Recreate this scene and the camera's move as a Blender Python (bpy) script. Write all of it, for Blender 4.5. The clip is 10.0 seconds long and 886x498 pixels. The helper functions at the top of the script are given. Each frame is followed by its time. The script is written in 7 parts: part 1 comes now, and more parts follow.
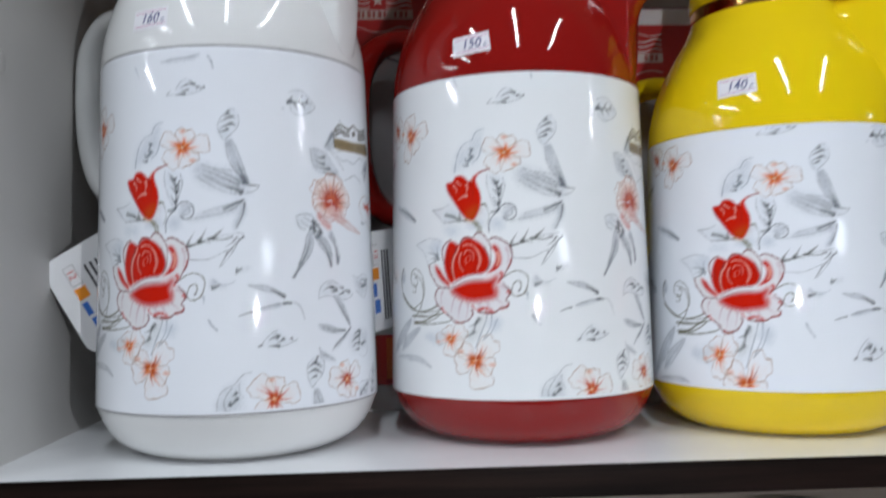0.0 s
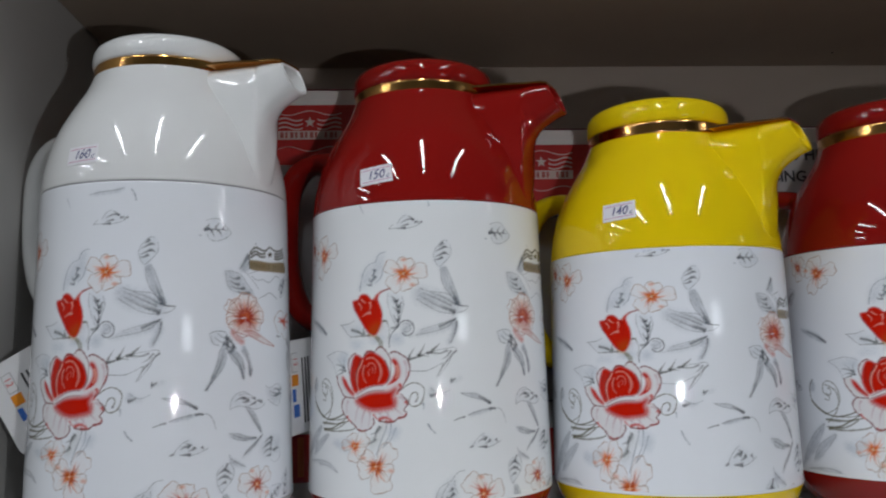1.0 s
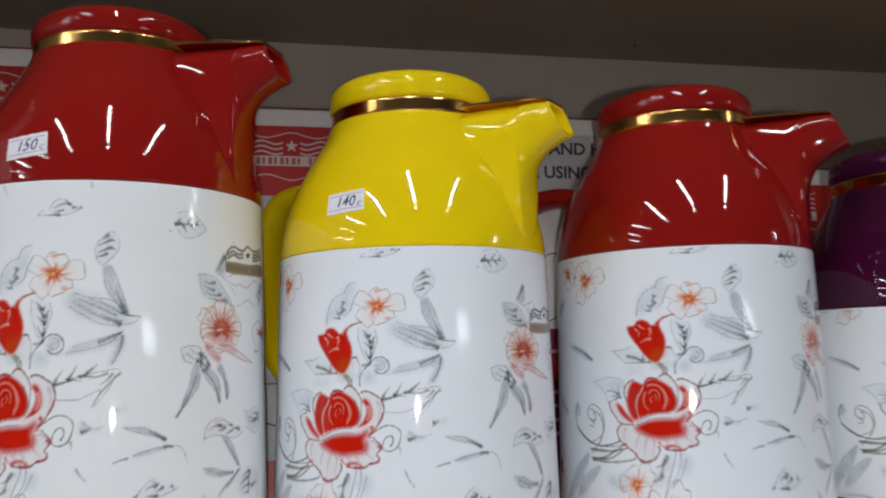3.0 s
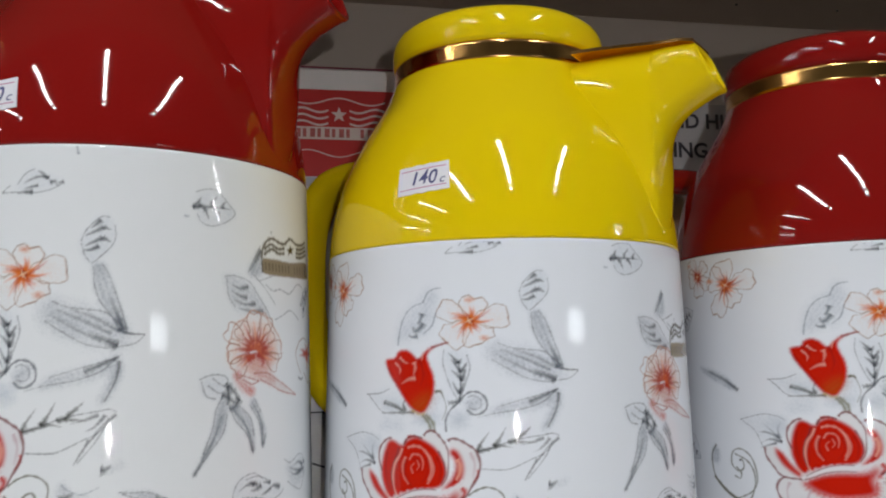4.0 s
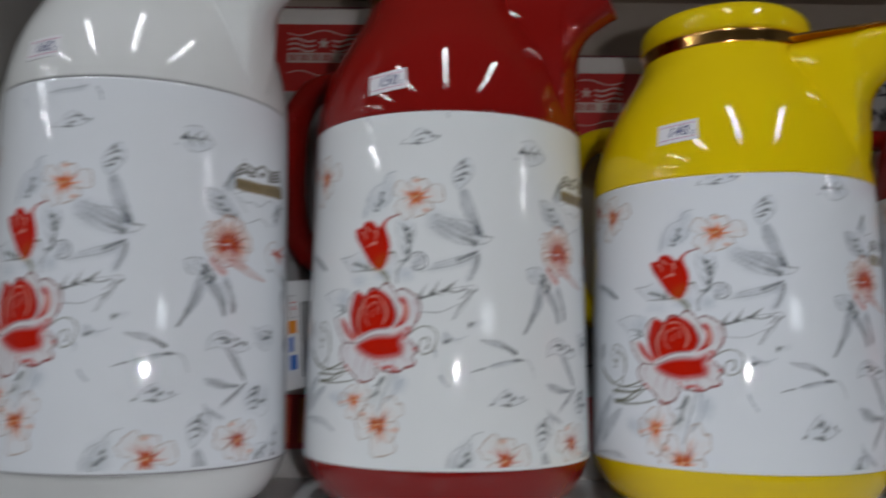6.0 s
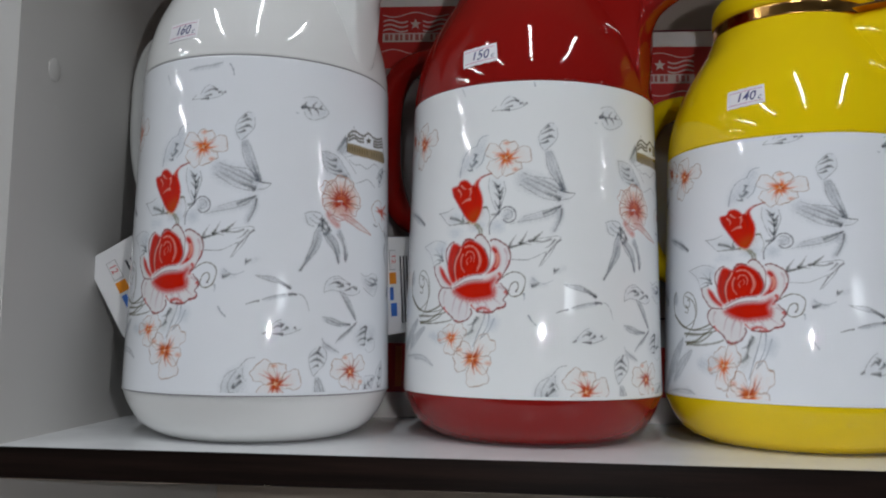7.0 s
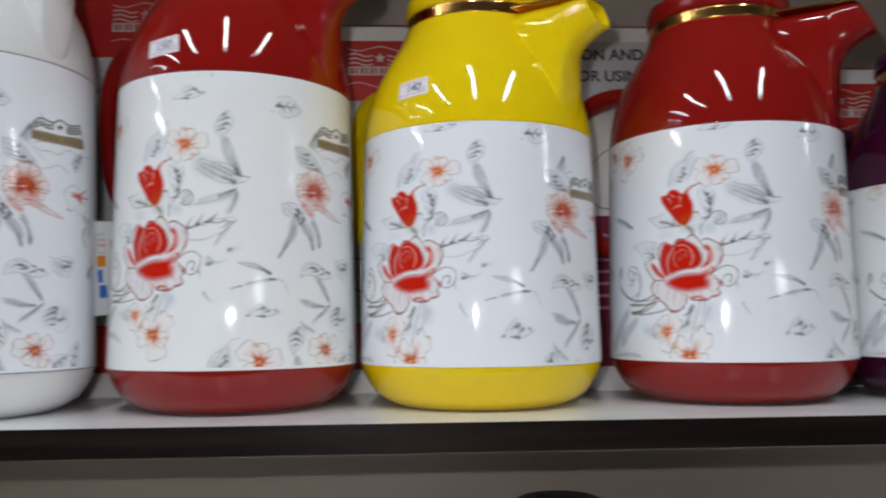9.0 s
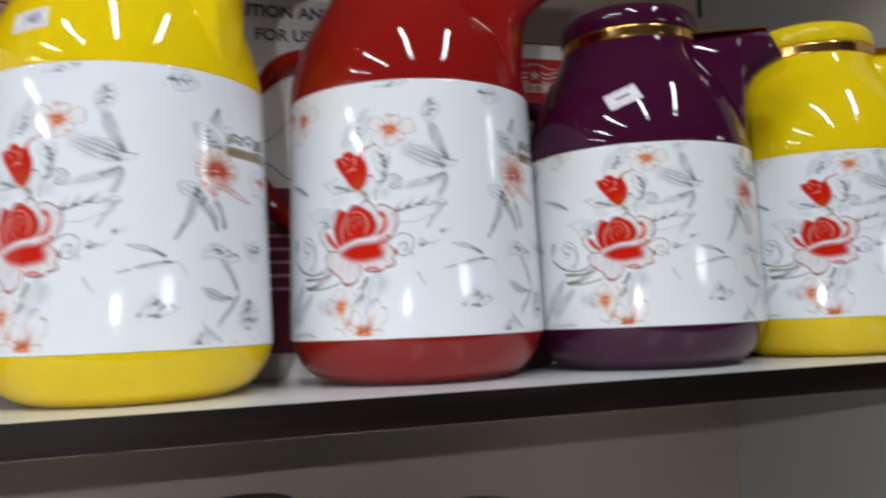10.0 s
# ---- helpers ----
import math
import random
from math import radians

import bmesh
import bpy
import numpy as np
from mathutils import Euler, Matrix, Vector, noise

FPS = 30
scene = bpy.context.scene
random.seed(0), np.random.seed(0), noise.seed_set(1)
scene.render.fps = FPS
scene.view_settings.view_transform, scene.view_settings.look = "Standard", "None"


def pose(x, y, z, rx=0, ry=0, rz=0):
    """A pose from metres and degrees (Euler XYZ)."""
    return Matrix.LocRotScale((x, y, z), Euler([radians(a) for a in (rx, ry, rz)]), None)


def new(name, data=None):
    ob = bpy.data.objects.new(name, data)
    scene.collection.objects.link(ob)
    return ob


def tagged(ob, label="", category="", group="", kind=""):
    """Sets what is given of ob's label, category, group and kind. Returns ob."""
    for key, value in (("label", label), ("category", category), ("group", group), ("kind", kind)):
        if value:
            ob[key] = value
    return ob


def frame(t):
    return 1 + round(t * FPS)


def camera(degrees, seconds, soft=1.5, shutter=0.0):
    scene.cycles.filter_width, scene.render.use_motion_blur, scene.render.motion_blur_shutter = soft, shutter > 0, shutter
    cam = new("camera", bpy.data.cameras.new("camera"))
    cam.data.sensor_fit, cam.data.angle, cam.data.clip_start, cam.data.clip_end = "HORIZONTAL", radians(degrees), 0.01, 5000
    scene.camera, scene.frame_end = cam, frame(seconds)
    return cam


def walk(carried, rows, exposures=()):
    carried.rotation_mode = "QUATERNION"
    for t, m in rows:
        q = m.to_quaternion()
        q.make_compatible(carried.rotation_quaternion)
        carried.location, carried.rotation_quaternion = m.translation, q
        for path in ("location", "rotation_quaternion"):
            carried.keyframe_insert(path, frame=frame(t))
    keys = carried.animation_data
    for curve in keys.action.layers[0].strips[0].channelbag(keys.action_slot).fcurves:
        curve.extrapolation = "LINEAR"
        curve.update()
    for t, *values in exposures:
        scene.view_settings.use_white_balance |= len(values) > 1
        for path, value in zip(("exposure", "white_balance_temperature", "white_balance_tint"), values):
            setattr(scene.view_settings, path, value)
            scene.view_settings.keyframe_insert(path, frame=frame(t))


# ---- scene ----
cam = camera(55.29, 10.0, soft=2.0, shutter=0.4)
# seconds, place, yaw, pitch, roll
ROWS = [
    (0, -0.0655, -0.1449, 1.2894, -2.27, 2.02, 1.27),
    (0.5, -0.0427, -0.1769, 1.3063, -2.57, 5.65, 1.23),
    (1, -0.0170, -0.1902, 1.3107, -2.76, 6.78, 1.27),
    (1.5, 0.0110, -0.1915, 1.3093, -3.73, 6.92, 1.25),
    (2, 0.0476, -0.1874, 1.3068, -5.31, 6.77, 1.39),
    (2.2, 0.0621, -0.1850, 1.3031, -8.27, 6.71, 1.45),
    (3.3, 0.0775, -0.0598, 1.3197, -11.59, 7.02, 1.28),
    (3.5, 0.0700, -0.0278, 1.3207, -11.03, 7.04, 1.34),
    (4, 0.0664, 0.0058, 1.3283, -10.22, 6.85, 0.89),
    (4.5, 0.0674, -0.0001, 1.3286, -9.88, 6.94, 0.60),
    (5, 0.0659, -0.0287, 1.3248, -9.28, 7.08, 0.41),
    (5.5, 0.0465, -0.0750, 1.3068, -6.45, 7.43, -0.01),
    (6, -0.0014, -0.1087, 1.2841, 0.10, 6.47, -0.48),
    (6.2, -0.0134, -0.1201, 1.2753, 2.64, 6.26, -0.60),
    (7.3, -0.0083, -0.1656, 1.2622, 4.87, 5.06, -0.75),
    (7.5, 0.0016, -0.1680, 1.2623, 5.02, 4.93, -0.61),
    (8, 0.0272, -0.1776, 1.2614, 4.53, 5.18, -0.32),
    (8.5, 0.0687, -0.1894, 1.2587, 1.62, 4.94, 0.06),
    (9, 0.1059, -0.1887, 1.2529, -2.79, 4.84, 0.64),
    (9.5, 0.1381, -0.1657, 1.2523, -9.93, 5.18, 1.42),
    (10, 0.1739, -0.1411, 1.2356, -18.16, 4.80, 2.40),
]
walk(cam, [(t, pose(x, y, z, 90 + pitch, roll, yaw)) for t, x, y, z, yaw, pitch, roll in ROWS],
     [(0.0, 0.29, 6230, 10), (0.5, -0.26, 6400, 10), (1.0, -0.21, 6420, 10), (2.0, 0.03, 6290, 10), (3.5, 0.11, 6620, 10), (4.0, 0.08, 6640, 10), (4.5, 0.00, 6680, 10), (5.5, -0.11, 6640, 10), (6.0, -0.41, 6500, 10), (7.5, -0.08, 6500, 10), (8.0, -0.26, 6500, 10), (8.5, -0.17, 6500, 10), (9.0, 0.15, 6500, 10), (9.5, 0.35, 6500, 10), (10.0, 0.39, 6500, 10)])


# ---- light ----
world = bpy.data.worlds.new("world")
world.use_nodes = True
world.node_tree.nodes["Background"].inputs[0].default_value = (0.05, 0.052, 0.055, 1)
world.node_tree.nodes["Background"].inputs[1].default_value = 0.05
scene.world = world

CEIL = 3.0


def area_lamp(name, m, sx, sy, power, colour):
    data = bpy.data.lights.new(name, "AREA")
    data.shape, data.size, data.size_y, data.energy, data.color = "RECTANGLE", sx, sy, power, colour
    ob = new(name, data)
    ob.matrix_world = m
    return ob


TUBE_WATTS, SPOT_WATTS, WINDOW_WATTS, TORCH_WATTS = 12.2, 0.95, 3.3, 3.1
TUBE_X = (-4.9, -3.7, -2.5, -1.3, -0.1, 1.1)
TUBE_Y = -1.10
for tx in TUBE_X:
    area_lamp("tube_light", pose(tx, TUBE_Y, CEIL - 0.075), 0.056, 1.10, TUBE_WATTS, (0.905, 0.95, 0.995))
    area_lamp("spot_light", pose(tx, TUBE_Y - 0.72, CEIL - 0.075), 0.07, 0.08, SPOT_WATTS, (0.905, 0.95, 0.995))
# the lamps further down the shop: place and turn
FAR_TUBES = ((-5.35, -2.25, 0), (5.90, -2.45, 90), (6.90, -3.05, 90))
# daylight in the opening of the shop window behind the camera
area_lamp("window_light", pose(2.22, -3.29, 1.607, 90, 0, 0), 0.80, 0.165, WINDOW_WATTS, (0.86, 0.93, 1.0))
# the small lamp beside the lens
torch = bpy.data.lights.new("torch_light", "POINT")
torch.energy, torch.shadow_soft_size, torch.color = TORCH_WATTS, 0.0034, (0.96, 0.97, 1.0)
new("torch_light", torch).location = (0.072, -0.212, 1.281)


# ---- materials ----
def nodes_of(name):
    m = bpy.data.materials.new(name)
    m.use_nodes = True
    t = m.node_tree
    return m, t, t.nodes["Principled BSDF"]


def link(t, a, b):
    t.links.new(a, b)


def noise_tex(t, scale, detail=4.0, rough=0.55, stretch=None):
    co = t.nodes.new("ShaderNodeTexCoord")
    n = t.nodes.new("ShaderNodeTexNoise")
    n.inputs["Scale"].default_value, n.inputs["Detail"].default_value, n.inputs["Roughness"].default_value = scale, detail, rough
    if stretch:
        mp = t.nodes.new("ShaderNodeMapping")
        mp.inputs["Scale"].default_value = stretch
        link(t, co.outputs["Object"], mp.inputs["Vector"])
        link(t, mp.outputs["Vector"], n.inputs["Vector"])
    else:
        link(t, co.outputs["Object"], n.inputs["Vector"])
    return n


def ramp(t, src, stops):
    r = t.nodes.new("ShaderNodeValToRGB")
    e = r.color_ramp.elements
    e[0].position, e[0].color = stops[0][0], (*stops[0][1], 1)
    e[1].position, e[1].color = stops[-1][0], (*stops[-1][1], 1)
    for p, c in stops[1:-1]:
        k = e.new(p)
        k.color = (*c, 1)
    link(t, src, r.inputs["Fac"])
    return r


def tint(c, k):
    return tuple(min(1.0, v * k) for v in c)


def surface(name, colour, rough, vary=0.06, scale=9.0, bump=0.0, bump_scale=300.0, metal=0.0, coat=0.0, stretch=None, rvary=0.08):
    m, t, b = nodes_of(name)
    n = noise_tex(t, scale, stretch=stretch)
    r = ramp(t, n.outputs["Fac"], [(0.3, tint(colour, 1 - vary)), (0.7, tint(colour, 1 + vary))])
    link(t, r.outputs["Color"], b.inputs["Base Color"])
    n2 = noise_tex(t, scale * 6, 5.0)
    mr = t.nodes.new("ShaderNodeMapRange")
    mr.inputs["To Min"].default_value, mr.inputs["To Max"].default_value = max(0.0, rough - rvary), rough + rvary
    link(t, n2.outputs["Fac"], mr.inputs["Value"])
    link(t, mr.outputs["Result"], b.inputs["Roughness"])
    b.inputs["Metallic"].default_value = metal
    b.inputs["Coat Weight"].default_value = coat
    b.inputs["Coat Roughness"].default_value = 0.03
    if bump:
        n3 = noise_tex(t, bump_scale, 3.0)
        bp = t.nodes.new("ShaderNodeBump")
        bp.inputs["Strength"].default_value, bp.inputs["Distance"].default_value = bump, 0.0004
        link(t, n3.outputs["Fac"], bp.inputs["Height"])
        link(t, bp.outputs["Normal"], b.inputs["Normal"])
    return m


def gloss_plastic(name, colour, vary=0.03):
    """Injection-moulded glossy plastic with a slight waviness and faint handling marks."""
    m = surface(name, colour, 0.045, vary, 14.0, rvary=0.015)
    t, b = m.node_tree, m.node_tree.nodes["Principled BSDF"]
    n = noise_tex(t, 26.0, 2.0)
    bp = t.nodes.new("ShaderNodeBump")
    bp.inputs["Strength"].default_value, bp.inputs["Distance"].default_value = 0.25, 0.0003
    link(t, n.outputs["Fac"], bp.inputs["Height"])
    link(t, bp.outputs["Normal"], b.inputs["Normal"])
    b.inputs["IOR"].default_value = 1.5
    return m


SLEEVE_RGB, CREAM_RGB = (0.825, 0.85, 0.89), (0.835, 0.853, 0.86)
WHITE_PLASTIC = gloss_plastic("white_plastic", (0.765, 0.77, 0.76))
RED_PLASTIC = gloss_plastic("red_plastic", (0.255, 0.008, 0.006))
YELLOW_PLASTIC = gloss_plastic("yellow_plastic", (0.84, 0.605, 0.004))
PURPLE_PLASTIC = gloss_plastic("purple_plastic", (0.050, 0.004, 0.026))
SLEEVE = gloss_plastic("white_sleeve", SLEEVE_RGB, 0.015)
CREAM_SLEEVE = gloss_plastic("cream_sleeve", CREAM_RGB, 0.015)
GOLD = surface("gold_plating", (0.84, 0.46, 0.14), 0.15, 0.08, 30.0, metal=1.0, rvary=0.03)
SEAM_GREY = surface("seam_shadow_line", (0.25, 0.25, 0.26), 0.5)
# shade of the side panels is put into this grey; shelf boards stay lighter
MELAMINE = surface("shaded_white_melamine", (0.52, 0.51, 0.49), 0.42, 0.03, 5.0, 0.12, 900.0)
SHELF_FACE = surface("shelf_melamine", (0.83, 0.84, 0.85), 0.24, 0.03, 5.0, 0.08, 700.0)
BOARD_BROWN = surface("brown_board", (0.36, 0.285, 0.22), 0.55, 0.06, 5.0, 0.2, 500.0)
BACK_PANEL = surface("hardboard_back", (0.45, 0.375, 0.31), 0.5, 0.04, 4.0, 0.15, 700.0)
STICKER = surface("paper_sticker", (0.80, 0.79, 0.82), 0.55, 0.03, 60.0)
PINK_INK = surface("pink_ink", (0.55, 0.22, 0.36), 0.5)
PEN_INK = surface("blue_pen_ink", (0.07, 0.07, 0.20), 0.4, 0.2, 400.0)
CARD = surface("white_card", (0.80, 0.80, 0.81), 0.35, 0.02, 30.0, 0.1, 500.0)
BOX_WHITE = surface("white_carton", (0.66, 0.63, 0.61), 0.45, 0.04, 20.0, 0.15, 400.0)
BOX_GREY = surface("grey_carton", (0.44, 0.43, 0.43), 0.42, 0.05, 25.0, 0.15, 400.0)
BOX_RED = surface("red_carton", (0.46, 0.020, 0.016), 0.35, 0.06, 25.0, 0.1, 400.0)
BOX_PURPLE = surface("maroon_carton", (0.16, 0.010, 0.030), 0.35, 0.08, 25.0, 0.1, 400.0)
BOX_ORANGE = surface("orange_print", (0.60, 0.13, 0.03), 0.4, 0.1, 60.0)
BOX_MARK = surface("faded_print", (0.40, 0.10, 0.09), 0.45, 0.3, 500.0)
BOX_INK = surface("black_print", (0.03, 0.03, 0.035), 0.5, 0.1, 80.0)
BOX_PALE = surface("pale_print", (0.62, 0.52, 0.48), 0.45, 0.05, 60.0)
TAG_ORANGE = surface("tag_orange", (0.80, 0.27, 0.01), 0.4)
TAG_BLUE = surface("tag_blue", (0.04, 0.16, 0.55), 0.4)
TAG_RED = surface("tag_red", (0.60, 0.04, 0.04), 0.4)
LID_BROWN = surface("bronze_enamel", (0.05, 0.038, 0.03), 0.3, 0.2, 30.0, metal=0.4)
DARK_METAL = surface("dark_enamel", (0.02, 0.02, 0.022), 0.3, 0.1, 30.0)
SHOP_WALL = surface("shop_wall_paint", (0.19, 0.186, 0.18), 0.7, 0.05, 1.5, 0.2, 120.0)
SHOP_FLOOR = surface("shop_floor_tile", (0.20, 0.19, 0.18), 0.35, 0.08, 2.0)
SHOP_CEILING = surface("shop_ceiling_panel", (0.32, 0.32, 0.32), 0.8, 0.04, 2.0, 0.2, 60.0)
m, t, b = nodes_of("lit_tube")
b.inputs["Emission Color"].default_value, b.inputs["Emission Strength"].default_value = (0.93, 0.95, 1.0, 1), 60.0
LIT_TUBE = m
DARK_HOLE = surface("dark_cavity", (0.02, 0.015, 0.012), 0.6)


def wenge():
    m, t, b = nodes_of("wenge_edge_band")
    n = noise_tex(t, 60.0, 6.0, 0.7, (0.06, 1.0, 1.4))
    r = ramp(t, n.outputs["Fac"], [(0.3, (0.003, 0.0018, 0.0015)), (0.5, (0.007, 0.004, 0.0032)), (0.75, (0.022, 0.012, 0.0095))])
    link(t, r.outputs["Color"], b.inputs["Base Color"])
    b.inputs["Roughness"].default_value = 0.36
    b.inputs["Specular IOR Level"].default_value = 0.14
    bp = t.nodes.new("ShaderNodeBump")
    bp.inputs["Strength"].default_value, bp.inputs["Distance"].default_value = 0.4, 0.0003
    link(t, n.outputs["Fac"], bp.inputs["Height"])
    link(t, bp.outputs["Normal"], b.inputs["Normal"])
    return m


WENGE = wenge()


def ink_material(name, ground):
    """Transfer print on a glossy sleeve: colour and cover from the print's own colour layer, grained like a screen print."""
    m, t, b = nodes_of(name)
    a = t.nodes.new("ShaderNodeAttribute")
    a.attribute_name = "ink"
    b.inputs["Roughness"].default_value = 0.045
    cover = a.outputs["Alpha"]
    for scale, lo, hi in ((1100.0, 0.70, 1.45), (140.0, 0.75, 1.30)):
        n = noise_tex(t, scale, 3.0)
        mr = t.nodes.new("ShaderNodeMapRange")
        mr.inputs["From Min"].default_value, mr.inputs["From Max"].default_value = 0.3, 0.7
        mr.inputs["To Min"].default_value, mr.inputs["To Max"].default_value = lo, hi
        link(t, n.outputs["Fac"], mr.inputs["Value"])
        mu = t.nodes.new("ShaderNodeMath")
        mu.operation, mu.use_clamp = "POWER", True
        link(t, cover, mu.inputs[0])
        link(t, mr.outputs["Result"], mu.inputs[1])
        cover = mu.outputs[0]
    mix = t.nodes.new("ShaderNodeMix")
    mix.data_type = "RGBA"
    for k in mix.inputs:
        if k.type == "RGBA" and k.name == "A":
            k.default_value = (*ground, 1)
        if k.type == "RGBA" and k.name == "B":
            link(t, a.outputs["Color"], k)
    link(t, cover, mix.inputs["Factor"])
    link(t, [k for k in mix.outputs if k.type == "RGBA"][0], b.inputs["Base Color"])
    return m


INK = ink_material("print_on_white", SLEEVE_RGB)
INK_CREAM = ink_material("print_on_cream", CREAM_RGB)


# ---- builders ----
def mesh_from(name, bm, material, smooth=None):
    bmesh.ops.recalc_face_normals(bm, faces=bm.faces)
    me = bpy.data.meshes.new(name)
    bm.to_mesh(me)
    bm.free()
    me.materials.append(material)
    if smooth is not None:
        me.shade_smooth() if smooth >= 180 else me.set_sharp_from_angle(angle=radians(smooth))
    return me


def part(name, bm, material, parent, label="", smooth=40):
    ob = new(name, mesh_from(name, bm, material, smooth))
    ob.parent = parent
    if label:
        ob["label"] = label
    return ob


def thing(name, m, label, category, group="", kind=""):
    ob = new(name)
    ob.matrix_world = m
    return tagged(ob, label, category, group, kind)


def box_bm(x0, x1, y0, y1, z0, z1, bevel=0.0, seg=2, bm=None):
    own = bm is None
    bm = bmesh.new() if own else bm
    vs = bmesh.ops.create_cube(bm, size=1.0)["verts"]
    for v in vs:
        v.co = Vector((x0 + (v.co.x + 0.5) * (x1 - x0), y0 + (v.co.y + 0.5) * (y1 - y0), z0 + (v.co.z + 0.5) * (z1 - z0)))
    if bevel:
        es = {e for v in vs for e in v.link_edges}
        bmesh.ops.bevel(bm, geom=list(es), offset=bevel, segments=seg, affect="EDGES", profile=0.5)
    return bm


def structure(name, bm, material, label, category):
    ob = new(name, mesh_from(name, bm, material, 40))
    return tagged(ob, label, category, kind="structure")


def lathe(profile, seg=128, cap0=True, cap1=True, bm=None):
    """A turned solid from (radius, height) pairs."""
    bm = bmesh.new() if bm is None else bm
    rings = []
    for r, z in profile:
        if r < 1e-6:
            rings.append([bm.verts.new((0, 0, z))])
        else:
            rings.append([bm.verts.new((r * math.cos(2 * math.pi * k / seg), r * math.sin(2 * math.pi * k / seg), z)) for k in range(seg)])
    for a, b in zip(rings, rings[1:]):
        for k in range(seg):
            j = (k + 1) % seg
            if len(a) == 1:
                bm.faces.new((a[0], b[k], b[j]))
            elif len(b) == 1:
                bm.faces.new((a[k], a[j], b[0]))
            else:
                bm.faces.new((a[k], a[j], b[j], b[k]))
    if cap0 and len(rings[0]) > 1:
        bm.faces.new(rings[0][::-1])
    if cap1 and len(rings[-1]) > 1:
        bm.faces.new(rings[-1])
    return bm


def spline(points, n):
    """Catmull-Rom through points of any size."""
    p = [np.array(q, float) for q in points]
    p = [2 * p[0] - p[1]] + p + [2 * p[-1] - p[-2]]
    out = []
    for i in range(1, len(p) - 2):
        for k in range(n):
            u = k / n
            out.append(0.5 * (2 * p[i] + (p[i + 1] - p[i - 1]) * u + (2 * p[i - 1] - 5 * p[i] + 4 * p[i + 1] - p[i + 2]) * u * u
                              + (3 * p[i] - p[i - 1] - 3 * p[i + 1] + p[i + 2]) * u ** 3))
    out.append(p[-2])
    return out


def sweep(path, half_a, half_b, side=(0, 1, 0), seg=16, power=2.4):
    """A bar of rounded section swept along a plane path. half_a: in the plane, half_b: along side."""
    bm = bmesh.new()
    side = Vector(side)
    rings = []
    pts = [Vector(p) for p in path]
    for i, p in enumerate(pts):
        t = (pts[min(i + 1, len(pts) - 1)] - pts[max(i - 1, 0)]).normalized()
        n = t.cross(side).normalized()
        ring = []
        for k in range(seg):
            a = 2 * math.pi * k / seg
            c, s = math.cos(a), math.sin(a)
            ca = math.copysign(abs(c) ** (2 / power), c)
            sa = math.copysign(abs(s) ** (2 / power), s)
            ring.append(bm.verts.new(p + n * (ca * half_a) + side * (sa * half_b)))
        rings.append(ring)
    for a, b in zip(rings, rings[1:]):
        for k in range(seg):
            j = (k + 1) % seg
            bm.faces.new((a[k], a[j], b[j], b[k]))
    bm.faces.new(rings[0][::-1])
    bm.faces.new(rings[-1])
    return bm


def letters(text, size, shear=0.0, weight=0.0):
    """Flat outlines of a text: vertices and faces, centred, from Blender's own font."""
    cu = bpy.data.curves.new("letters", "FONT")
    cu.body, cu.size, cu.align_x, cu.align_y, cu.shear, cu.resolution_u, cu.offset = text, size, "CENTER", "CENTER", shear, 3, weight
    ob = new("letters", cu)
    dg = bpy.context.evaluated_depsgraph_get()
    me = bpy.data.meshes.new_from_object(ob.evaluated_get(dg))
    vs = [tuple(v.co) for v in me.vertices]
    fs = [tuple(p.vertices) for p in me.polygons]
    bpy.data.objects.remove(ob)
    bpy.data.meshes.remove(me)
    bpy.data.curves.remove(cu)
    return vs, fs


def flat_bm(vs, fs, place):
    bm = bmesh.new()
    made = [bm.verts.new(place(v[0], v[1])) for v in vs]
    for f in fs:
        try:
            bm.faces.new([made[i] for i in f])
        except ValueError:
            pass
    return bm


# ---- the printed flower pattern, in millimetres round the sleeve (s) and above the shelf (h) ----
# ink is laid on a fine sheet, each stroke over the ones before it: rgb weighted by cover, and cover
CELL, S0, H0, NS, NH = 0.2, -126.0, 14.0, 1280, 1000
SHEET = np.zeros((NH, NS, 4))
STRENGTH = 2.1


def put_mesh(points, colours, faces):
    C = np.array(colours, float)
    C[:, 3] = 1 - (1 - np.clip(C[:, 3], 0, 1)) ** STRENGTH
    gx = (np.array([p[0] for p in points]) - S0) / CELL
    gy = (np.array([p[1] for p in points]) - H0) / CELL
    for f in faces:
        for tri in ((f[0], f[1], f[2]), (f[0], f[2], f[-1]))[:len(f) - 2]:
            x, y = gx[list(tri)], gy[list(tri)]
            x0, x1, y0, y1 = max(0, int(x.min())), min(NS, int(x.max()) + 1), max(0, int(y.min())), min(NH, int(y.max()) + 1)
            area = (x[1] - x[0]) * (y[2] - y[0]) - (x[2] - x[0]) * (y[1] - y[0])
            if x1 <= x0 or y1 <= y0 or abs(area) < 1e-9:
                continue
            px, py = np.arange(x0, x1)[None, :] + 0.5, np.arange(y0, y1)[:, None] + 0.5
            u = ((px - x[0]) * (y[2] - y[0]) - (x[2] - x[0]) * (py - y[0])) / area
            v = ((x[1] - x[0]) * (py - y[0]) - (px - x[0]) * (y[1] - y[0])) / area
            inside = (u >= 0) & (v >= 0) & (u + v < 1)
            if inside.any():
                c = (1 - u - v)[inside][:, None] * C[tri[0]] + u[inside][:, None] * C[tri[1]] + v[inside][:, None] * C[tri[2]]
                a = c[:, 3:].copy()
                c[:, :3] *= a
                block = SHEET[y0:y1, x0:x1]
                block[inside] = c + block[inside] * (1 - a)


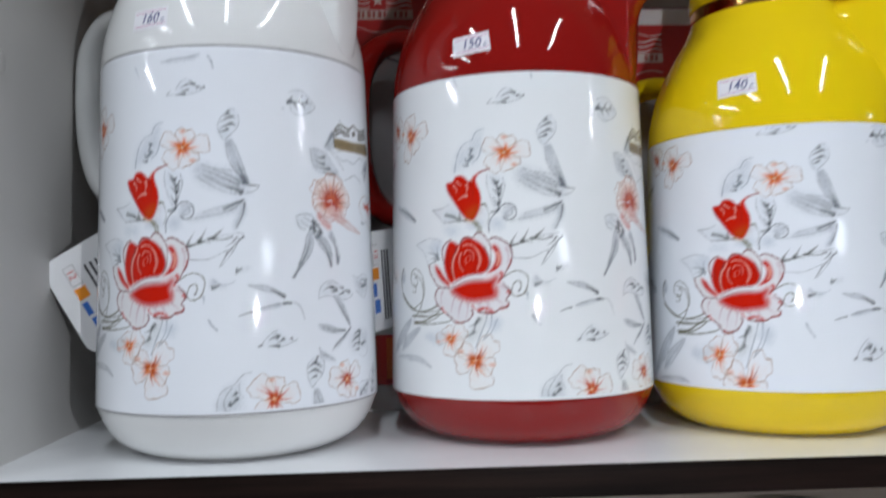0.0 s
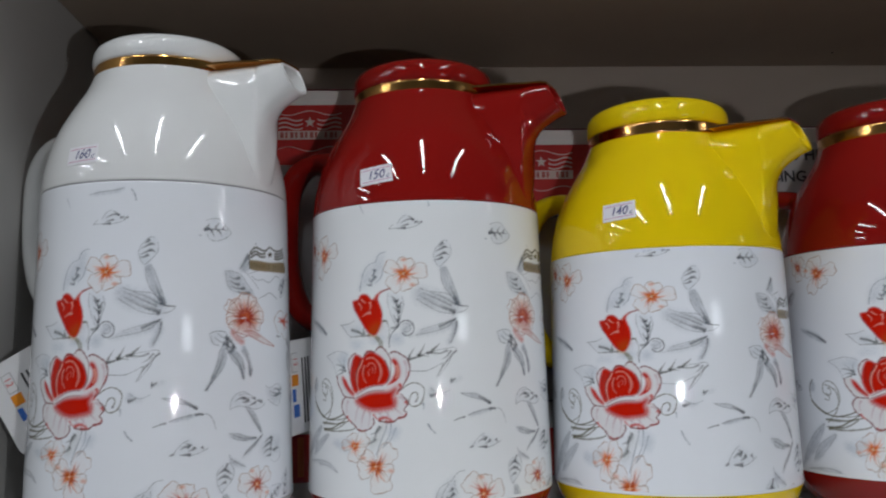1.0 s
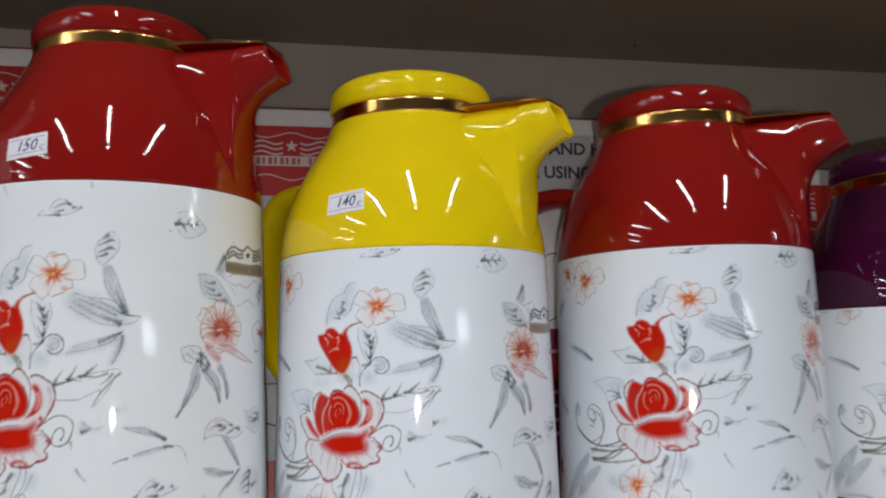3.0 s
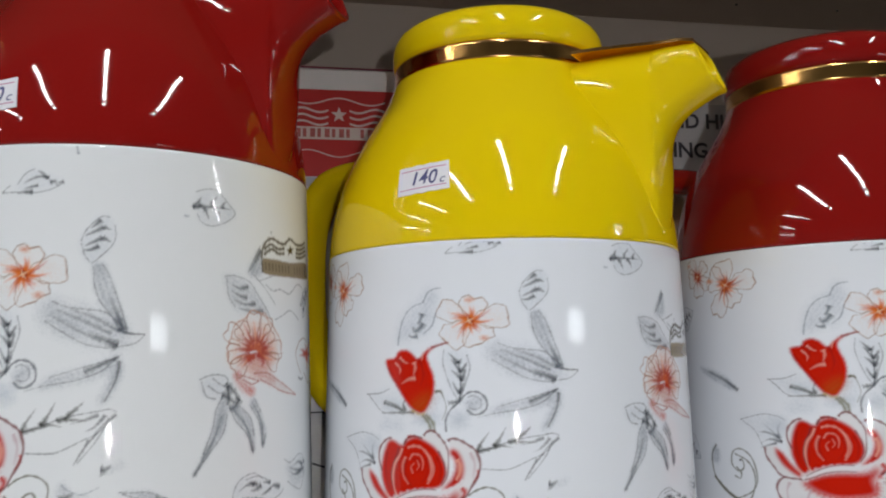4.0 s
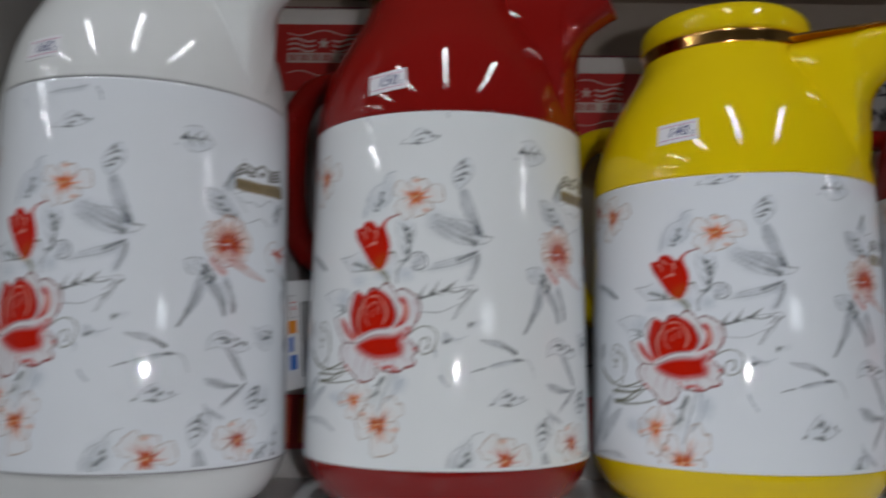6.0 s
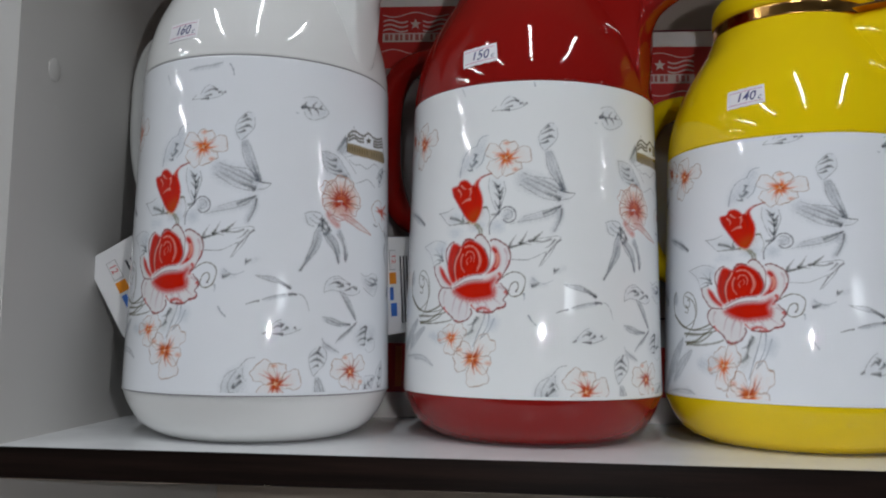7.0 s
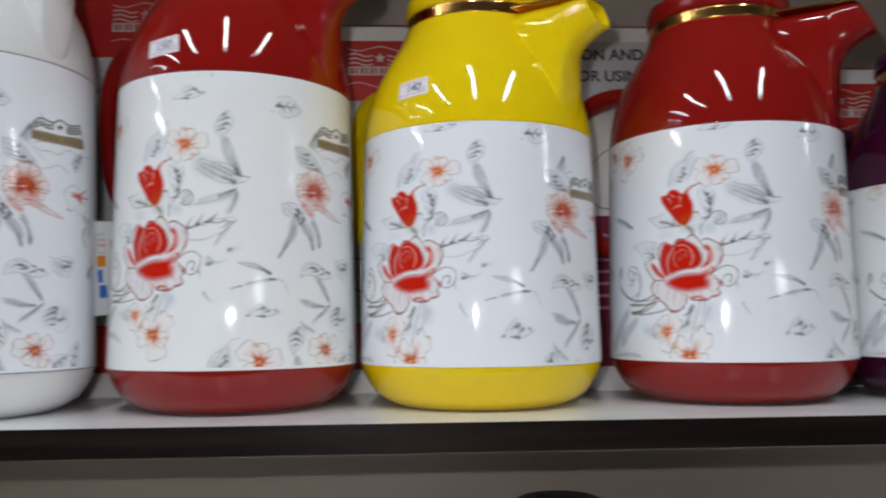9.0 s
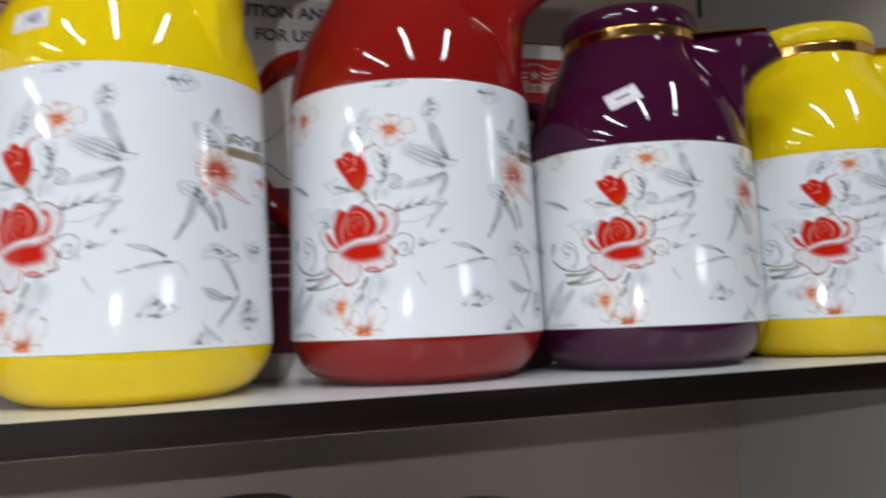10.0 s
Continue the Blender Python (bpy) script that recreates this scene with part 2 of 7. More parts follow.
def stroke(points, w0, w1, colour, a0, a1, n=6):
    """A brushed line through points, soft at its sides, its width and cover running from start to end."""
    q = spline(points, n) if len(points) > 2 else [np.array(points[0], float) * (1 - k / n) + np.array(points[1], float) * (k / n) for k in range(n + 1)]
    v, c, f = [], [], []
    m = len(q) - 1
    for i, p in enumerate(q):
        d = q[min(i + 1, m)] - q[max(i - 1, 0)]
        d = d / (np.hypot(*d) + 1e-9)
        u = i / m
        w = (w0 + (w1 - w0) * u) * 0.82 * (0.75 + 0.5 * math.sin(5 * u + p[0]) ** 2)
        a = a0 + (a1 - a0) * u
        v += [(p[0] - d[1] * w, p[1] + d[0] * w), tuple(p), (p[0] + d[1] * w, p[1] - d[0] * w)]
        c += [(*colour, a * 0.12), (*colour, a), (*colour, a * 0.12)]
        if i:
            k = 3 * i
            f += [(k - 3, k - 2, k + 1, k), (k - 2, k - 1, k + 2, k + 1)]
    put_mesh(v, c, f)


def wash(outline, centre, c_in, a_in, c_out, a_out, rings=4, bias=1.0):
    """A watercolour patch: colour and cover run from a centre out to its outline."""
    n = len(outline)
    rings = max(rings, math.ceil(max(math.hypot(p[0] - centre[0], p[1] - centre[1]) for p in outline) / 1.6))
    v, c, f = [tuple(centre)], [(*c_in, a_in)], []
    for r in range(1, rings + 1):
        u = r / rings
        k = u ** bias
        for p in outline:
            v.append((centre[0] + (p[0] - centre[0]) * u, centre[1] + (p[1] - centre[1]) * u))
            c.append((*[x + (y - x) * k for x, y in zip(c_in, c_out)], a_in + (a_out - a_in) * k))
    for k in range(n):
        f.append((0, 1 + k, 1 + (k + 1) % n))
    for r in range(rings - 1):
        for k in range(n):
            a, b = 1 + r * n + k, 1 + r * n + (k + 1) % n
            f.append((a, b, b + n, a + n))
    put_mesh(v, c, f)


GREY, DARK, OLIVE = (0.18, 0.215, 0.27), (0.030, 0.034, 0.045), (0.095, 0.085, 0.032)
ORANGE, RED = (0.80, 0.20, 0.03), (0.57, 0.011, 0.0015)
PALE = (0.55, 0.60, 0.66)


def leaf_side(x0, y0, x1, y1, width, bend, side, n=10, power=1.0):
    d = np.array((x1 - x0, y1 - y0))
    nn = np.array((-d[1], d[0])) / (np.hypot(*d) + 1e-9)
    out = []
    for k in range(n + 1):
        u = k / n
        w = width * 0.5 * math.sin(math.pi * u ** power) ** 0.8 * (1 + 0.13 * math.sin(9 * u + x0 + side) + 0.06 * math.sin(21 * u + y0))
        out.append(np.array((x0, y0)) + d * u + nn * (bend * math.sin(math.pi * u) + side * w))
    return out


def leaf(x0, y0, x1, y1, width, bend=0.0, veins=0, ink=GREY, fill=0.32, line=0.55, power=0.7):
    """A leaf from its base to its tip: a soft uneven wash, a thin broken outline, brushed veins or a dark tip."""
    width *= (1.18 if math.hypot(x1 - x0, y1 - y0) > 20 else 1.42) if veins else 1.08
    a = leaf_side(x0, y0, x1, y1, width, bend, 1, power=power)
    b = leaf_side(x0, y0, x1, y1, width, bend, -1, power=power)
    m = leaf_side(x0, y0, x1, y1, width, bend, 0, power=power)
    v, c, f = [], [], []
    n = len(m)
    for i in range(n):
        u = i / (n - 1)
        blot = 0.75 + 0.35 * math.sin(3.7 * u + x0) * math.sin(2.1 * u + y0)
        end = max(0.0, 2 * u - 1) ** 2
        deep = 0.8 * fill * blot * ((0.50 if veins else 0.35) + (0.35 if veins else 0.8) * end)
        a1, b1 = (a[i] + m[i]) / 2, (b[i] + m[i]) / 2
        v += [tuple(a[i]), tuple(a1), tuple(m[i]), tuple(b1), tuple(b[i])]
        c += [(*PALE, deep * 0.25), (*PALE, deep * 0.8), (*ink, min(0.9, deep * 1.35)), (*ink, deep * 1.1), (*ink, deep * 0.75)]
        if i:
            k = 5 * i
            f += [(k - 5 + j, k - 4 + j, k + 1 + j, k + j) for j in range(4)]
    put_mesh(v, c, f)
    stroke(a[::3] + [a[-1]], 0.30, 0.42, ink, line * 0.45, line * 0.95, 4)
    stroke(b[::3] + [b[-1]], 0.45, 0.32, ink, line, line * 0.55, 4)
    if veins:
        d = (m[0] - m[2]) / (np.hypot(*(m[0] - m[2])) + 1e-9)
        stroke([m[0] + d * 2.2 + (d[1] * 0.6, -d[0] * 0.6), m[0] + d * 0.8, m[1]], 0.35, 0.5, ink, 0.3, 0.7, 3)
        stroke(m[1:-2:2] + [m[-2]], 0.45, 0.25, DARK, 0.75, 0.3, 4)
        for k in range(veins):
            u = 0.14 + 0.56 * k / max(1, veins - 1)
            i = u * (n - 1)
            for side, reach in ((a, 0.62), (b, 0.85)):
                j = min(n - 1, i + 1.7)
                p = m[int(i)] + (m[min(n - 1, int(i) + 1)] - m[int(i)]) * (i % 1)
                q = m[int(j)] * (1 - reach) + side[int(j)] * reach
                dark = 0.95 if (k + (side is a)) % 2 else 0.62
                stroke([p, p * 0.45 + q * 0.55 + (m[int(j)] - p) * 0.06, q], 1.05, 0.2, DARK if ink is not OLIVE else (0.07, 0.06, 0.025), dark, 0.2, 3)
    else:
        for e in (-0.22, 0.12):
            q = [m[i] * (1 - abs(e) * 2) + (a[i] if e > 0 else b[i]) * abs(e) * 2 for i in range(2, n - 1, 2)]
            stroke(q, 0.3, 0.8, ink, 0.05, 0.36, 3)
        stroke([m[-4], m[-2], m[-1]], 1.9, 0.6, DARK, 0.02, 0.9, 3)


def petal_outline(cx, cy, ang, length, width, n=14, notch=0.0):
    out = []
    for k in range(n):
        a = 2 * math.pi * k / n
        u = 0.5 - 0.5 * math.cos(a)
        w = width * 0.5 * math.sin(a) * (0.35 + 0.85 * u)
        l = length * (u - notch * math.exp(-((a - math.pi) / 0.35) ** 2))
        out.append((cx + l * math.cos(ang) - w * math.sin(ang), cy + l * math.sin(ang) + w * math.cos(ang)))
    return out


def flower(cx, cy, r, turn, colour=ORANGE, line=0.5):
    """A five-petalled blossom: white petals in a thin broken outline, colour streaking out from the eye."""
    petals = [(radians(turn + 72 * k + 11 * math.sin(3.1 * k + cx)), r * (0.98 + 0.20 * math.sin(2.3 * k + turn))) for k in range(5)]
    for k, (a, length) in enumerate(petals):
        o = petal_outline(cx, cy, a, length, r * (0.92 + 0.18 * math.sin(1.7 * k + cy)), 18, notch=0.10)
        o = [(x + 0.035 * r * math.sin(2.9 * n + k + cx), y + 0.035 * r * math.sin(3.7 * n + cy)) for n, (x, y) in enumerate(o)]
        wash(o, (cx + 0.06 * length * math.cos(a), cy + 0.06 * length * math.sin(a)), (0.80, 0.27, 0.06), 0.24, (0.80, 0.60, 0.46), 0.03, 6, 0.4)
        stroke(o[2:11], 0.34, 0.42, (0.36, 0.22, 0.15), 0.25 + line * 0.5, 0.30 + line * 0.7, 2)
        stroke(o[9:] + o[:2], 0.40, 0.30, (0.40, 0.22, 0.13), 0.30 + line * 0.7, 0.15 + line * (0.5 + 0.3 * math.sin(k + cx)), 2)
        # a warm blot where one petal turns over
        if (k + int(abs(cx))) % 3 == 0:
            tx, ty = cx + 0.82 * length * math.cos(a + 0.2), cy + 0.82 * length * math.sin(a + 0.2)
            wash([(tx + r * 0.22 * math.cos(j * 0.9), ty + r * 0.14 * math.sin(j * 0.9)) for j in range(7)], (tx, ty), (0.66, 0.15, 0.03), 0.45, (0.80, 0.40, 0.20), 0.0, 3)
    glow = [(cx + r * (0.34 + 0.10 * math.sin(2.7 * k + cx)) * math.cos(k * 0.45), cy + r * (0.33 + 0.10 * math.sin(3.3 * k + cy)) * math.sin(k * 0.45)) for k in range(14)]
    wash(glow, (cx, cy), (0.66, 0.10, 0.018), 0.66, (0.80, 0.28, 0.07), 0.0, 5, 0.9)
    for k, (a, length) in enumerate(petals):
        for j in range(7):
            b = a + (j - 3) * 0.15 + 0.10 * math.sin(5 * j + cx + k)
            e = length * (0.50 - 0.05 * abs(j - 3) + 0.26 * math.sin(4.1 * j + 2 * k + cx))
            tone = ((0.56, 0.055, 0.012), colour, (0.36, 0.035, 0.012))[(j + 2 * k) % 3]
            stroke([(cx + 0.08 * r * math.cos(b), cy + 0.08 * r * math.sin(b)), (cx + e * 0.5 * math.cos(b), cy + e * 0.5 * math.sin(b)), (cx + e * math.cos(b + 0.14), cy + e * math.sin(b + 0.14))],
                   r * 0.09, r * 0.035, tone, 0.92, 0.08, 4)
    for k in range(4):
        b = radians(turn + 30 + 95 * k)
        stroke([(cx - 0.04 * r, cy), (cx + 0.17 * r * math.cos(b), cy + 0.15 * r * math.sin(b))], 0.5, 0.3, (0.86, 0.62, 0.38), 0.7, 0.2, 3)


def fill(points, colour, a, soft, straight=False):
    """An even patch of ink inside a closed outline, its edge softened over so many millimetres."""
    p = np.array(points if straight else spline(list(points) + [points[0]], 5)[:-1], float)
    gx, gy = (p[:, 0] - S0) / CELL, (p[:, 1] - H0) / CELL
    r = max(1, round(soft / CELL / 2))
    x0, x1 = max(0, int(gx.min()) - 2 * r), min(NS, int(gx.max()) + 2 * r + 2)
    y0, y1 = max(0, int(gy.min()) - 2 * r), min(NH, int(gy.max()) + 2 * r + 2)
    if x1 <= x0 or y1 <= y0:
        return
    px, py = np.arange(x0, x1)[None, :] + 0.5, np.arange(y0, y1)[:, None] + 0.5
    inside = np.zeros((y1 - y0, x1 - x0), bool)
    for i in range(len(p)):
        xa, ya, xb, yb = gx[i - 1], gy[i - 1], gx[i], gy[i]
        if ya != yb:
            inside ^= ((ya > py) != (yb > py)) & (px < (xb - xa) * (py - ya) / (yb - ya) + xa)
    m = inside.astype(float)
    for axis in (0, 1, 0, 1):
        m = sum(np.roll(m, k, axis) for k in range(-r, r + 1)) / (2 * r + 1)
    # brushed along the patch: streaks, and deeper towards its two ends
    dx, dy = gx - gx.mean(), gy - gy.mean()
    turn = 0.5 * math.atan2(2 * (dx * dy).mean(), (dx * dx).mean() - (dy * dy).mean())
    along = (px - gx.mean()) * math.cos(turn) + (py - gy.mean()) * math.sin(turn)
    across = (py - gy.mean()) * math.cos(turn) - (px - gx.mean()) * math.sin(turn)
    end = np.abs(along) / (np.abs(along[inside]).max() + 1e-6 if inside.any() else 1.0)
    brush = 0.72 + 0.38 * np.clip(end, 0, 1) ** 1.6 + 0.11 * np.sin(across * 0.75 + 0.6 * np.sin(along * 0.06)) + 0.07 * np.sin(across * 1.9 + along * 0.05)
    blot = 1.0 if a > 0.6 else brush
    cover = (1 - (1 - min(a, 1.0)) ** STRENGTH) * np.clip(m * blot, 0, 1)
    block = SHEET[y0:y1, x0:x1]
    block *= 1 - cover[..., None]
    block += cover[..., None] * np.array((*colour, 1.0))


PETAL, EDGE, PINKISH = (0.78, 0.765, 0.775), (0.20, 0.030, 0.030), (0.80, 0.36, 0.28)
GREYDARK, OLIVEDARK = (0.085, 0.095, 0.115), (0.035, 0.034, 0.020)
GILT, GILTDARK = (0.27, 0.20, 0.105), (0.065, 0.048, 0.022)


def drawn_rose():
    """The large open rose: white petals edged in red, a rolled red heart, a red bowl under a pale rim."""
    # white outer petals
    fill([(-53.3, 85.2), (-55.8, 83.1), (-56.8, 79.9), (-55.4, 76.0), (-52.0, 72.7), (-49.6, 71.1), (-46.5, 68.9), (-44.3, 66.8), (-40.8, 66.3), (-36.3, 67.8), (-33.9, 71.0), (-34.6, 75.2), (-39.9, 79.5), (-47.0, 83.9)], PETAL, 0.75, 1.0)
    fill([(-34.7, 77.3), (-33.3, 74.1), (-31.5, 72.0), (-27.3, 71.4), (-22.7, 71.4), (-19.5, 73.5), (-15.7, 74.5), (-15.0, 76.6), (-16.3, 78.1), (-14.2, 81.2), (-14.7, 83.3), (-16.4, 84.9), (-18.0, 87.0), (-22.4, 86.5), (-27.5, 79.3)], PETAL, 0.75, 1.0)
    fill([(-24.0, 109.2), (-22.3, 110.2), (-19.5, 109.6), (-16.7, 107.9), (-14.5, 106.3), (-13.1, 103.1), (-12.8, 100.0), (-13.8, 96.3), (-15.9, 92.7), (-17.5, 89.6), (-20.2, 88.1), (-23.1, 89.7), (-20.9, 95.9), (-22.2, 105.4)], PETAL, 0.75, 1.0)
    fill([(-61.1, 97.0), (-60.5, 93.1), (-57.8, 89.1), (-54.2, 85.2), (-45.6, 84.4), (-44.9, 86.0), (-51.2, 91.0), (-56.5, 97.3)], PETAL, 0.75, 1.0)
    fill([(-51.8, 106.8), (-48.0, 109.3), (-45.0, 109.1), (-41.4, 107.3), (-38.8, 110.4), (-35.5, 110.4), (-32.8, 111.1), (-30.0, 112.9), (-28.2, 112.0), (-25.1, 108.7), (-23.4, 106.5), (-23.2, 96.0), (-26.6, 91.8), (-42.9, 87.0), (-50.4, 92.6), (-52.4, 100.3)], PETAL, 0.75, 1.0)
    # soft grey-mauve folds in the white petals
    fill([(-45.4, 77.5), (-41.1, 75.3), (-39.0, 71.0), (-40.9, 68.4), (-44.5, 72.1)], (0.50, 0.44, 0.50), 0.16, 6.0)
    fill([(-54.0, 82.0), (-50.7, 80.8), (-49.7, 75.4), (-52.6, 75.4)], (0.50, 0.44, 0.50), 0.16, 6.0)
    fill([(-19.6, 84.4), (-16.3, 83.3), (-16.8, 80.2), (-20.7, 80.2)], (0.50, 0.44, 0.50), 0.16, 6.0)
    fill([(-17.2, 106.3), (-14.4, 103.1), (-14.9, 97.9), (-16.6, 100.0)], (0.50, 0.44, 0.50), 0.16, 6.0)
    fill([(-56.2, 91.8), (-52.2, 88.4), (-50.2, 85.6), (-54.2, 86.3)], (0.50, 0.44, 0.50), 0.16, 6.0)
    # red lobes of the heart
    fill([(-47.7, 107.9), (-44.7, 108.3), (-40.7, 107.3), (-36.8, 109.8), (-34.0, 109.7), (-29.0, 106.9), (-26.3, 103.4), (-24.6, 98.6), (-25.2, 95.0), (-27.5, 92.3), (-33.8, 91.2), (-38.6, 90.1), (-43.1, 87.2), (-46.9, 87.7), (-49.2, 91.5), (-50.3, 96.4), (-49.6, 102.3)], (0.50, 0.012, 0.004), 0.92, 1.4)
    fill([(-46.5, 109.2), (-43.5, 107.7), (-44.3, 104.2), (-45.9, 100.5), (-46.9, 95.7), (-45.9, 91.4), (-44.3, 87.3), (-46.9, 87.4), (-49.2, 91.5), (-50.4, 96.4), (-49.7, 102.4), (-48.2, 106.6)], RED, 1.0, 1.2)
    fill([(-40.1, 108.8), (-36.8, 110.1), (-34.0, 109.7), (-29.2, 106.9), (-26.6, 103.4), (-24.8, 98.6), (-25.5, 95.2), (-27.5, 92.4), (-33.8, 91.4), (-38.6, 90.3), (-42.6, 87.5), (-44.1, 91.3), (-43.7, 96.7), (-42.0, 101.9), (-40.7, 105.6)], RED, 1.0, 1.2)
    fill([(-23.0, 106.7), (-20.5, 105.6), (-18.8, 102.4), (-18.3, 98.5), (-19.6, 94.3), (-22.5, 92.2), (-26.3, 91.0), (-24.1, 93.7), (-22.5, 96.0), (-21.2, 99.6), (-21.6, 102.5), (-23.3, 104.6)], RED, 1.0, 1.2)
    fill([(-56.8, 97.3), (-53.4, 94.7), (-50.8, 91.0), (-47.2, 87.1), (-44.8, 86.0), (-47.1, 85.1), (-51.0, 87.2), (-54.4, 90.4), (-56.5, 94.2)], RED, 1.0, 1.2)
    fill([(-45.9, 84.7), (-40.1, 87.2), (-33.7, 88.4), (-27.7, 88.6), (-23.1, 89.5), (-20.0, 91.5), (-20.3, 87.7), (-22.1, 85.5), (-20.9, 82.3), (-22.0, 79.4), (-28.4, 77.8), (-34.7, 77.3), (-40.1, 78.6), (-43.8, 80.6), (-47.0, 83.0)], RED, 1.0, 2.6)
    # red bleeding out of the bowl
    stroke([(-44.4, 81.7), (-46.6, 79.6)], 1.5, 0.3, RED, 0.42, 0.0)
    stroke([(-41.0, 79.7), (-42.3, 77.6)], 1.5, 0.3, RED, 0.42, 0.0)
    stroke([(-37.2, 78.8), (-37.7, 76.1)], 1.5, 0.3, RED, 0.42, 0.0)
    stroke([(-33.4, 78.3), (-33.1, 75.4)], 1.5, 0.3, RED, 0.42, 0.0)
    stroke([(-29.6, 78.5), (-28.8, 75.5)], 1.5, 0.3, RED, 0.42, 0.0)
    stroke([(-25.7, 79.0), (-24.4, 76.5)], 1.5, 0.3, RED, 0.42, 0.0)
    stroke([(-22.7, 80.3), (-20.4, 78.0)], 1.5, 0.3, RED, 0.42, 0.0)
    stroke([(-21.6, 82.3), (-18.7, 81.1)], 1.5, 0.3, RED, 0.42, 0.0)
    stroke([(-21.6, 84.6), (-18.7, 84.2)], 1.5, 0.3, RED, 0.42, 0.0)
    stroke([(-45.5, 82.8), (-46.9, 81.2)], 1.5, 0.3, RED, 0.42, 0.0)
    stroke([(-42.6, 80.6), (-44.3, 78.7)], 1.5, 0.3, RED, 0.42, 0.0)
    stroke([(-39.2, 79.3), (-39.8, 76.8)], 1.5, 0.3, RED, 0.42, 0.0)
    stroke([(-35.3, 78.3), (-34.6, 75.2)], 1.5, 0.3, RED, 0.42, 0.0)
    stroke([(-31.6, 78.3), (-31.2, 75.7)], 1.5, 0.3, RED, 0.42, 0.0)
    stroke([(-27.4, 78.7), (-26.8, 76.1)], 1.5, 0.3, RED, 0.42, 0.0)
    stroke([(-24.0, 79.4), (-22.3, 76.9)], 1.5, 0.3, RED, 0.42, 0.0)
    stroke([(-21.8, 80.8), (-19.3, 79.2)], 1.5, 0.3, RED, 0.42, 0.0)
    stroke([(-21.8, 83.4), (-18.5, 82.8)], 1.5, 0.3, RED, 0.42, 0.0)
    stroke([(-20.8, 87.0), (-18.0, 86.5)], 1.5, 0.3, RED, 0.42, 0.0)
    # mauve streaks down the white petals
    stroke([(-44.0, 80.6), (-45.6, 75.9), (-46.6, 71.1)], 1.1, 0.5, (0.46, 0.22, 0.27), 0.34, 0.12)
    stroke([(-39.8, 78.2), (-41.6, 73.1), (-42.2, 67.9)], 1.1, 0.5, (0.46, 0.22, 0.27), 0.34, 0.12)
    stroke([(-36.5, 77.1), (-36.8, 72.6), (-37.7, 68.4)], 1.1, 0.5, (0.46, 0.22, 0.27), 0.34, 0.12)
    stroke([(-30.7, 76.6), (-29.7, 74.6), (-29.1, 72.5)], 1.1, 0.5, (0.46, 0.22, 0.27), 0.34, 0.12)
    stroke([(-26.3, 77.0), (-25.1, 74.9), (-23.2, 72.5)], 1.1, 0.5, (0.46, 0.22, 0.27), 0.34, 0.12)
    stroke([(-21.8, 79.0), (-19.7, 77.3), (-17.1, 75.2)], 1.1, 0.5, (0.46, 0.22, 0.27), 0.34, 0.12)
    stroke([(-51.6, 83.0), (-52.8, 79.8), (-52.6, 75.4)], 1.1, 0.5, (0.46, 0.22, 0.27), 0.34, 0.12)
    stroke([(-16.1, 105.3), (-14.6, 101.0), (-15.4, 95.8)], 1.1, 0.5, (0.46, 0.22, 0.27), 0.34, 0.12)
    stroke([(-19.1, 85.4), (-16.9, 83.8), (-15.8, 82.3)], 1.1, 0.5, (0.46, 0.22, 0.27), 0.34, 0.12)
    # red touches on the petal edges
    stroke([(-31.1, 72.5), (-29.1, 73.5), (-26.8, 73.8), (-24.5, 72.8), (-22.5, 71.5)], 1.7, 1.0, RED, 0.9, 0.5)
    stroke([(-27.3, 71.8), (-25.0, 71.5), (-22.2, 71.7)], 1.3, 0.8, RED, 0.9, 0.5)
    stroke([(-20.0, 73.5), (-17.8, 73.8), (-15.7, 74.8), (-15.2, 76.3)], 1.2, 0.7, RED, 0.9, 0.5)
    stroke([(-15.8, 82.8), (-14.8, 81.8), (-14.6, 80.7)], 1.6, 1.0, RED, 0.9, 0.5)
    stroke([(-13.5, 98.9), (-13.7, 96.8), (-15.2, 94.2)], 0.9, 0.5, RED, 0.9, 0.5)
    stroke([(-19.2, 92.5), (-18.1, 90.6), (-19.5, 88.0), (-20.1, 87.0)], 1.6, 1.0, RED, 0.9, 0.5)
    stroke([(-52.5, 74.4), (-51.2, 72.4), (-49.3, 71.1)], 1.1, 0.7, RED, 0.9, 0.5)
    stroke([(-44.3, 67.0), (-41.5, 66.2), (-38.8, 67.0)], 1.0, 0.6, RED, 0.9, 0.5)
    stroke([(-39.2, 110.2), (-36.8, 110.7), (-34.5, 110.2)], 1.1, 0.7, RED, 0.9, 0.5)
    stroke([(-34.6, 75.7), (-33.1, 73.9), (-31.1, 72.2)], 0.9, 0.5, RED, 0.9, 0.5)
    # thin outlines of the petals
    stroke([(-53.3, 85.2), (-55.8, 83.1), (-56.8, 79.9), (-55.4, 76.0), (-52.0, 72.7)], 0.8, 0.7, EDGE, 0.9, 0.75)
    stroke([(-49.6, 71.1), (-46.5, 68.9), (-44.3, 66.8), (-40.8, 66.3), (-36.3, 67.8), (-33.9, 71.0), (-34.6, 73.6)], 0.8, 0.7, EDGE, 0.9, 0.75)
    stroke([(-31.5, 72.0), (-27.3, 71.4), (-22.7, 71.4), (-19.5, 73.5), (-15.7, 74.5), (-15.0, 76.6), (-16.3, 78.1), (-14.2, 81.2), (-14.7, 83.3), (-16.4, 84.9), (-18.0, 87.0)], 0.8, 0.7, EDGE, 0.9, 0.75)
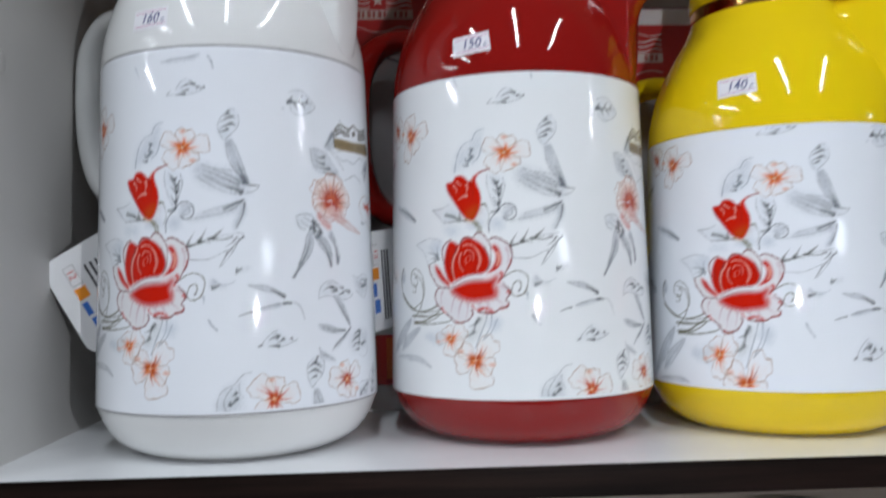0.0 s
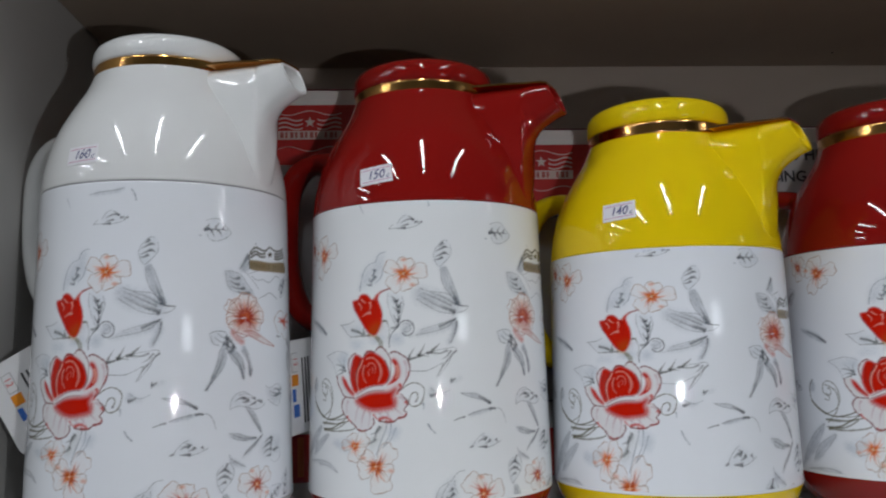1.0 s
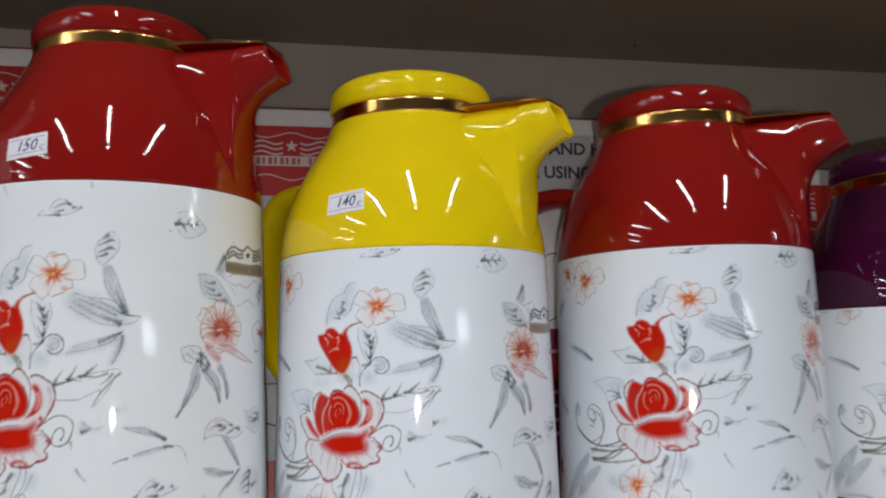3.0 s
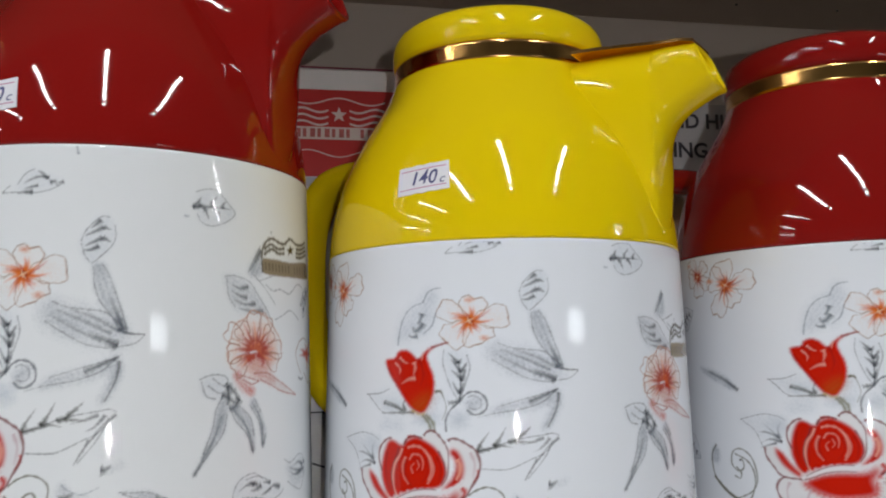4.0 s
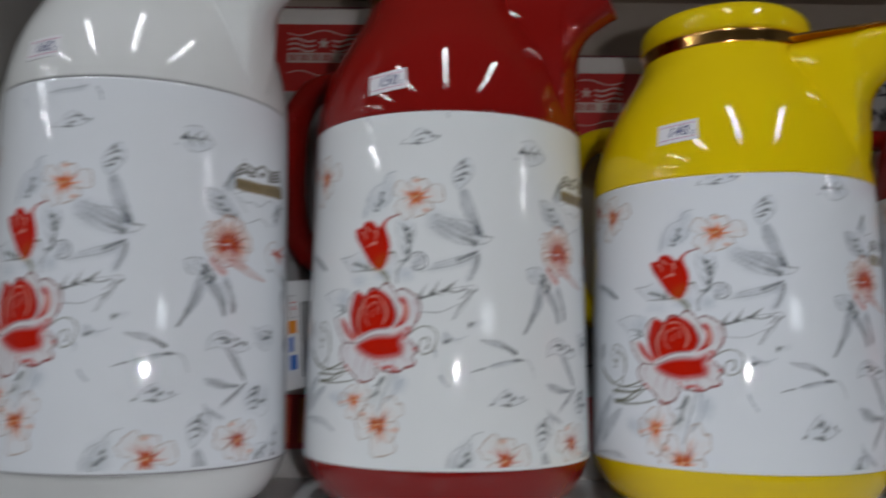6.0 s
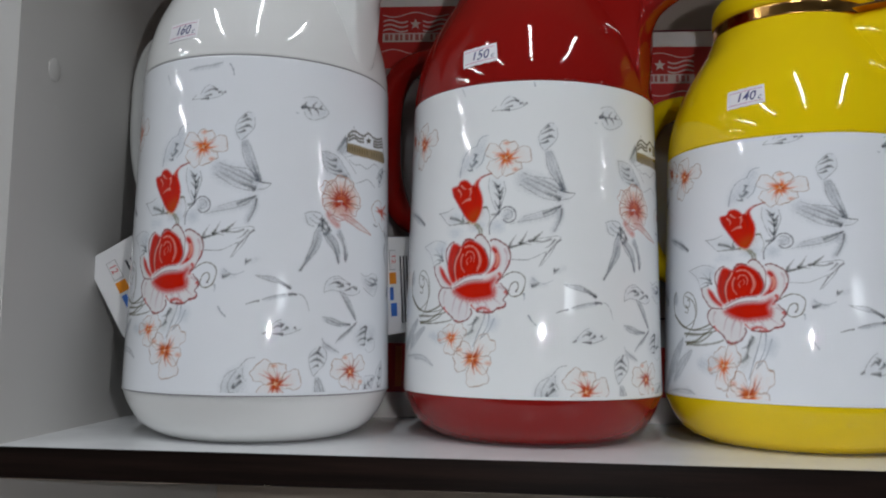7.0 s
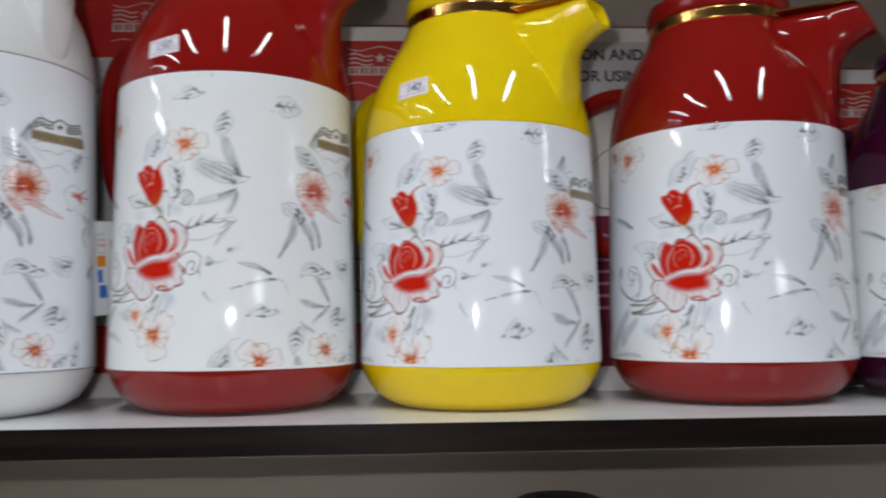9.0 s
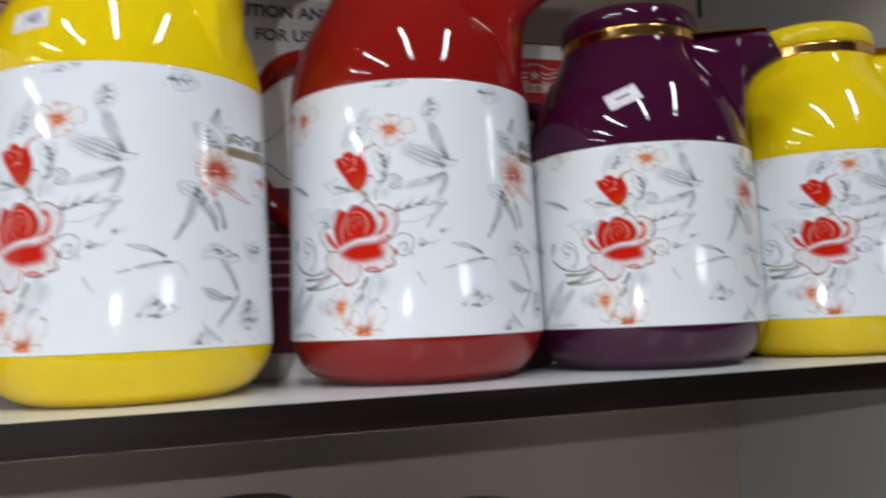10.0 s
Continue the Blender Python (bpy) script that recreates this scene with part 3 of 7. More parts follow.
    stroke([(-24.0, 109.2), (-22.3, 110.2), (-19.5, 109.6), (-16.7, 107.9), (-14.5, 106.3), (-13.1, 103.1), (-12.8, 100.0), (-13.8, 96.3), (-15.9, 92.7), (-17.5, 89.6), (-19.7, 88.1)], 0.8, 0.7, EDGE, 0.9, 0.75)
    stroke([(-61.1, 97.0), (-60.5, 93.1), (-57.8, 89.1), (-54.2, 85.2), (-45.6, 84.4)], 0.8, 0.7, EDGE, 0.9, 0.75)
    stroke([(-32.8, 110.9), (-31.6, 112.4), (-29.6, 112.9), (-27.9, 112.0), (-26.3, 110.2), (-24.8, 108.2)], 0.8, 0.7, EDGE, 0.9, 0.75)
    stroke([(-50.3, 97.0), (-51.8, 101.4), (-51.3, 105.7), (-48.3, 109.0), (-45.8, 109.7)], 0.8, 0.7, EDGE, 0.9, 0.75)
    stroke([(-40.7, 107.3), (-39.2, 109.8), (-36.2, 110.7), (-33.2, 109.9)], 0.8, 0.7, EDGE, 0.9, 0.75)
    stroke([(-24.8, 108.2), (-23.8, 105.3), (-23.7, 100.2), (-24.3, 96.0), (-26.3, 92.7)], 0.5, 0.4, EDGE, 0.7, 0.5)
    stroke([(-27.3, 105.6), (-25.4, 101.3), (-24.8, 97.1), (-26.4, 93.7)], 0.5, 0.4, EDGE, 0.7, 0.5)
    stroke([(-42.8, 106.1), (-43.7, 103.1), (-45.3, 100.0), (-46.0, 95.1), (-45.0, 90.5), (-43.4, 87.5)], 0.5, 0.4, EDGE, 0.7, 0.5)
    # pale rolled edges in the heart
    stroke([(-41.3, 106.0), (-42.5, 103.1), (-44.4, 100.1), (-45.3, 95.7), (-44.7, 90.8), (-43.1, 87.4)], 0.9, 0.6, PINKISH, 0.85, 0.59)
    stroke([(-39.1, 106.3), (-36.5, 107.0), (-33.7, 106.5), (-31.6, 104.5), (-30.3, 101.5), (-30.0, 97.7), (-31.1, 94.6)], 0.8, 0.6, PINKISH, 0.55, 0.39)
    stroke([(-31.6, 104.7), (-29.6, 101.4), (-29.3, 97.2), (-31.4, 93.2)], 0.8, 0.6, PINKISH, 0.45, 0.32)
    stroke([(-39.9, 102.9), (-41.1, 99.8), (-40.9, 96.0), (-38.7, 92.7)], 0.8, 0.6, PINKISH, 0.45, 0.32)
    stroke([(-38.4, 101.8), (-36.9, 103.9), (-34.1, 103.5), (-33.0, 101.0), (-33.4, 98.2)], 0.6, 0.4, PINKISH, 0.45, 0.32)
    stroke([(-37.0, 96.8), (-37.7, 99.2), (-36.2, 100.8)], 0.5, 0.3, PINKISH, 0.35, 0.24)
    stroke([(-35.3, 101.7), (-34.5, 99.7), (-35.5, 98.3)], 0.4, 0.3, PINKISH, 0.40, 0.28)
    stroke([(-20.8, 102.6), (-19.7, 100.9), (-19.8, 97.8), (-21.1, 95.1)], 1.5, 1.0, PINKISH, 0.95, 0.66)
    stroke([(-48.8, 89.3), (-46.0, 86.4)], 0.7, 0.5, PINKISH, 0.60, 0.42)
    # dark clefts
    stroke([(-39.5, 101.8), (-40.2, 98.7), (-39.6, 94.9), (-37.4, 92.1)], 0.9, 0.4, (0.36, 0.010, 0.006), 0.5, 0.25)
    stroke([(-31.8, 102.6), (-31.0, 99.4), (-31.7, 96.2), (-33.8, 93.6)], 0.9, 0.4, (0.36, 0.010, 0.006), 0.5, 0.25)
    stroke([(-37.1, 101.7), (-35.3, 102.5), (-34.0, 100.7), (-34.4, 97.9), (-36.0, 97.2)], 0.9, 0.4, (0.36, 0.010, 0.006), 0.5, 0.25)
    stroke([(-48.1, 104.4), (-48.5, 99.0), (-47.7, 93.6), (-45.8, 89.2)], 0.9, 0.4, (0.36, 0.010, 0.006), 0.5, 0.25)
    stroke([(-28.0, 103.5), (-26.5, 99.2), (-27.1, 95.0)], 0.9, 0.4, (0.36, 0.010, 0.006), 0.5, 0.25)
    # the pale rim over the bowl
    stroke([(-47.1, 84.8), (-44.0, 86.6), (-38.6, 88.8), (-33.0, 90.0), (-27.7, 90.0)], 2.3, 2.0, PETAL, 1.0, 1.0)
    stroke([(-27.7, 90.0), (-24.2, 91.3), (-21.1, 92.8), (-18.5, 95.3)], 1.2, 0.7, PETAL, 1.0, 0.9)
    stroke([(-45.9, 84.5), (-42.8, 85.7), (-38.3, 87.7), (-33.1, 88.7), (-27.7, 88.8)], 0.45, 0.45, EDGE, 0.55, 0.5)
    stroke([(-45.4, 86.0), (-42.2, 88.0), (-37.6, 90.2), (-32.8, 91.3), (-28.2, 91.3)], 0.4, 0.4, EDGE, 0.5, 0.5)


def drawn_greenery():
    """Sketched leaves, curls and stems round the rose."""
    stroke([(-17.0, 89.6), (-14.3, 91.6), (-10.6, 92.8), (-6.9, 91.6), (-5.0, 89.0), (-5.3, 85.3), (-6.8, 81.7), (-9.4, 80.0), (-12.0, 80.0), (-13.6, 81.7), (-13.1, 84.3), (-12.1, 86.4), (-10.0, 87.6), (-8.7, 86.4), (-8.7, 84.3), (-9.7, 82.8)], 0.55, 0.5, OLIVE, 0.8, 0.8)
    stroke([(-75.2, 92.8), (-69.2, 90.2), (-66.2, 85.6), (-66.2, 79.0), (-69.1, 72.5), (-74.2, 68.1)], 0.55, 0.5, OLIVE, 0.8, 0.8)
    stroke([(-74.7, 87.1), (-72.3, 85.0), (-72.7, 82.3), (-75.5, 83.1)], 0.55, 0.5, OLIVE, 0.8, 0.8)
    stroke([(-9.7, 82.8), (-9.6, 82.4), (-9.9, 82.6)], 0.82, 0.80, DARK, 0.70, 0.72)
    stroke([(-5.8, 81.7), (-5.3, 79.6), (-5.7, 77.6)], 0.8, 0.4, GREY, 0.5, 0.1)
    stroke([(-73.4, 65.9), (-65.4, 66.9), (-57.8, 70.1), (-52.8, 73.3)], 1.0, 0.5, OLIVE, 1.0, 0.75)
    stroke([(-73.9, 65.5), (-61.2, 65.4), (-50.9, 66.4), (-46.4, 67.5)], 0.7, 0.5, OLIVE, 1.0, 0.75)
    stroke([(-75.1, 66.4), (-65.3, 66.3), (-59.5, 67.4), (-53.5, 70.3)], 0.6, 0.5, OLIVE, 1.0, 0.75)
    # leaf beside the rose
    fill([(-71.9, 108.3), (-67.1, 109.6), (-60.9, 111.0), (-55.3, 110.3), (-51.9, 108.5), (-52.2, 103.6), (-54.0, 99.9), (-60.2, 98.6), (-65.5, 102.2)], PALE, 0.13, 3.0)
    stroke([(-71.8, 108.0), (-67.1, 109.5), (-60.9, 111.0), (-55.3, 110.3), (-51.9, 108.5)], 0.38, 0.34, DARK, 0.41, 0.27)
    stroke([(-70.5, 107.6), (-65.2, 103.9), (-62.8, 99.3), (-61.9, 97.0)], 0.38, 0.34, DARK, 0.41, 0.27)
    stroke([(-53.7, 99.5), (-56.7, 102.8), (-61.2, 106.9)], 1.23, 0.25, DARK, 0.70, 0.10)
    stroke([(-55.1, 101.6), (-59.9, 103.2), (-63.4, 103.2)], 1.23, 0.25, DARK, 0.70, 0.10)
    stroke([(-53.6, 99.3), (-58.4, 100.4), (-62.7, 98.5)], 1.23, 0.25, DARK, 0.70, 0.10)
    stroke([(-54.7, 101.0), (-55.3, 104.9), (-54.0, 108.1)], 1.23, 0.25, DARK, 0.70, 0.10)
    stroke([(-56.0, 98.9), (-60.1, 97.5), (-63.0, 96.3)], 1.23, 0.25, DARK, 0.70, 0.10)
    # leaf under the rose
    stroke([(-30.2, 69.1), (-32.2, 65.9), (-36.6, 64.5)], 1.56, 0.50, DARK, 0.66, 0.28)
    stroke([(-33.0, 62.4), (-35.2, 60.3), (-38.6, 59.2)], 1.56, 0.50, DARK, 0.66, 0.28)
    stroke([(-31.7, 67.8), (-32.9, 64.7), (-33.5, 60.5)], 1.56, 0.50, DARK, 0.66, 0.28)
    stroke([(-26.1, 70.9), (-27.2, 66.8), (-30.8, 58.4), (-32.8, 53.2)], 0.5, 0.4, GREY, 0.75, 0.5)
    stroke([(-21.0, 68.3), (-24.2, 61.6), (-29.1, 57.2)], 0.5, 0.4, GREY, 0.75, 0.5)
    stroke([(-23.8, 70.4), (-24.6, 64.7), (-28.2, 58.5)], 0.5, 0.4, GREY, 0.75, 0.5)
    fill([(-30.2, 69.4), (-26.1, 70.4), (-28.3, 63.6), (-32.9, 57.4), (-38.6, 58.9)], (0.40, 0.41, 0.38), 0.18, 3.0)
    # large leaf at the upper side of the rose
    stroke([(-13.9, 105.4), (-12.4, 108.5), (-9.6, 112.7)], 1.48, 0.30, OLIVEDARK, 0.74, 0.20)
    stroke([(-13.6, 105.6), (-9.1, 106.6), (-4.9, 107.6)], 1.48, 0.30, OLIVEDARK, 0.74, 0.20)
    stroke([(-8.1, 107.4), (-6.2, 110.1), (-3.9, 114.5)], 1.48, 0.30, OLIVEDARK, 0.74, 0.20)
    stroke([(-8.3, 107.6), (-5.5, 107.8), (-1.8, 106.9)], 1.48, 0.30, OLIVEDARK, 0.74, 0.20)
    stroke([(-3.5, 109.0), (0.3, 109.0), (5.7, 108.6)], 1.48, 0.30, OLIVEDARK, 0.74, 0.20)
    stroke([(-1.3, 109.2), (2.3, 112.4), (4.4, 114.5)], 1.48, 0.30, OLIVEDARK, 0.74, 0.20)
    stroke([(-13.9, 105.4), (-9.1, 107.0), (-3.9, 108.8), (1.8, 110.3), (8.6, 111.4)], 0.42, 0.34, DARK, 0.38, 0.32)
    stroke([(-12.7, 99.3), (-8.0, 99.1), (-2.8, 99.4), (4.4, 102.8), (8.6, 104.9), (13.8, 110.2)], 0.42, 0.34, DARK, 0.38, 0.32)
    stroke([(8.6, 111.4), (11.7, 111.9), (14.0, 110.9)], 0.42, 0.34, DARK, 0.38, 0.32)
    stroke([(8.6, 104.9), (4.4, 99.9), (1.9, 95.2)], 0.42, 0.34, DARK, 0.38, 0.32)
    stroke([(11.7, 109.3), (8.6, 103.0), (2.9, 95.7)], 0.42, 0.34, DARK, 0.38, 0.32)
    stroke([(8.6, 110.3), (4.4, 108.7), (0.3, 107.7)], 0.98, 0.40, DARK, 0.47, 0.08)
    stroke([(10.7, 110.1), (7.5, 106.6), (4.4, 105.1)], 0.98, 0.40, DARK, 0.47, 0.08)
    stroke([(13.8, 110.2), (9.6, 106.7), (5.5, 100.9)], 0.98, 0.40, DARK, 0.47, 0.08)
    stroke([(6.0, 103.0), (4.4, 99.3), (1.9, 95.2)], 0.98, 0.40, DARK, 0.47, 0.08)
    stroke([(12.7, 94.7), (10.8, 93.5), (9.6, 93.5)], 0.98, 2.20, DARK, 0.27, 0.72)
    fill([(10.6, 93.2), (13.8, 95.0), (16.9, 95.3), (14.8, 93.5)], GREY, 0.21, 2.0)
    fill([(-2.7, 85.3), (-1.2, 90.0), (1.9, 87.4), (6.5, 86.2), (1.4, 85.3)], GREY, 0.25, 2.0)
    stroke([(2.2, 86.9), (-0.1, 85.7), (-1.9, 85.3)], 0.82, 2.40, DARK, 0.31, 0.76)
    stroke([(-1.2, 89.7), (0.4, 88.2), (4.5, 86.6), (9.6, 88.5)], 0.4, 0.3, GREY, 0.6, 0.3)


def drawn_bud():
    """The closed red bud and its sepals."""
    fill([(-57.9, 126.0), (-51.9, 126.5), (-47.2, 128.3), (-42.1, 126.8), (-37.8, 122.2), (-37.1, 120.3), (-43.9, 119.3), (-49.6, 119.0), (-53.0, 121.5)], PALE, 0.17, 3.0)
    stroke([(-58.8, 126.0), (-51.9, 126.5), (-46.9, 128.4)], 0.47, 0.34, DARK, 0.43, 0.30)
    stroke([(-57.7, 125.9), (-54.4, 122.9), (-51.9, 120.3), (-48.7, 118.7)], 0.47, 0.34, DARK, 0.43, 0.30)
    stroke([(-36.4, 119.6), (-42.5, 119.3), (-50.7, 118.9)], 1.23, 0.50, OLIVEDARK, 0.70, 0.24)
    stroke([(-41.2, 120.1), (-45.5, 122.4), (-49.2, 124.0)], 1.23, 0.50, OLIVEDARK, 0.70, 0.24)
    stroke([(-40.1, 120.0), (-40.9, 122.4), (-39.9, 125.0)], 1.23, 0.50, OLIVEDARK, 0.70, 0.24)
    stroke([(-49.8, 123.1), (-47.0, 122.1), (-44.0, 121.0)], 1.23, 0.50, OLIVEDARK, 0.70, 0.24)
    fill([(-28.5, 127.5), (-26.8, 128.2), (-24.9, 125.7), (-24.6, 120.9), (-26.5, 116.7), (-29.2, 115.8), (-30.7, 119.0)], PALE, 0.15, 3.0)
    stroke([(-27.8, 127.9), (-25.8, 126.5), (-24.3, 121.4), (-25.9, 116.7)], 0.5, 0.3, OLIVE, 0.6, 0.3)
    stroke([(-28.5, 127.3), (-26.6, 127.6), (-25.6, 126.7)], 1.1, 0.6, OLIVE, 0.8, 0.6)
    stroke([(-32.0, 118.9), (-29.2, 115.8), (-28.6, 112.0)], 1.2, 0.9, (0.22, 0.21, 0.13), 0.7, 0.6)
    stroke([(-33.2, 118.7), (-30.6, 115.3), (-29.8, 111.5)], 1.2, 0.9, (0.22, 0.21, 0.13), 0.7, 0.6)
    fill([(-49.1, 138.4), (-48.4, 139.9), (-44.7, 140.4), (-43.6, 142.5), (-40.5, 143.5), (-37.7, 142.4), (-35.3, 140.0), (-34.3, 140.4), (-32.5, 142.3), (-29.8, 144.2), (-25.3, 145.5), (-24.1, 145.7), (-27.1, 144.8), (-29.8, 143.2), (-31.2, 140.6), (-30.2, 137.2), (-28.6, 132.8), (-28.7, 127.5), (-30.2, 123.3), (-32.0, 120.2), (-33.9, 119.2), (-37.1, 120.5), (-39.9, 123.4), (-43.5, 128.5), (-47.4, 134.3)], RED, 1.0, 0.9)
    fill([(-35.9, 124.7), (-29.4, 126.5), (-30.8, 122.8), (-32.2, 120.2), (-34.2, 119.5), (-37.1, 120.9)], (0.44, 0.10, 0.01), 0.55, 4.0)
    stroke([(-29.8, 143.9), (-25.3, 145.4), (-23.2, 145.8)], 0.9, 0.5, (0.30, 0.03, 0.02), 0.8, 0.8)
    stroke([(-34.8, 140.0), (-33.4, 136.9), (-32.8, 133.1), (-34.0, 129.4)], 0.9, 0.4, (0.36, 0.010, 0.006), 0.7, 0.2)
    stroke([(-44.7, 140.2), (-42.0, 138.8), (-41.4, 135.4)], 0.9, 0.4, (0.36, 0.010, 0.006), 0.7, 0.2)
    stroke([(-47.8, 136.6), (-44.3, 130.8), (-39.2, 123.9)], 0.9, 0.4, (0.36, 0.010, 0.006), 0.7, 0.2)
    stroke([(-36.6, 138.6), (-36.0, 136.6), (-36.8, 133.4)], 1.3, 0.4, PINKISH, 0.8, 0.25)
    stroke([(-42.5, 140.4), (-40.4, 138.6), (-38.7, 138.1)], 0.8, 0.4, PINKISH, 0.8, 0.25)
    stroke([(-35.9, 132.5), (-38.8, 132.0), (-41.8, 130.3)], 1.1, 0.4, PINKISH, 0.8, 0.25)
    stroke([(-44.6, 138.5), (-42.4, 136.1), (-42.7, 133.9)], 0.7, 0.4, PINKISH, 0.8, 0.25)
    stroke([(-32.8, 141.8), (-33.5, 139.1)], 0.6, 0.4, PINKISH, 0.8, 0.25)
    stroke([(-37.6, 120.5), (-34.2, 118.8), (-32.0, 119.5)], 0.8, 0.5, (0.55, 0.42, 0.20), 0.7, 0.6)


def drawn_spray():
    """Grey leaves above and beside the bud, the ringed tendril, and the pale leaf."""
    # upright leaf with dark chevrons
    fill([(-25.2, 142.8), (-25.1, 136.9), (-23.2, 130.4), (-19.7, 123.8), (-17.6, 131.2), (-16.0, 136.5), (-16.6, 140.8), (-20.6, 143.1)], PALE, 0.13, 2.0)
    stroke([(-25.0, 143.4), (-25.4, 138.5), (-24.1, 133.1), (-22.0, 127.7), (-19.7, 123.8)], 0.42, 0.42, DARK, 0.32, 0.32)
    stroke([(-16.9, 141.2), (-15.8, 136.4), (-17.2, 131.2), (-19.6, 123.8)], 0.42, 0.42, DARK, 0.32, 0.32)
    stroke([(-20.0, 137.9), (-21.9, 140.4), (-23.6, 142.0)], 1.39, 0.35, DARK, 0.74, 0.24)
    stroke([(-19.8, 137.9), (-18.7, 139.8)], 1.39, 0.35, DARK, 0.74, 0.24)
    stroke([(-19.2, 134.7), (-20.9, 137.5), (-22.6, 139.6)], 1.39, 0.35, DARK, 0.74, 0.24)
    stroke([(-19.1, 134.5), (-17.5, 137.0), (-16.9, 138.4)], 1.39, 0.35, DARK, 0.74, 0.24)
    stroke([(-18.8, 131.5), (-20.4, 133.7), (-22.5, 135.5)], 1.39, 0.35, DARK, 0.74, 0.24)
    stroke([(-18.8, 131.3), (-17.7, 134.4), (-17.1, 136.1)], 1.39, 0.35, DARK, 0.74, 0.24)
    stroke([(-19.4, 126.8), (-20.8, 128.7), (-22.0, 131.2)], 1.39, 0.35, DARK, 0.74, 0.24)
    stroke([(-19.4, 126.5), (-18.5, 129.1), (-17.9, 131.0)], 1.39, 0.35, DARK, 0.74, 0.24)
    stroke([(-19.9, 138.8), (-19.1, 133.4), (-19.2, 128.1), (-19.6, 123.8)], 0.57, 0.70, DARK, 0.55, 0.64)
    stroke([(-23.7, 123.2), (-21.4, 123.5), (-19.4, 123.8)], 1.31, 1.20, DARK, 0.39, 0.64)
    # ringed tendril
    stroke([(-24.4, 112.6), (-24.5, 117.1), (-22.7, 120.8), (-19.7, 123.6), (-17.8, 126.1), (-15.3, 127.4), (-12.3, 126.8), (-10.4, 124.4), (-10.3, 121.4), (-12.3, 119.4), (-14.9, 119.0), (-17.1, 120.8)], 0.61, 0.70, GREYDARK, 0.66, 0.64)
    stroke([(-16.7, 125.3), (-14.5, 126.0), (-12.3, 124.4), (-12.3, 122.0), (-14.0, 120.9), (-16.2, 121.4)], 0.51, 0.42, GREYDARK, 0.27, 0.32)
    fill([(-17.4, 123.8), (-13.6, 125.8), (-11.4, 123.6), (-12.5, 121.0), (-15.8, 120.3)], GREY, 0.24, 2.5)
    # pale leaf over the bud
    fill([(-43.4, 145.5), (-42.8, 149.8), (-40.9, 155.6), (-37.6, 159.6), (-33.0, 161.1), (-31.2, 165.0), (-28.7, 165.8), (-28.2, 157.6), (-30.0, 152.4), (-33.3, 148.9), (-38.6, 148.3)], (0.42, 0.47, 0.54), 0.26, 4.0)
    stroke([(-43.4, 144.9), (-42.7, 149.8), (-40.9, 155.6), (-37.6, 159.6), (-33.3, 161.2)], 0.6, 0.4, (0.25, 0.29, 0.34), 0.55, 0.4)
    stroke([(-33.0, 161.1), (-31.2, 164.9), (-28.7, 166.4), (-25.9, 166.7)], 0.6, 0.4, (0.25, 0.29, 0.34), 0.55, 0.4)
    stroke([(-27.9, 157.4), (-29.5, 152.3), (-33.0, 149.2)], 0.6, 0.4, (0.25, 0.29, 0.34), 0.55, 0.4)
    stroke([(-33.2, 157.2), (-33.9, 154.9), (-35.1, 153.0)], 1.8, 0.7, (0.12, 0.14, 0.17), 0.8, 0.35)
    stroke([(-32.8, 153.5), (-34.1, 151.6), (-36.1, 150.3), (-37.2, 152.2)], 1.8, 0.7, (0.12, 0.14, 0.17), 0.8, 0.35)
    stroke([(-35.0, 148.5), (-37.2, 148.2), (-38.7, 149.0)], 1.8, 0.7, (0.12, 0.14, 0.17), 0.8, 0.35)
    # small leaf and the narrow leaf under it
    fill([(1.6, 164.3), (3.2, 168.1), (7.5, 172.4), (10.2, 172.2), (11.6, 169.8), (11.8, 166.0), (10.7, 162.8), (6.4, 158.4), (4.8, 157.3), (2.7, 160.0)], PALE, 0.18, 2.0)
    stroke([(1.6, 164.3), (3.2, 168.1), (7.3, 172.2), (10.2, 172.2)], 0.38, 0.38, DARK, 0.30, 0.30)
    stroke([(11.6, 169.8), (12.0, 166.0), (10.7, 162.8), (6.6, 158.6), (4.9, 157.3)], 0.38, 0.38, DARK, 0.30, 0.30)
    stroke([(1.7, 163.8), (2.7, 160.3), (4.5, 157.6)], 0.38, 0.38, DARK, 0.30, 0.30)
    stroke([(8.3, 169.0), (5.9, 167.6), (2.8, 166.1)], 1.31, 0.40, DARK, 0.70, 0.24)
    stroke([(8.3, 169.0), (10.5, 168.1)], 1.31, 0.40, DARK, 0.70, 0.24)
    stroke([(8.1, 165.5), (5.9, 164.4), (2.8, 162.9)], 1.31, 0.40, DARK, 0.70, 0.24)
    stroke([(8.1, 165.7), (10.7, 164.1)], 1.31, 0.40, DARK, 0.70, 0.24)
    stroke([(7.1, 162.9), (4.5, 161.6), (2.4, 161.6)], 1.31, 0.40, DARK, 0.70, 0.24)
    stroke([(7.5, 171.3), (5.9, 169.7), (4.3, 168.5)], 1.31, 0.40, DARK, 0.70, 0.24)
    fill([(5.4, 156.8), (8.0, 157.4), (10.2, 154.2), (12.8, 146.8), (15.1, 139.4), (16.0, 136.0), (13.9, 136.2), (10.9, 141.4), (7.7, 145.6), (5.9, 150.9)], GREY, 0.30, 1.6)
    stroke([(8.0, 157.4), (10.3, 154.0), (13.0, 146.6), (15.4, 139.2), (16.2, 135.7)], 0.34, 0.51, DARK, 0.22, 0.41)
    stroke([(5.6, 156.5), (6.0, 150.9), (7.9, 145.4), (11.1, 141.2), (14.1, 136.2)], 0.34, 0.51, DARK, 0.22, 0.41)
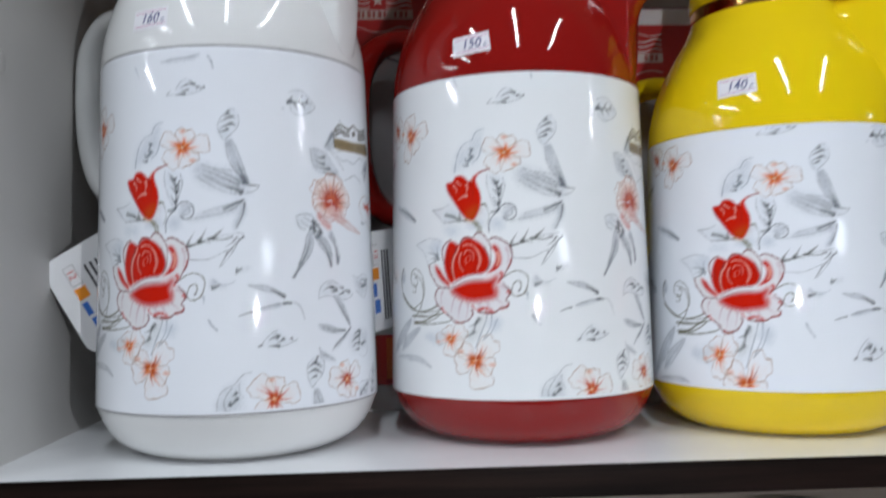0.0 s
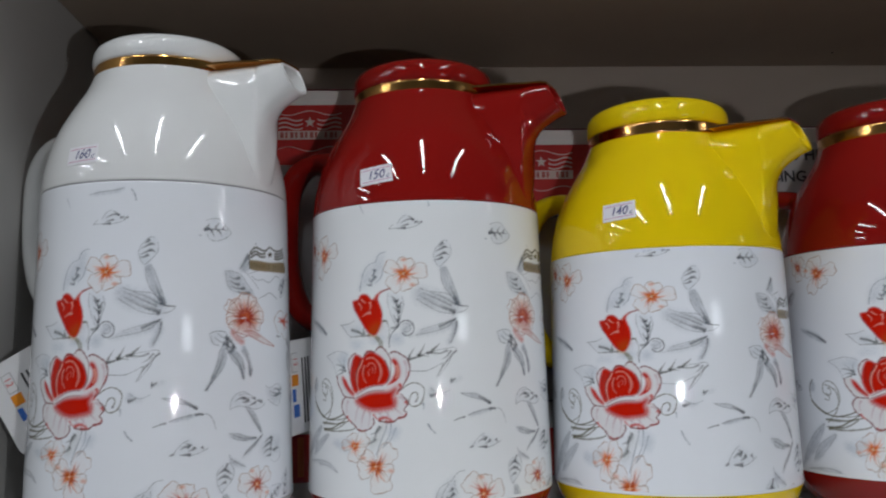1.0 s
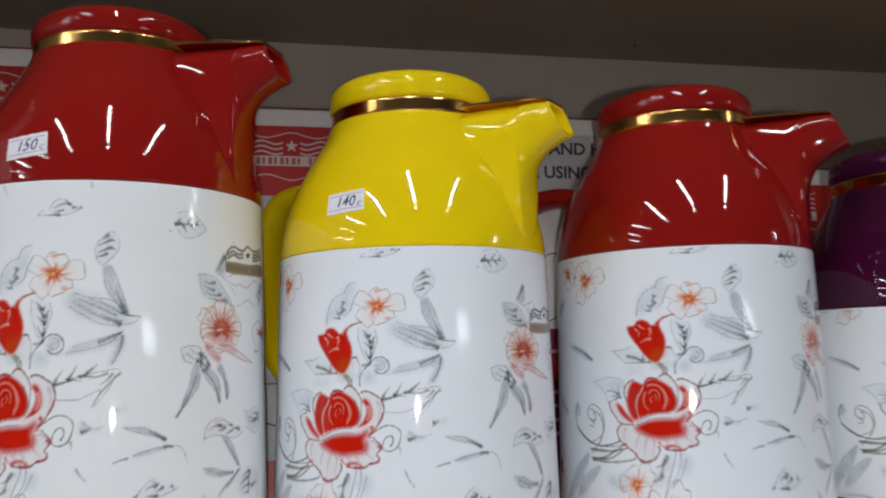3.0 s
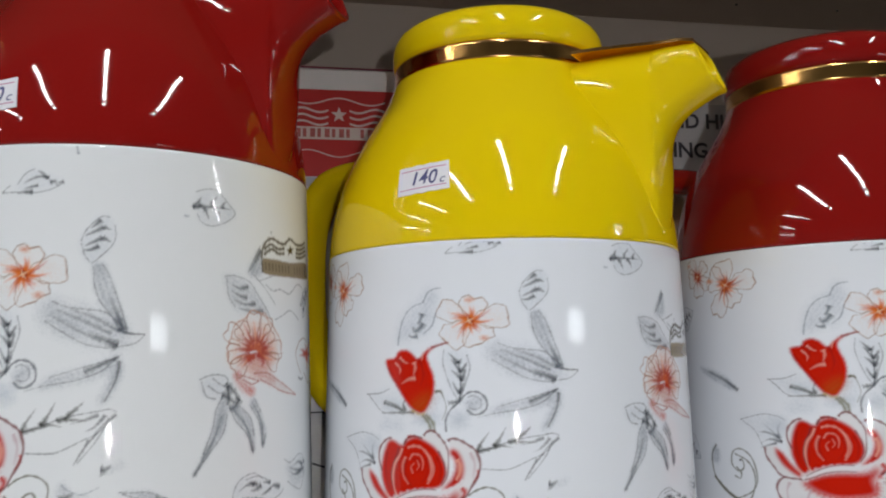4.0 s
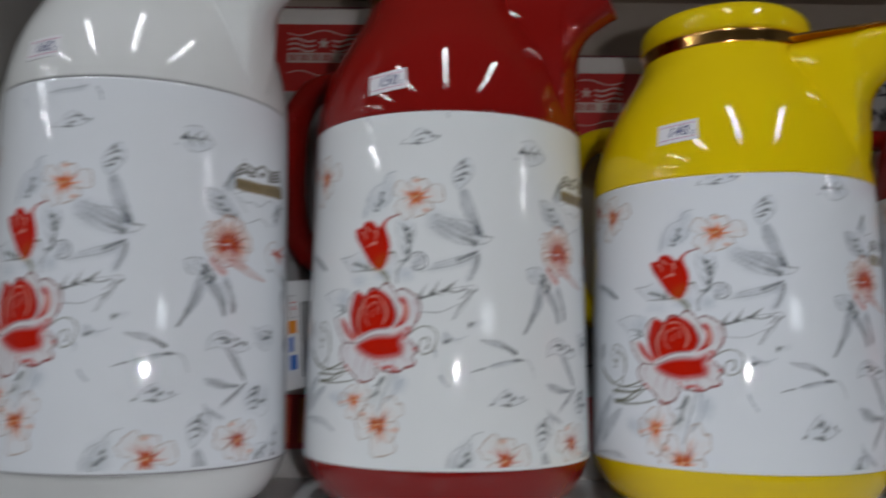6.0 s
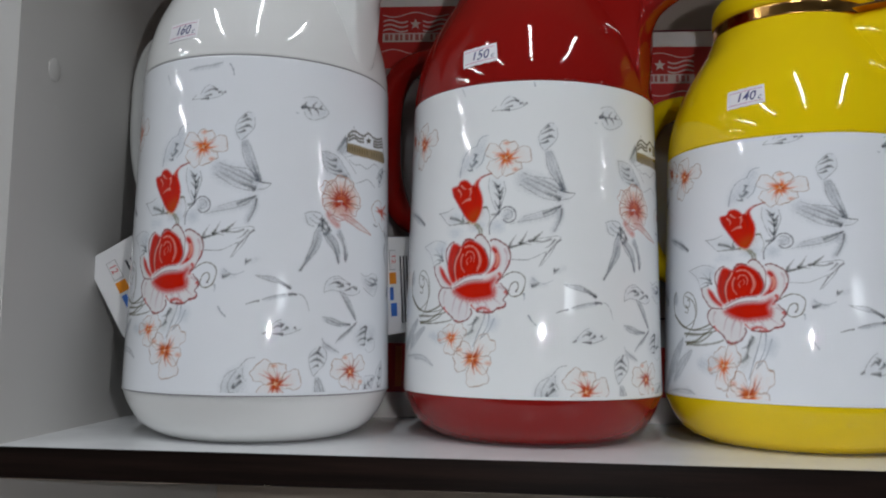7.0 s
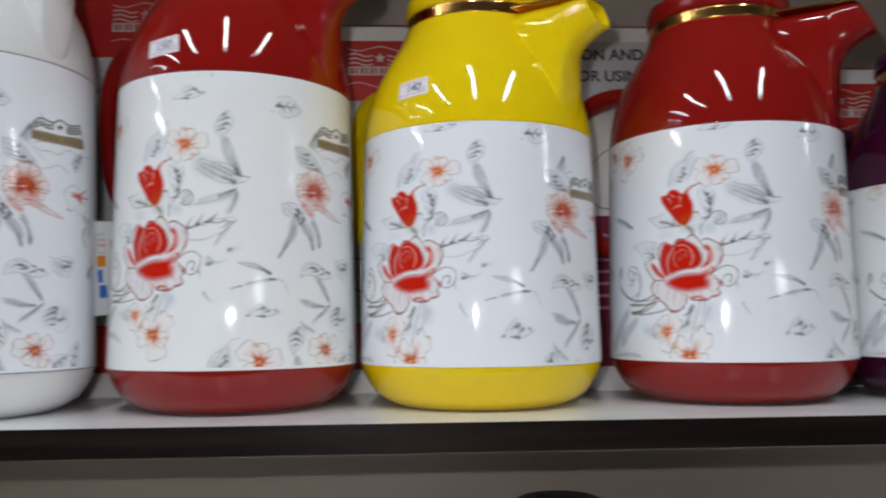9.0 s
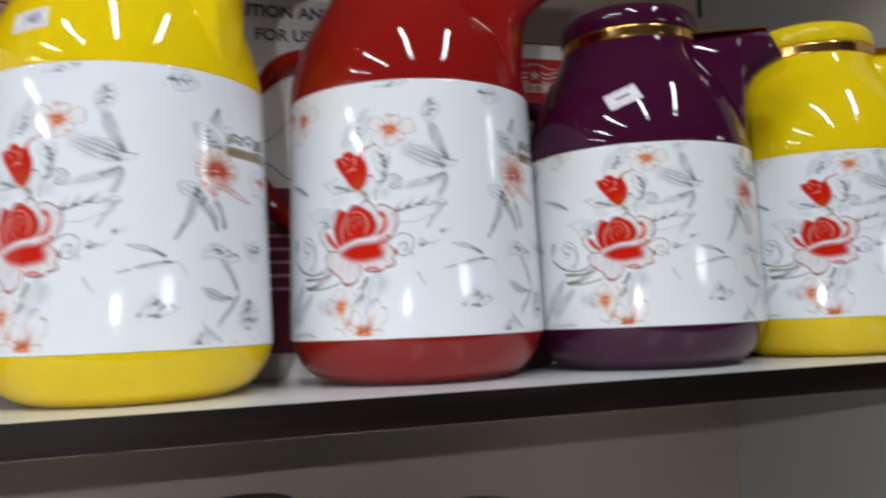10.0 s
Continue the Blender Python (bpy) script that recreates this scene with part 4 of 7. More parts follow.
    stroke([(10.7, 146.7), (13.0, 141.5), (15.1, 136.2)], 0.66, 2.00, DARK, 0.08, 0.60)
    stroke([(13.3, 136.4), (17.1, 135.2), (21.6, 134.9)], 1.07, 0.40, DARK, 0.78, 0.64)
    # wide brushed leaf
    fill([(-8.4, 146.3), (-3.1, 144.1), (3.3, 143.0), (9.6, 141.9), (14.4, 137.8), (16.0, 135.4), (17.0, 132.0), (13.3, 131.3), (9.6, 131.0), (3.3, 132.3), (-3.0, 135.9), (-8.4, 139.6)], GREY, 0.25, 5.0)
    stroke([(-6.3, 145.5), (-2.0, 143.7), (3.8, 142.8), (9.8, 141.8), (14.7, 137.5)], 0.42, 0.42, DARK, 0.27, 0.35)
    stroke([(-8.4, 139.4), (-3.0, 135.9), (3.3, 132.3), (9.6, 130.8), (13.8, 131.1)], 0.42, 0.42, DARK, 0.27, 0.35)
    stroke([(21.6, 134.7), (18.7, 132.1), (13.8, 131.1)], 0.42, 0.42, DARK, 0.27, 0.35)
    stroke([(4.9, 135.5), (9.1, 133.5), (13.6, 131.3)], 0.82, 2.40, DARK, 0.08, 0.72)
    stroke([(-5.2, 143.0), (3.3, 139.2), (11.7, 135.1)], 0.66, 1.20, GREYDARK, 0.16, 0.36)
    stroke([(-5.7, 140.4), (2.2, 136.1), (8.6, 132.9)], 0.66, 1.20, GREYDARK, 0.16, 0.36)
    stroke([(-0.9, 143.0), (6.4, 140.3), (13.3, 136.2)], 0.66, 1.20, GREYDARK, 0.16, 0.36)
    # two lower leaves that meet at a point
    fill([(-13.5, 118.1), (-9.3, 119.5), (-5.0, 122.2), (1.2, 124.2), (9.6, 126.6), (14.0, 128.2), (11.7, 123.5), (3.3, 120.2), (-5.0, 119.2)], GREY, 0.25, 2.5)
    stroke([(-13.5, 117.9), (-6.1, 119.7), (1.3, 120.8), (8.6, 123.4), (13.3, 127.5)], 0.34, 0.42, DARK, 0.22, 0.35)
    stroke([(-6.1, 121.9), (1.2, 124.2), (9.6, 126.6), (14.4, 128.2)], 0.34, 0.42, DARK, 0.22, 0.35)
    stroke([(3.9, 123.4), (7.5, 125.0), (14.0, 127.9)], 1.80, 0.80, DARK, 0.39, 0.56)
    fill([(14.3, 127.9), (14.7, 122.5), (12.8, 117.7), (10.1, 113.8), (8.6, 114.5), (11.7, 121.4)], GREY, 0.38, 2.0)
    stroke([(14.3, 126.7), (13.3, 120.9), (10.1, 114.0)], 0.98, 0.60, DARK, 0.55, 0.40)


def drawn_peony():
    """The peony with its long grey leaves, the feathered leaf above it."""
    # feathered leaf
    fill([(48.4, 154.6), (53.0, 154.6), (59.2, 152.7), (63.1, 148.3), (68.7, 141.9), (60.6, 142.3), (52.6, 143.7), (50.2, 147.8)], GREY, 0.24, 2.5)
    fill([(64.2, 165.7), (60.4, 160.1), (58.5, 156.5), (61.7, 155.3), (65.7, 156.5), (65.6, 162.0)], GREY, 0.42, 2.0)
    stroke([(48.4, 154.6), (53.0, 154.9), (59.2, 153.1), (63.4, 148.6), (68.7, 142.5), (72.8, 135.8)], 0.42, 0.42, DARK, 0.32, 0.32)
    stroke([(49.3, 154.0), (50.2, 147.8), (53.0, 144.0)], 0.42, 0.42, DARK, 0.32, 0.32)
    stroke([(61.1, 155.8), (67.2, 151.1), (73.0, 145.5)], 0.42, 0.42, DARK, 0.32, 0.32)
    stroke([(64.5, 166.3), (60.4, 160.1), (58.4, 156.5)], 0.42, 0.42, DARK, 0.32, 0.32)
    stroke([(63.6, 153.7), (72.9, 156.5)], 0.42, 0.42, DARK, 0.32, 0.32)
    stroke([(58.7, 151.5), (54.9, 150.7), (51.3, 151.8)], 1.39, 0.50, DARK, 0.62, 0.20)
    stroke([(58.2, 147.5), (54.9, 148.1), (51.0, 149.8)], 1.39, 0.50, DARK, 0.62, 0.20)
    stroke([(62.1, 145.6), (56.8, 145.3), (52.2, 146.7)], 1.39, 0.50, DARK, 0.62, 0.20)
    stroke([(65.9, 143.2), (59.9, 143.0), (53.8, 143.9)], 1.39, 0.50, DARK, 0.62, 0.20)
    stroke([(64.9, 165.0), (61.7, 160.3), (59.1, 156.8)], 1.39, 0.50, DARK, 0.62, 0.20)
    stroke([(67.1, 152.8), (71.5, 150.7), (76.1, 151.4), (82.0, 150.1), (85.1, 151.3), (90.8, 154.3), (97.5, 152.2), (93.6, 146.3), (103.3, 151.6)], 0.51, 0.51, GREYDARK, 0.32, 0.32)
    stroke([(72.3, 140.2), (77.8, 142.1), (82.9, 144.0), (87.7, 142.5), (91.3, 140.7)], 0.51, 0.51, GREYDARK, 0.32, 0.32)
    stroke([(96.7, 149.1), (107.5, 153.3), (117.3, 153.9)], 0.51, 0.51, GREYDARK, 0.32, 0.32)
    # peony
    fill([(52.0, 129.0), (56.0, 137.5), (63.0, 139.5), (71.0, 135.0), (73.0, 127.0), (66.0, 121.0), (56.0, 122.0)], (0.76, 0.27, 0.10), 0.26, 3.5)
    fill([(55.0, 129.0), (62.0, 134.0), (70.0, 129.0), (67.0, 122.0), (59.0, 123.0)], (0.52, 0.06, 0.02), 0.45, 4.0)
    fill([(51.0, 133.3), (52.7, 138.3), (57.5, 140.5), (59.9, 143.5), (63.8, 142.9), (67.3, 141.2), (71.6, 137.3), (76.2, 132.4), (74.7, 127.7), (67.4, 123.6), (57.7, 122.6), (50.0, 125.1), (50.0, 128.3)], (0.80, 0.62, 0.52), 0.12, 3.0)
    stroke([(51.0, 133.3), (52.7, 138.1), (57.5, 140.5)], 0.5, 0.5, (0.55, 0.28, 0.18), 0.65, 0.55)
    stroke([(57.5, 140.5), (60.1, 143.3), (63.4, 142.7)], 0.5, 0.5, (0.55, 0.28, 0.18), 0.65, 0.55)
    stroke([(63.7, 142.7), (67.5, 141.0), (68.7, 138.6)], 0.5, 0.5, (0.55, 0.28, 0.18), 0.65, 0.55)
    stroke([(68.7, 140.3), (71.9, 137.1), (75.6, 133.2), (76.6, 129.1)], 0.5, 0.5, (0.55, 0.28, 0.18), 0.65, 0.55)
    stroke([(49.9, 130.5), (51.0, 133.3), (54.6, 132.6)], 0.5, 0.5, (0.55, 0.28, 0.18), 0.65, 0.55)
    stroke([(50.0, 125.7), (49.7, 128.8), (53.4, 129.7)], 0.5, 0.5, (0.55, 0.28, 0.18), 0.65, 0.55)
    stroke([(61.2, 127.9), (57.9, 125.8), (55.0, 123.2)], 1.5, 0.4, (0.72, 0.20, 0.06), 0.9, 0.05)
    stroke([(61.1, 128.0), (57.0, 126.2), (53.4, 123.8)], 1.5, 0.4, (0.46, 0.05, 0.018), 0.9, 0.05)
    stroke([(61.1, 128.1), (58.3, 127.4), (55.5, 126.2)], 1.5, 0.4, (0.46, 0.05, 0.018), 0.9, 0.05)
    stroke([(61.0, 128.3), (55.9, 127.7), (51.3, 126.5)], 1.5, 0.4, (0.72, 0.20, 0.06), 0.9, 0.05)
    stroke([(61.0, 128.4), (58.6, 128.5), (55.8, 128.3)], 1.5, 0.4, (0.46, 0.05, 0.018), 0.9, 0.05)
    stroke([(61.1, 128.6), (56.4, 129.5), (51.9, 130.0)], 1.5, 0.4, (0.46, 0.05, 0.018), 0.9, 0.05)
    stroke([(61.1, 128.7), (58.3, 129.8), (55.2, 130.7)], 1.5, 0.4, (0.72, 0.20, 0.06), 0.9, 0.05)
    stroke([(61.2, 128.9), (58.2, 130.7), (54.8, 132.3)], 1.5, 0.4, (0.46, 0.05, 0.018), 0.9, 0.05)
    stroke([(61.3, 129.0), (57.6, 132.3), (53.5, 135.3)], 1.5, 0.4, (0.46, 0.05, 0.018), 0.9, 0.05)
    stroke([(61.5, 129.1), (59.5, 131.7), (57.0, 134.4)], 1.5, 0.4, (0.72, 0.20, 0.06), 0.9, 0.05)
    stroke([(61.6, 129.2), (59.1, 134.3), (56.0, 139.3)], 1.5, 0.4, (0.46, 0.05, 0.018), 0.9, 0.05)
    stroke([(61.8, 129.3), (61.1, 132.1), (59.9, 135.2)], 1.5, 0.4, (0.46, 0.05, 0.018), 0.9, 0.05)
    stroke([(62.0, 129.3), (61.8, 134.9), (60.7, 140.6)], 1.5, 0.4, (0.72, 0.20, 0.06), 0.9, 0.05)
    stroke([(62.1, 129.3), (62.8, 133.0), (62.8, 137.1)], 1.5, 0.4, (0.46, 0.05, 0.018), 0.9, 0.05)
    stroke([(62.3, 129.3), (64.0, 133.8), (65.0, 138.8)], 1.5, 0.4, (0.46, 0.05, 0.018), 0.9, 0.05)
    stroke([(62.5, 129.3), (65.3, 133.9), (67.3, 139.1)], 1.5, 0.4, (0.72, 0.20, 0.06), 0.9, 0.05)
    stroke([(62.6, 129.2), (65.2, 132.1), (67.3, 135.7)], 1.5, 0.4, (0.46, 0.05, 0.018), 0.9, 0.05)
    stroke([(62.8, 129.2), (66.9, 132.6), (70.5, 136.7)], 1.5, 0.4, (0.46, 0.05, 0.018), 0.9, 0.05)
    stroke([(62.9, 129.1), (65.1, 130.4), (67.5, 132.4)], 1.5, 0.4, (0.72, 0.20, 0.06), 0.9, 0.05)
    stroke([(63.0, 128.9), (68.0, 131.1), (73.0, 134.0)], 1.5, 0.4, (0.46, 0.05, 0.018), 0.9, 0.05)
    stroke([(63.1, 128.8), (66.3, 129.7), (69.8, 131.1)], 1.5, 0.4, (0.46, 0.05, 0.018), 0.9, 0.05)
    stroke([(63.1, 128.7), (67.4, 129.2), (72.1, 130.4)], 1.5, 0.4, (0.72, 0.20, 0.06), 0.9, 0.05)
    stroke([(63.1, 128.5), (67.6, 128.4), (72.5, 128.9)], 1.5, 0.4, (0.46, 0.05, 0.018), 0.9, 0.05)
    stroke([(63.1, 128.3), (66.0, 127.8), (69.5, 127.6)], 1.5, 0.4, (0.46, 0.05, 0.018), 0.9, 0.05)
    stroke([(63.0, 128.2), (67.8, 126.6), (73.2, 125.4)], 1.5, 0.4, (0.72, 0.20, 0.06), 0.9, 0.05)
    stroke([(62.9, 128.1), (64.9, 126.9), (67.6, 125.8)], 1.5, 0.4, (0.46, 0.05, 0.018), 0.9, 0.05)
    stroke([(57.6, 129.1), (61.4, 128.6), (64.0, 127.4)], 2.0, 1.0, (0.42, 0.02, 0.01), 0.75, 0.4)
    stroke([(62.7, 128.0), (65.8, 125.6), (64.7, 123.8)], 2.0, 1.0, (0.42, 0.02, 0.01), 0.75, 0.4)
    stroke([(67.4, 130.7), (64.7, 128.8)], 2.0, 1.0, (0.42, 0.02, 0.01), 0.75, 0.4)
    stroke([(58.3, 125.7), (62.1, 127.4)], 2.0, 1.0, (0.42, 0.02, 0.01), 0.75, 0.4)
    stroke([(53.2, 128.2), (57.7, 128.4), (62.3, 129.1)], 0.8, 0.6, PETAL, 0.9, 0.8)
    stroke([(68.8, 128.7), (73.2, 128.1), (77.9, 128.3)], 0.7, 0.4, (0.45, 0.25, 0.18), 0.6, 0.3)
    fill([(51.8, 121.5), (54.7, 122.9), (55.6, 120.2), (57.8, 118.1), (61.2, 116.4), (60.3, 114.2), (56.6, 115.5), (53.6, 117.9)], (0.56, 0.08, 0.04), 0.50, 1.6)
    fill([(60.9, 121.3), (67.5, 121.4), (73.3, 118.7), (68.9, 117.7), (64.1, 119.4)], (0.58, 0.11, 0.06), 0.45, 2.0)
    fill([(67.5, 121.2), (73.2, 118.9), (79.6, 116.0), (86.8, 112.8), (76.4, 114.8), (69.6, 117.4)], (0.62, 0.42, 0.38), 0.4, 2.0)
    stroke([(60.9, 121.5), (67.7, 121.4), (73.5, 118.9), (79.9, 116.1), (87.2, 112.8)], 0.5, 0.5, (0.45, 0.14, 0.10), 0.65, 0.6)
    stroke([(64.1, 119.3), (69.6, 117.2), (76.7, 114.6), (87.2, 112.8)], 0.5, 0.5, (0.45, 0.14, 0.10), 0.65, 0.6)
    stroke([(54.7, 121.2), (59.0, 120.0), (63.5, 118.8)], 0.5, 0.5, (0.45, 0.14, 0.10), 0.65, 0.6)
    stroke([(56.0, 119.7), (59.9, 117.9), (63.7, 118.8)], 0.5, 0.5, (0.45, 0.14, 0.10), 0.65, 0.6)
    for k in range(9):
        a = radians(-25 + 30 * k + 6 * math.sin(4 * k))
        o = petal_outline(62.0 + 4.5 * math.cos(a), 129.5 + 4.0 * math.sin(a), a, 9.5 + 2.0 * math.sin(2.3 * k), 8.0, 12, 0.16)
        stroke(o[2:11], 0.42, 0.48, (0.40, 0.17, 0.10), 0.6, 0.7, 2)
        for q in (-0.2, 0.15):
            stroke([(62.0 + 3.0 * math.cos(a + q), 129.5 + 3.0 * math.sin(a + q)), (62.0 + 9.0 * math.cos(a + q), 129.5 + 8.5 * math.sin(a + q))], 1.0, 0.4, (0.40, 0.045, 0.015), 0.8, 0.1, 4)
    # dark knot and grey leaves
    fill([(39.7, 120.0), (43.4, 121.4), (48.4, 121.2), (50.7, 118.7), (50.2, 114.4), (45.8, 113.5), (42.0, 114.4), (40.3, 118.0)], PALE, 0.25, 3.0)
    stroke([(39.4, 120.0), (43.4, 121.4), (48.1, 121.2), (50.1, 119.6)], 0.51, 0.51, DARK, 0.32, 0.38)
    stroke([(40.0, 119.5), (41.8, 114.7), (45.5, 113.5)], 0.51, 0.51, DARK, 0.32, 0.38)
    stroke([(42.4, 118.1), (45.7, 115.7), (47.9, 115.3)], 0.51, 0.51, DARK, 0.32, 0.38)
    stroke([(44.0, 120.4), (46.8, 118.4), (49.0, 117.5)], 0.51, 0.51, DARK, 0.32, 0.38)
    stroke([(49.0, 118.6), (51.9, 116.2), (54.6, 112.6)], 1.97, 1.20, DARK, 0.70, 0.48)
    stroke([(54.6, 113.2), (52.6, 110.5), (50.3, 110.2)], 1.97, 1.20, DARK, 0.70, 0.48)
    stroke([(49.6, 117.6), (50.2, 114.4), (49.7, 111.2)], 1.97, 1.20, DARK, 0.70, 0.48)
    stroke([(47.4, 114.8), (49.7, 113.9), (52.5, 111.9)], 1.97, 1.20, DARK, 0.70, 0.48)
    fill([(48.2, 114.8), (45.3, 109.8), (44.3, 104.5), (40.8, 95.9), (37.3, 89.0), (39.3, 91.6), (43.9, 97.1), (48.2, 102.6), (49.7, 109.1)], GREY, 0.35, 1.6)
    stroke([(48.2, 114.8), (45.3, 109.8), (44.3, 104.5), (40.8, 95.9)], 0.42, 0.51, DARK, 0.30, 0.38)
    stroke([(37.3, 89.0), (39.3, 91.6), (43.9, 97.1), (48.2, 102.6), (49.7, 109.1)], 0.51, 0.34, DARK, 0.32, 0.24)
    stroke([(47.5, 107.9), (44.4, 100.3), (37.8, 89.5)], 0.74, 1.20, GREYDARK, 0.23, 0.48)
    fill([(50.3, 111.2), (52.9, 106.1), (57.7, 101.1), (60.6, 94.3), (61.1, 100.2), (59.3, 106.5), (54.9, 110.5)], GREY, 0.35, 1.6)
    stroke([(50.3, 111.2), (52.9, 106.1), (57.7, 101.1), (60.6, 94.3)], 0.42, 0.51, DARK, 0.30, 0.38)
    stroke([(61.1, 100.2), (59.3, 106.5), (54.9, 110.5)], 0.51, 0.34, DARK, 0.32, 0.24)
    stroke([(51.4, 110.3), (57.4, 103.7), (60.7, 95.0)], 0.74, 1.20, GREYDARK, 0.23, 0.48)
    fill([(59.1, 110.8), (63.4, 104.7), (65.1, 95.9), (66.6, 100.6), (64.4, 108.0), (61.0, 113.2)], GREY, 0.35, 1.6)
    stroke([(59.1, 110.8), (63.4, 104.7), (65.1, 95.9), (66.6, 100.6)], 0.42, 0.51, DARK, 0.30, 0.38)
    stroke([(64.4, 108.0), (61.0, 113.2)], 0.51, 0.34, DARK, 0.32, 0.24)
    stroke([(60.8, 111.0), (64.4, 104.8), (65.3, 96.7)], 0.74, 1.20, GREYDARK, 0.23, 0.48)
    # blossom at the turn of the sleeve
    stroke([(90.9, 132.1), (87.8, 128.2), (89.8, 123.9), (93.1, 120.3)], 0.5, 0.45, (0.40, 0.25, 0.18), 0.65, 0.5)
    stroke([(96.7, 120.8), (103.8, 116.6), (110.4, 120.7)], 0.5, 0.45, (0.40, 0.25, 0.18), 0.65, 0.5)
    stroke([(90.9, 132.3), (96.7, 134.0), (102.3, 132.5)], 0.5, 0.45, (0.40, 0.25, 0.18), 0.65, 0.5)
    stroke([(100.8, 127.6), (95.5, 129.2), (92.0, 129.7)], 2.0, 0.6, (0.58, 0.07, 0.025), 0.9, 0.1)
    stroke([(100.8, 127.6), (95.5, 127.5), (91.3, 127.3)], 2.0, 0.6, (0.58, 0.07, 0.025), 0.9, 0.1)
    stroke([(101.4, 127.9), (107.3, 131.5), (112.4, 133.9)], 2.0, 0.6, (0.58, 0.07, 0.025), 0.9, 0.1)
    stroke([(101.3, 127.5), (109.2, 127.8), (115.5, 127.8)], 2.0, 0.6, (0.58, 0.07, 0.025), 0.9, 0.1)
    stroke([(100.8, 127.1), (102.2, 123.8), (101.3, 121.3)], 2.0, 0.6, (0.58, 0.07, 0.025), 0.9, 0.1)
    stroke([(101.3, 127.7), (100.8, 130.5), (98.5, 132.2)], 2.0, 0.6, (0.58, 0.07, 0.025), 0.9, 0.1)
    stroke([(100.8, 127.1), (105.5, 124.7), (109.2, 123.5)], 2.0, 0.6, (0.58, 0.07, 0.025), 0.9, 0.1)
    stroke([(89.8, 119.2), (93.1, 118.4), (95.5, 119.1)], 0.98, 0.60, DARK, 0.55, 0.40)
    stroke([(106.5, 116.7), (113.6, 109.2), (111.1, 101.9)], 2.46, 1.20, DARK, 0.39, 0.24)
    stroke([(109.1, 109.9), (106.4, 103.8), (110.2, 97.2)], 2.46, 1.20, DARK, 0.39, 0.24)
    stroke([(113.7, 116.3), (117.7, 112.0), (113.5, 105.7)], 2.46, 1.20, DARK, 0.39, 0.24)


def drawn_foot():
    """Leaves and twigs low on the far side."""
    fill([(51.9, 80.1), (52.4, 83.8), (55.3, 86.5), (60.7, 87.9), (64.5, 85.9), (69.2, 84.0), (75.8, 81.5), (76.6, 79.9), (69.3, 78.0), (61.4, 79.3)], PALE, 0.17, 2.0)
    stroke([(51.7, 78.3), (52.2, 82.7), (55.0, 86.4), (60.7, 87.9), (64.9, 85.6)], 0.42, 0.42, DARK, 0.32, 0.32)
    stroke([(57.1, 86.1), (62.6, 86.6), (69.2, 84.0)], 0.42, 0.42, DARK, 0.32, 0.32)
    stroke([(61.4, 79.6), (69.3, 77.8), (75.1, 79.1), (76.9, 80.9)], 0.42, 0.42, DARK, 0.32, 0.32)
    stroke([(51.9, 79.0), (56.5, 80.2), (61.4, 79.6)], 0.42, 0.42, DARK, 0.32, 0.32)
    stroke([(62.6, 84.0), (58.3, 84.4), (54.2, 82.6)], 1.56, 0.40, DARK, 0.70, 0.24)
    stroke([(61.1, 84.1), (59.1, 85.1)], 1.56, 0.40, DARK, 0.70, 0.24)
    stroke([(69.2, 83.6), (65.2, 84.3)], 1.56, 0.40, DARK, 0.70, 0.24)
    stroke([(74.5, 81.5), (70.9, 82.4), (68.7, 81.7)], 1.56, 0.40, DARK, 0.70, 0.24)
    stroke([(69.3, 81.7), (66.0, 80.5), (64.2, 80.0)], 1.56, 0.40, DARK, 0.70, 0.24)
    stroke([(64.4, 83.4), (61.4, 82.2), (59.2, 82.3)], 1.56, 0.40, DARK, 0.70, 0.24)
    fill([(61.4, 79.9), (64.3, 75.7), (68.8, 69.4), (73.7, 64.1), (73.1, 66.5), (69.9, 72.7), (66.9, 76.9), (63.7, 79.3)], GREY, 0.35, 1.5)
    stroke([(61.4, 79.9), (64.3, 75.7), (68.8, 69.4), (73.7, 64.1)], 0.42, 0.51, DARK, 0.30, 0.38)
    stroke([(73.1, 66.5), (69.9, 72.7), (66.9, 76.9), (63.7, 79.3)], 0.51, 0.34, DARK, 0.32, 0.24)
    stroke([(63.7, 77.3), (68.8, 71.0), (73.4, 64.5)], 0.66, 1.10, GREYDARK, 0.23, 0.48)
    fill([(50.8, 65.7), (56.8, 65.1), (62.9, 63.1), (69.7, 61.9), (62.9, 60.9), (55.6, 62.2), (52.2, 64.1)], GREY, 0.35, 1.5)
    stroke([(50.8, 65.7), (56.8, 65.1), (62.9, 63.1), (69.7, 61.9)], 0.42, 0.51, DARK, 0.30, 0.38)
    stroke([(62.9, 60.9), (55.6, 62.2), (52.2, 64.1)], 0.51, 0.34, DARK, 0.32, 0.24)
    stroke([(53.3, 64.7), (61.6, 62.2), (69.5, 61.8)], 0.66, 1.10, GREYDARK, 0.23, 0.48)
    fill([(59.1, 51.7), (62.7, 55.7), (70.6, 60.8), (74.9, 63.7), (69.8, 58.9), (64.5, 55.3)], GREY, 0.35, 1.5)
    stroke([(59.1, 51.7), (62.7, 55.7), (70.6, 60.8), (74.9, 63.7)], 0.42, 0.51, DARK, 0.30, 0.38)
    stroke([(69.8, 58.9), (64.5, 55.3)], 0.51, 0.34, DARK, 0.32, 0.24)
    stroke([(60.5, 53.4), (66.8, 57.8), (73.7, 62.8)], 0.66, 1.10, GREYDARK, 0.23, 0.48)
    stroke([(77.2, 90.6), (81.8, 88.9), (88.9, 91.1), (94.0, 90.1)], 0.42, 0.38, DARK, 0.30, 0.27)
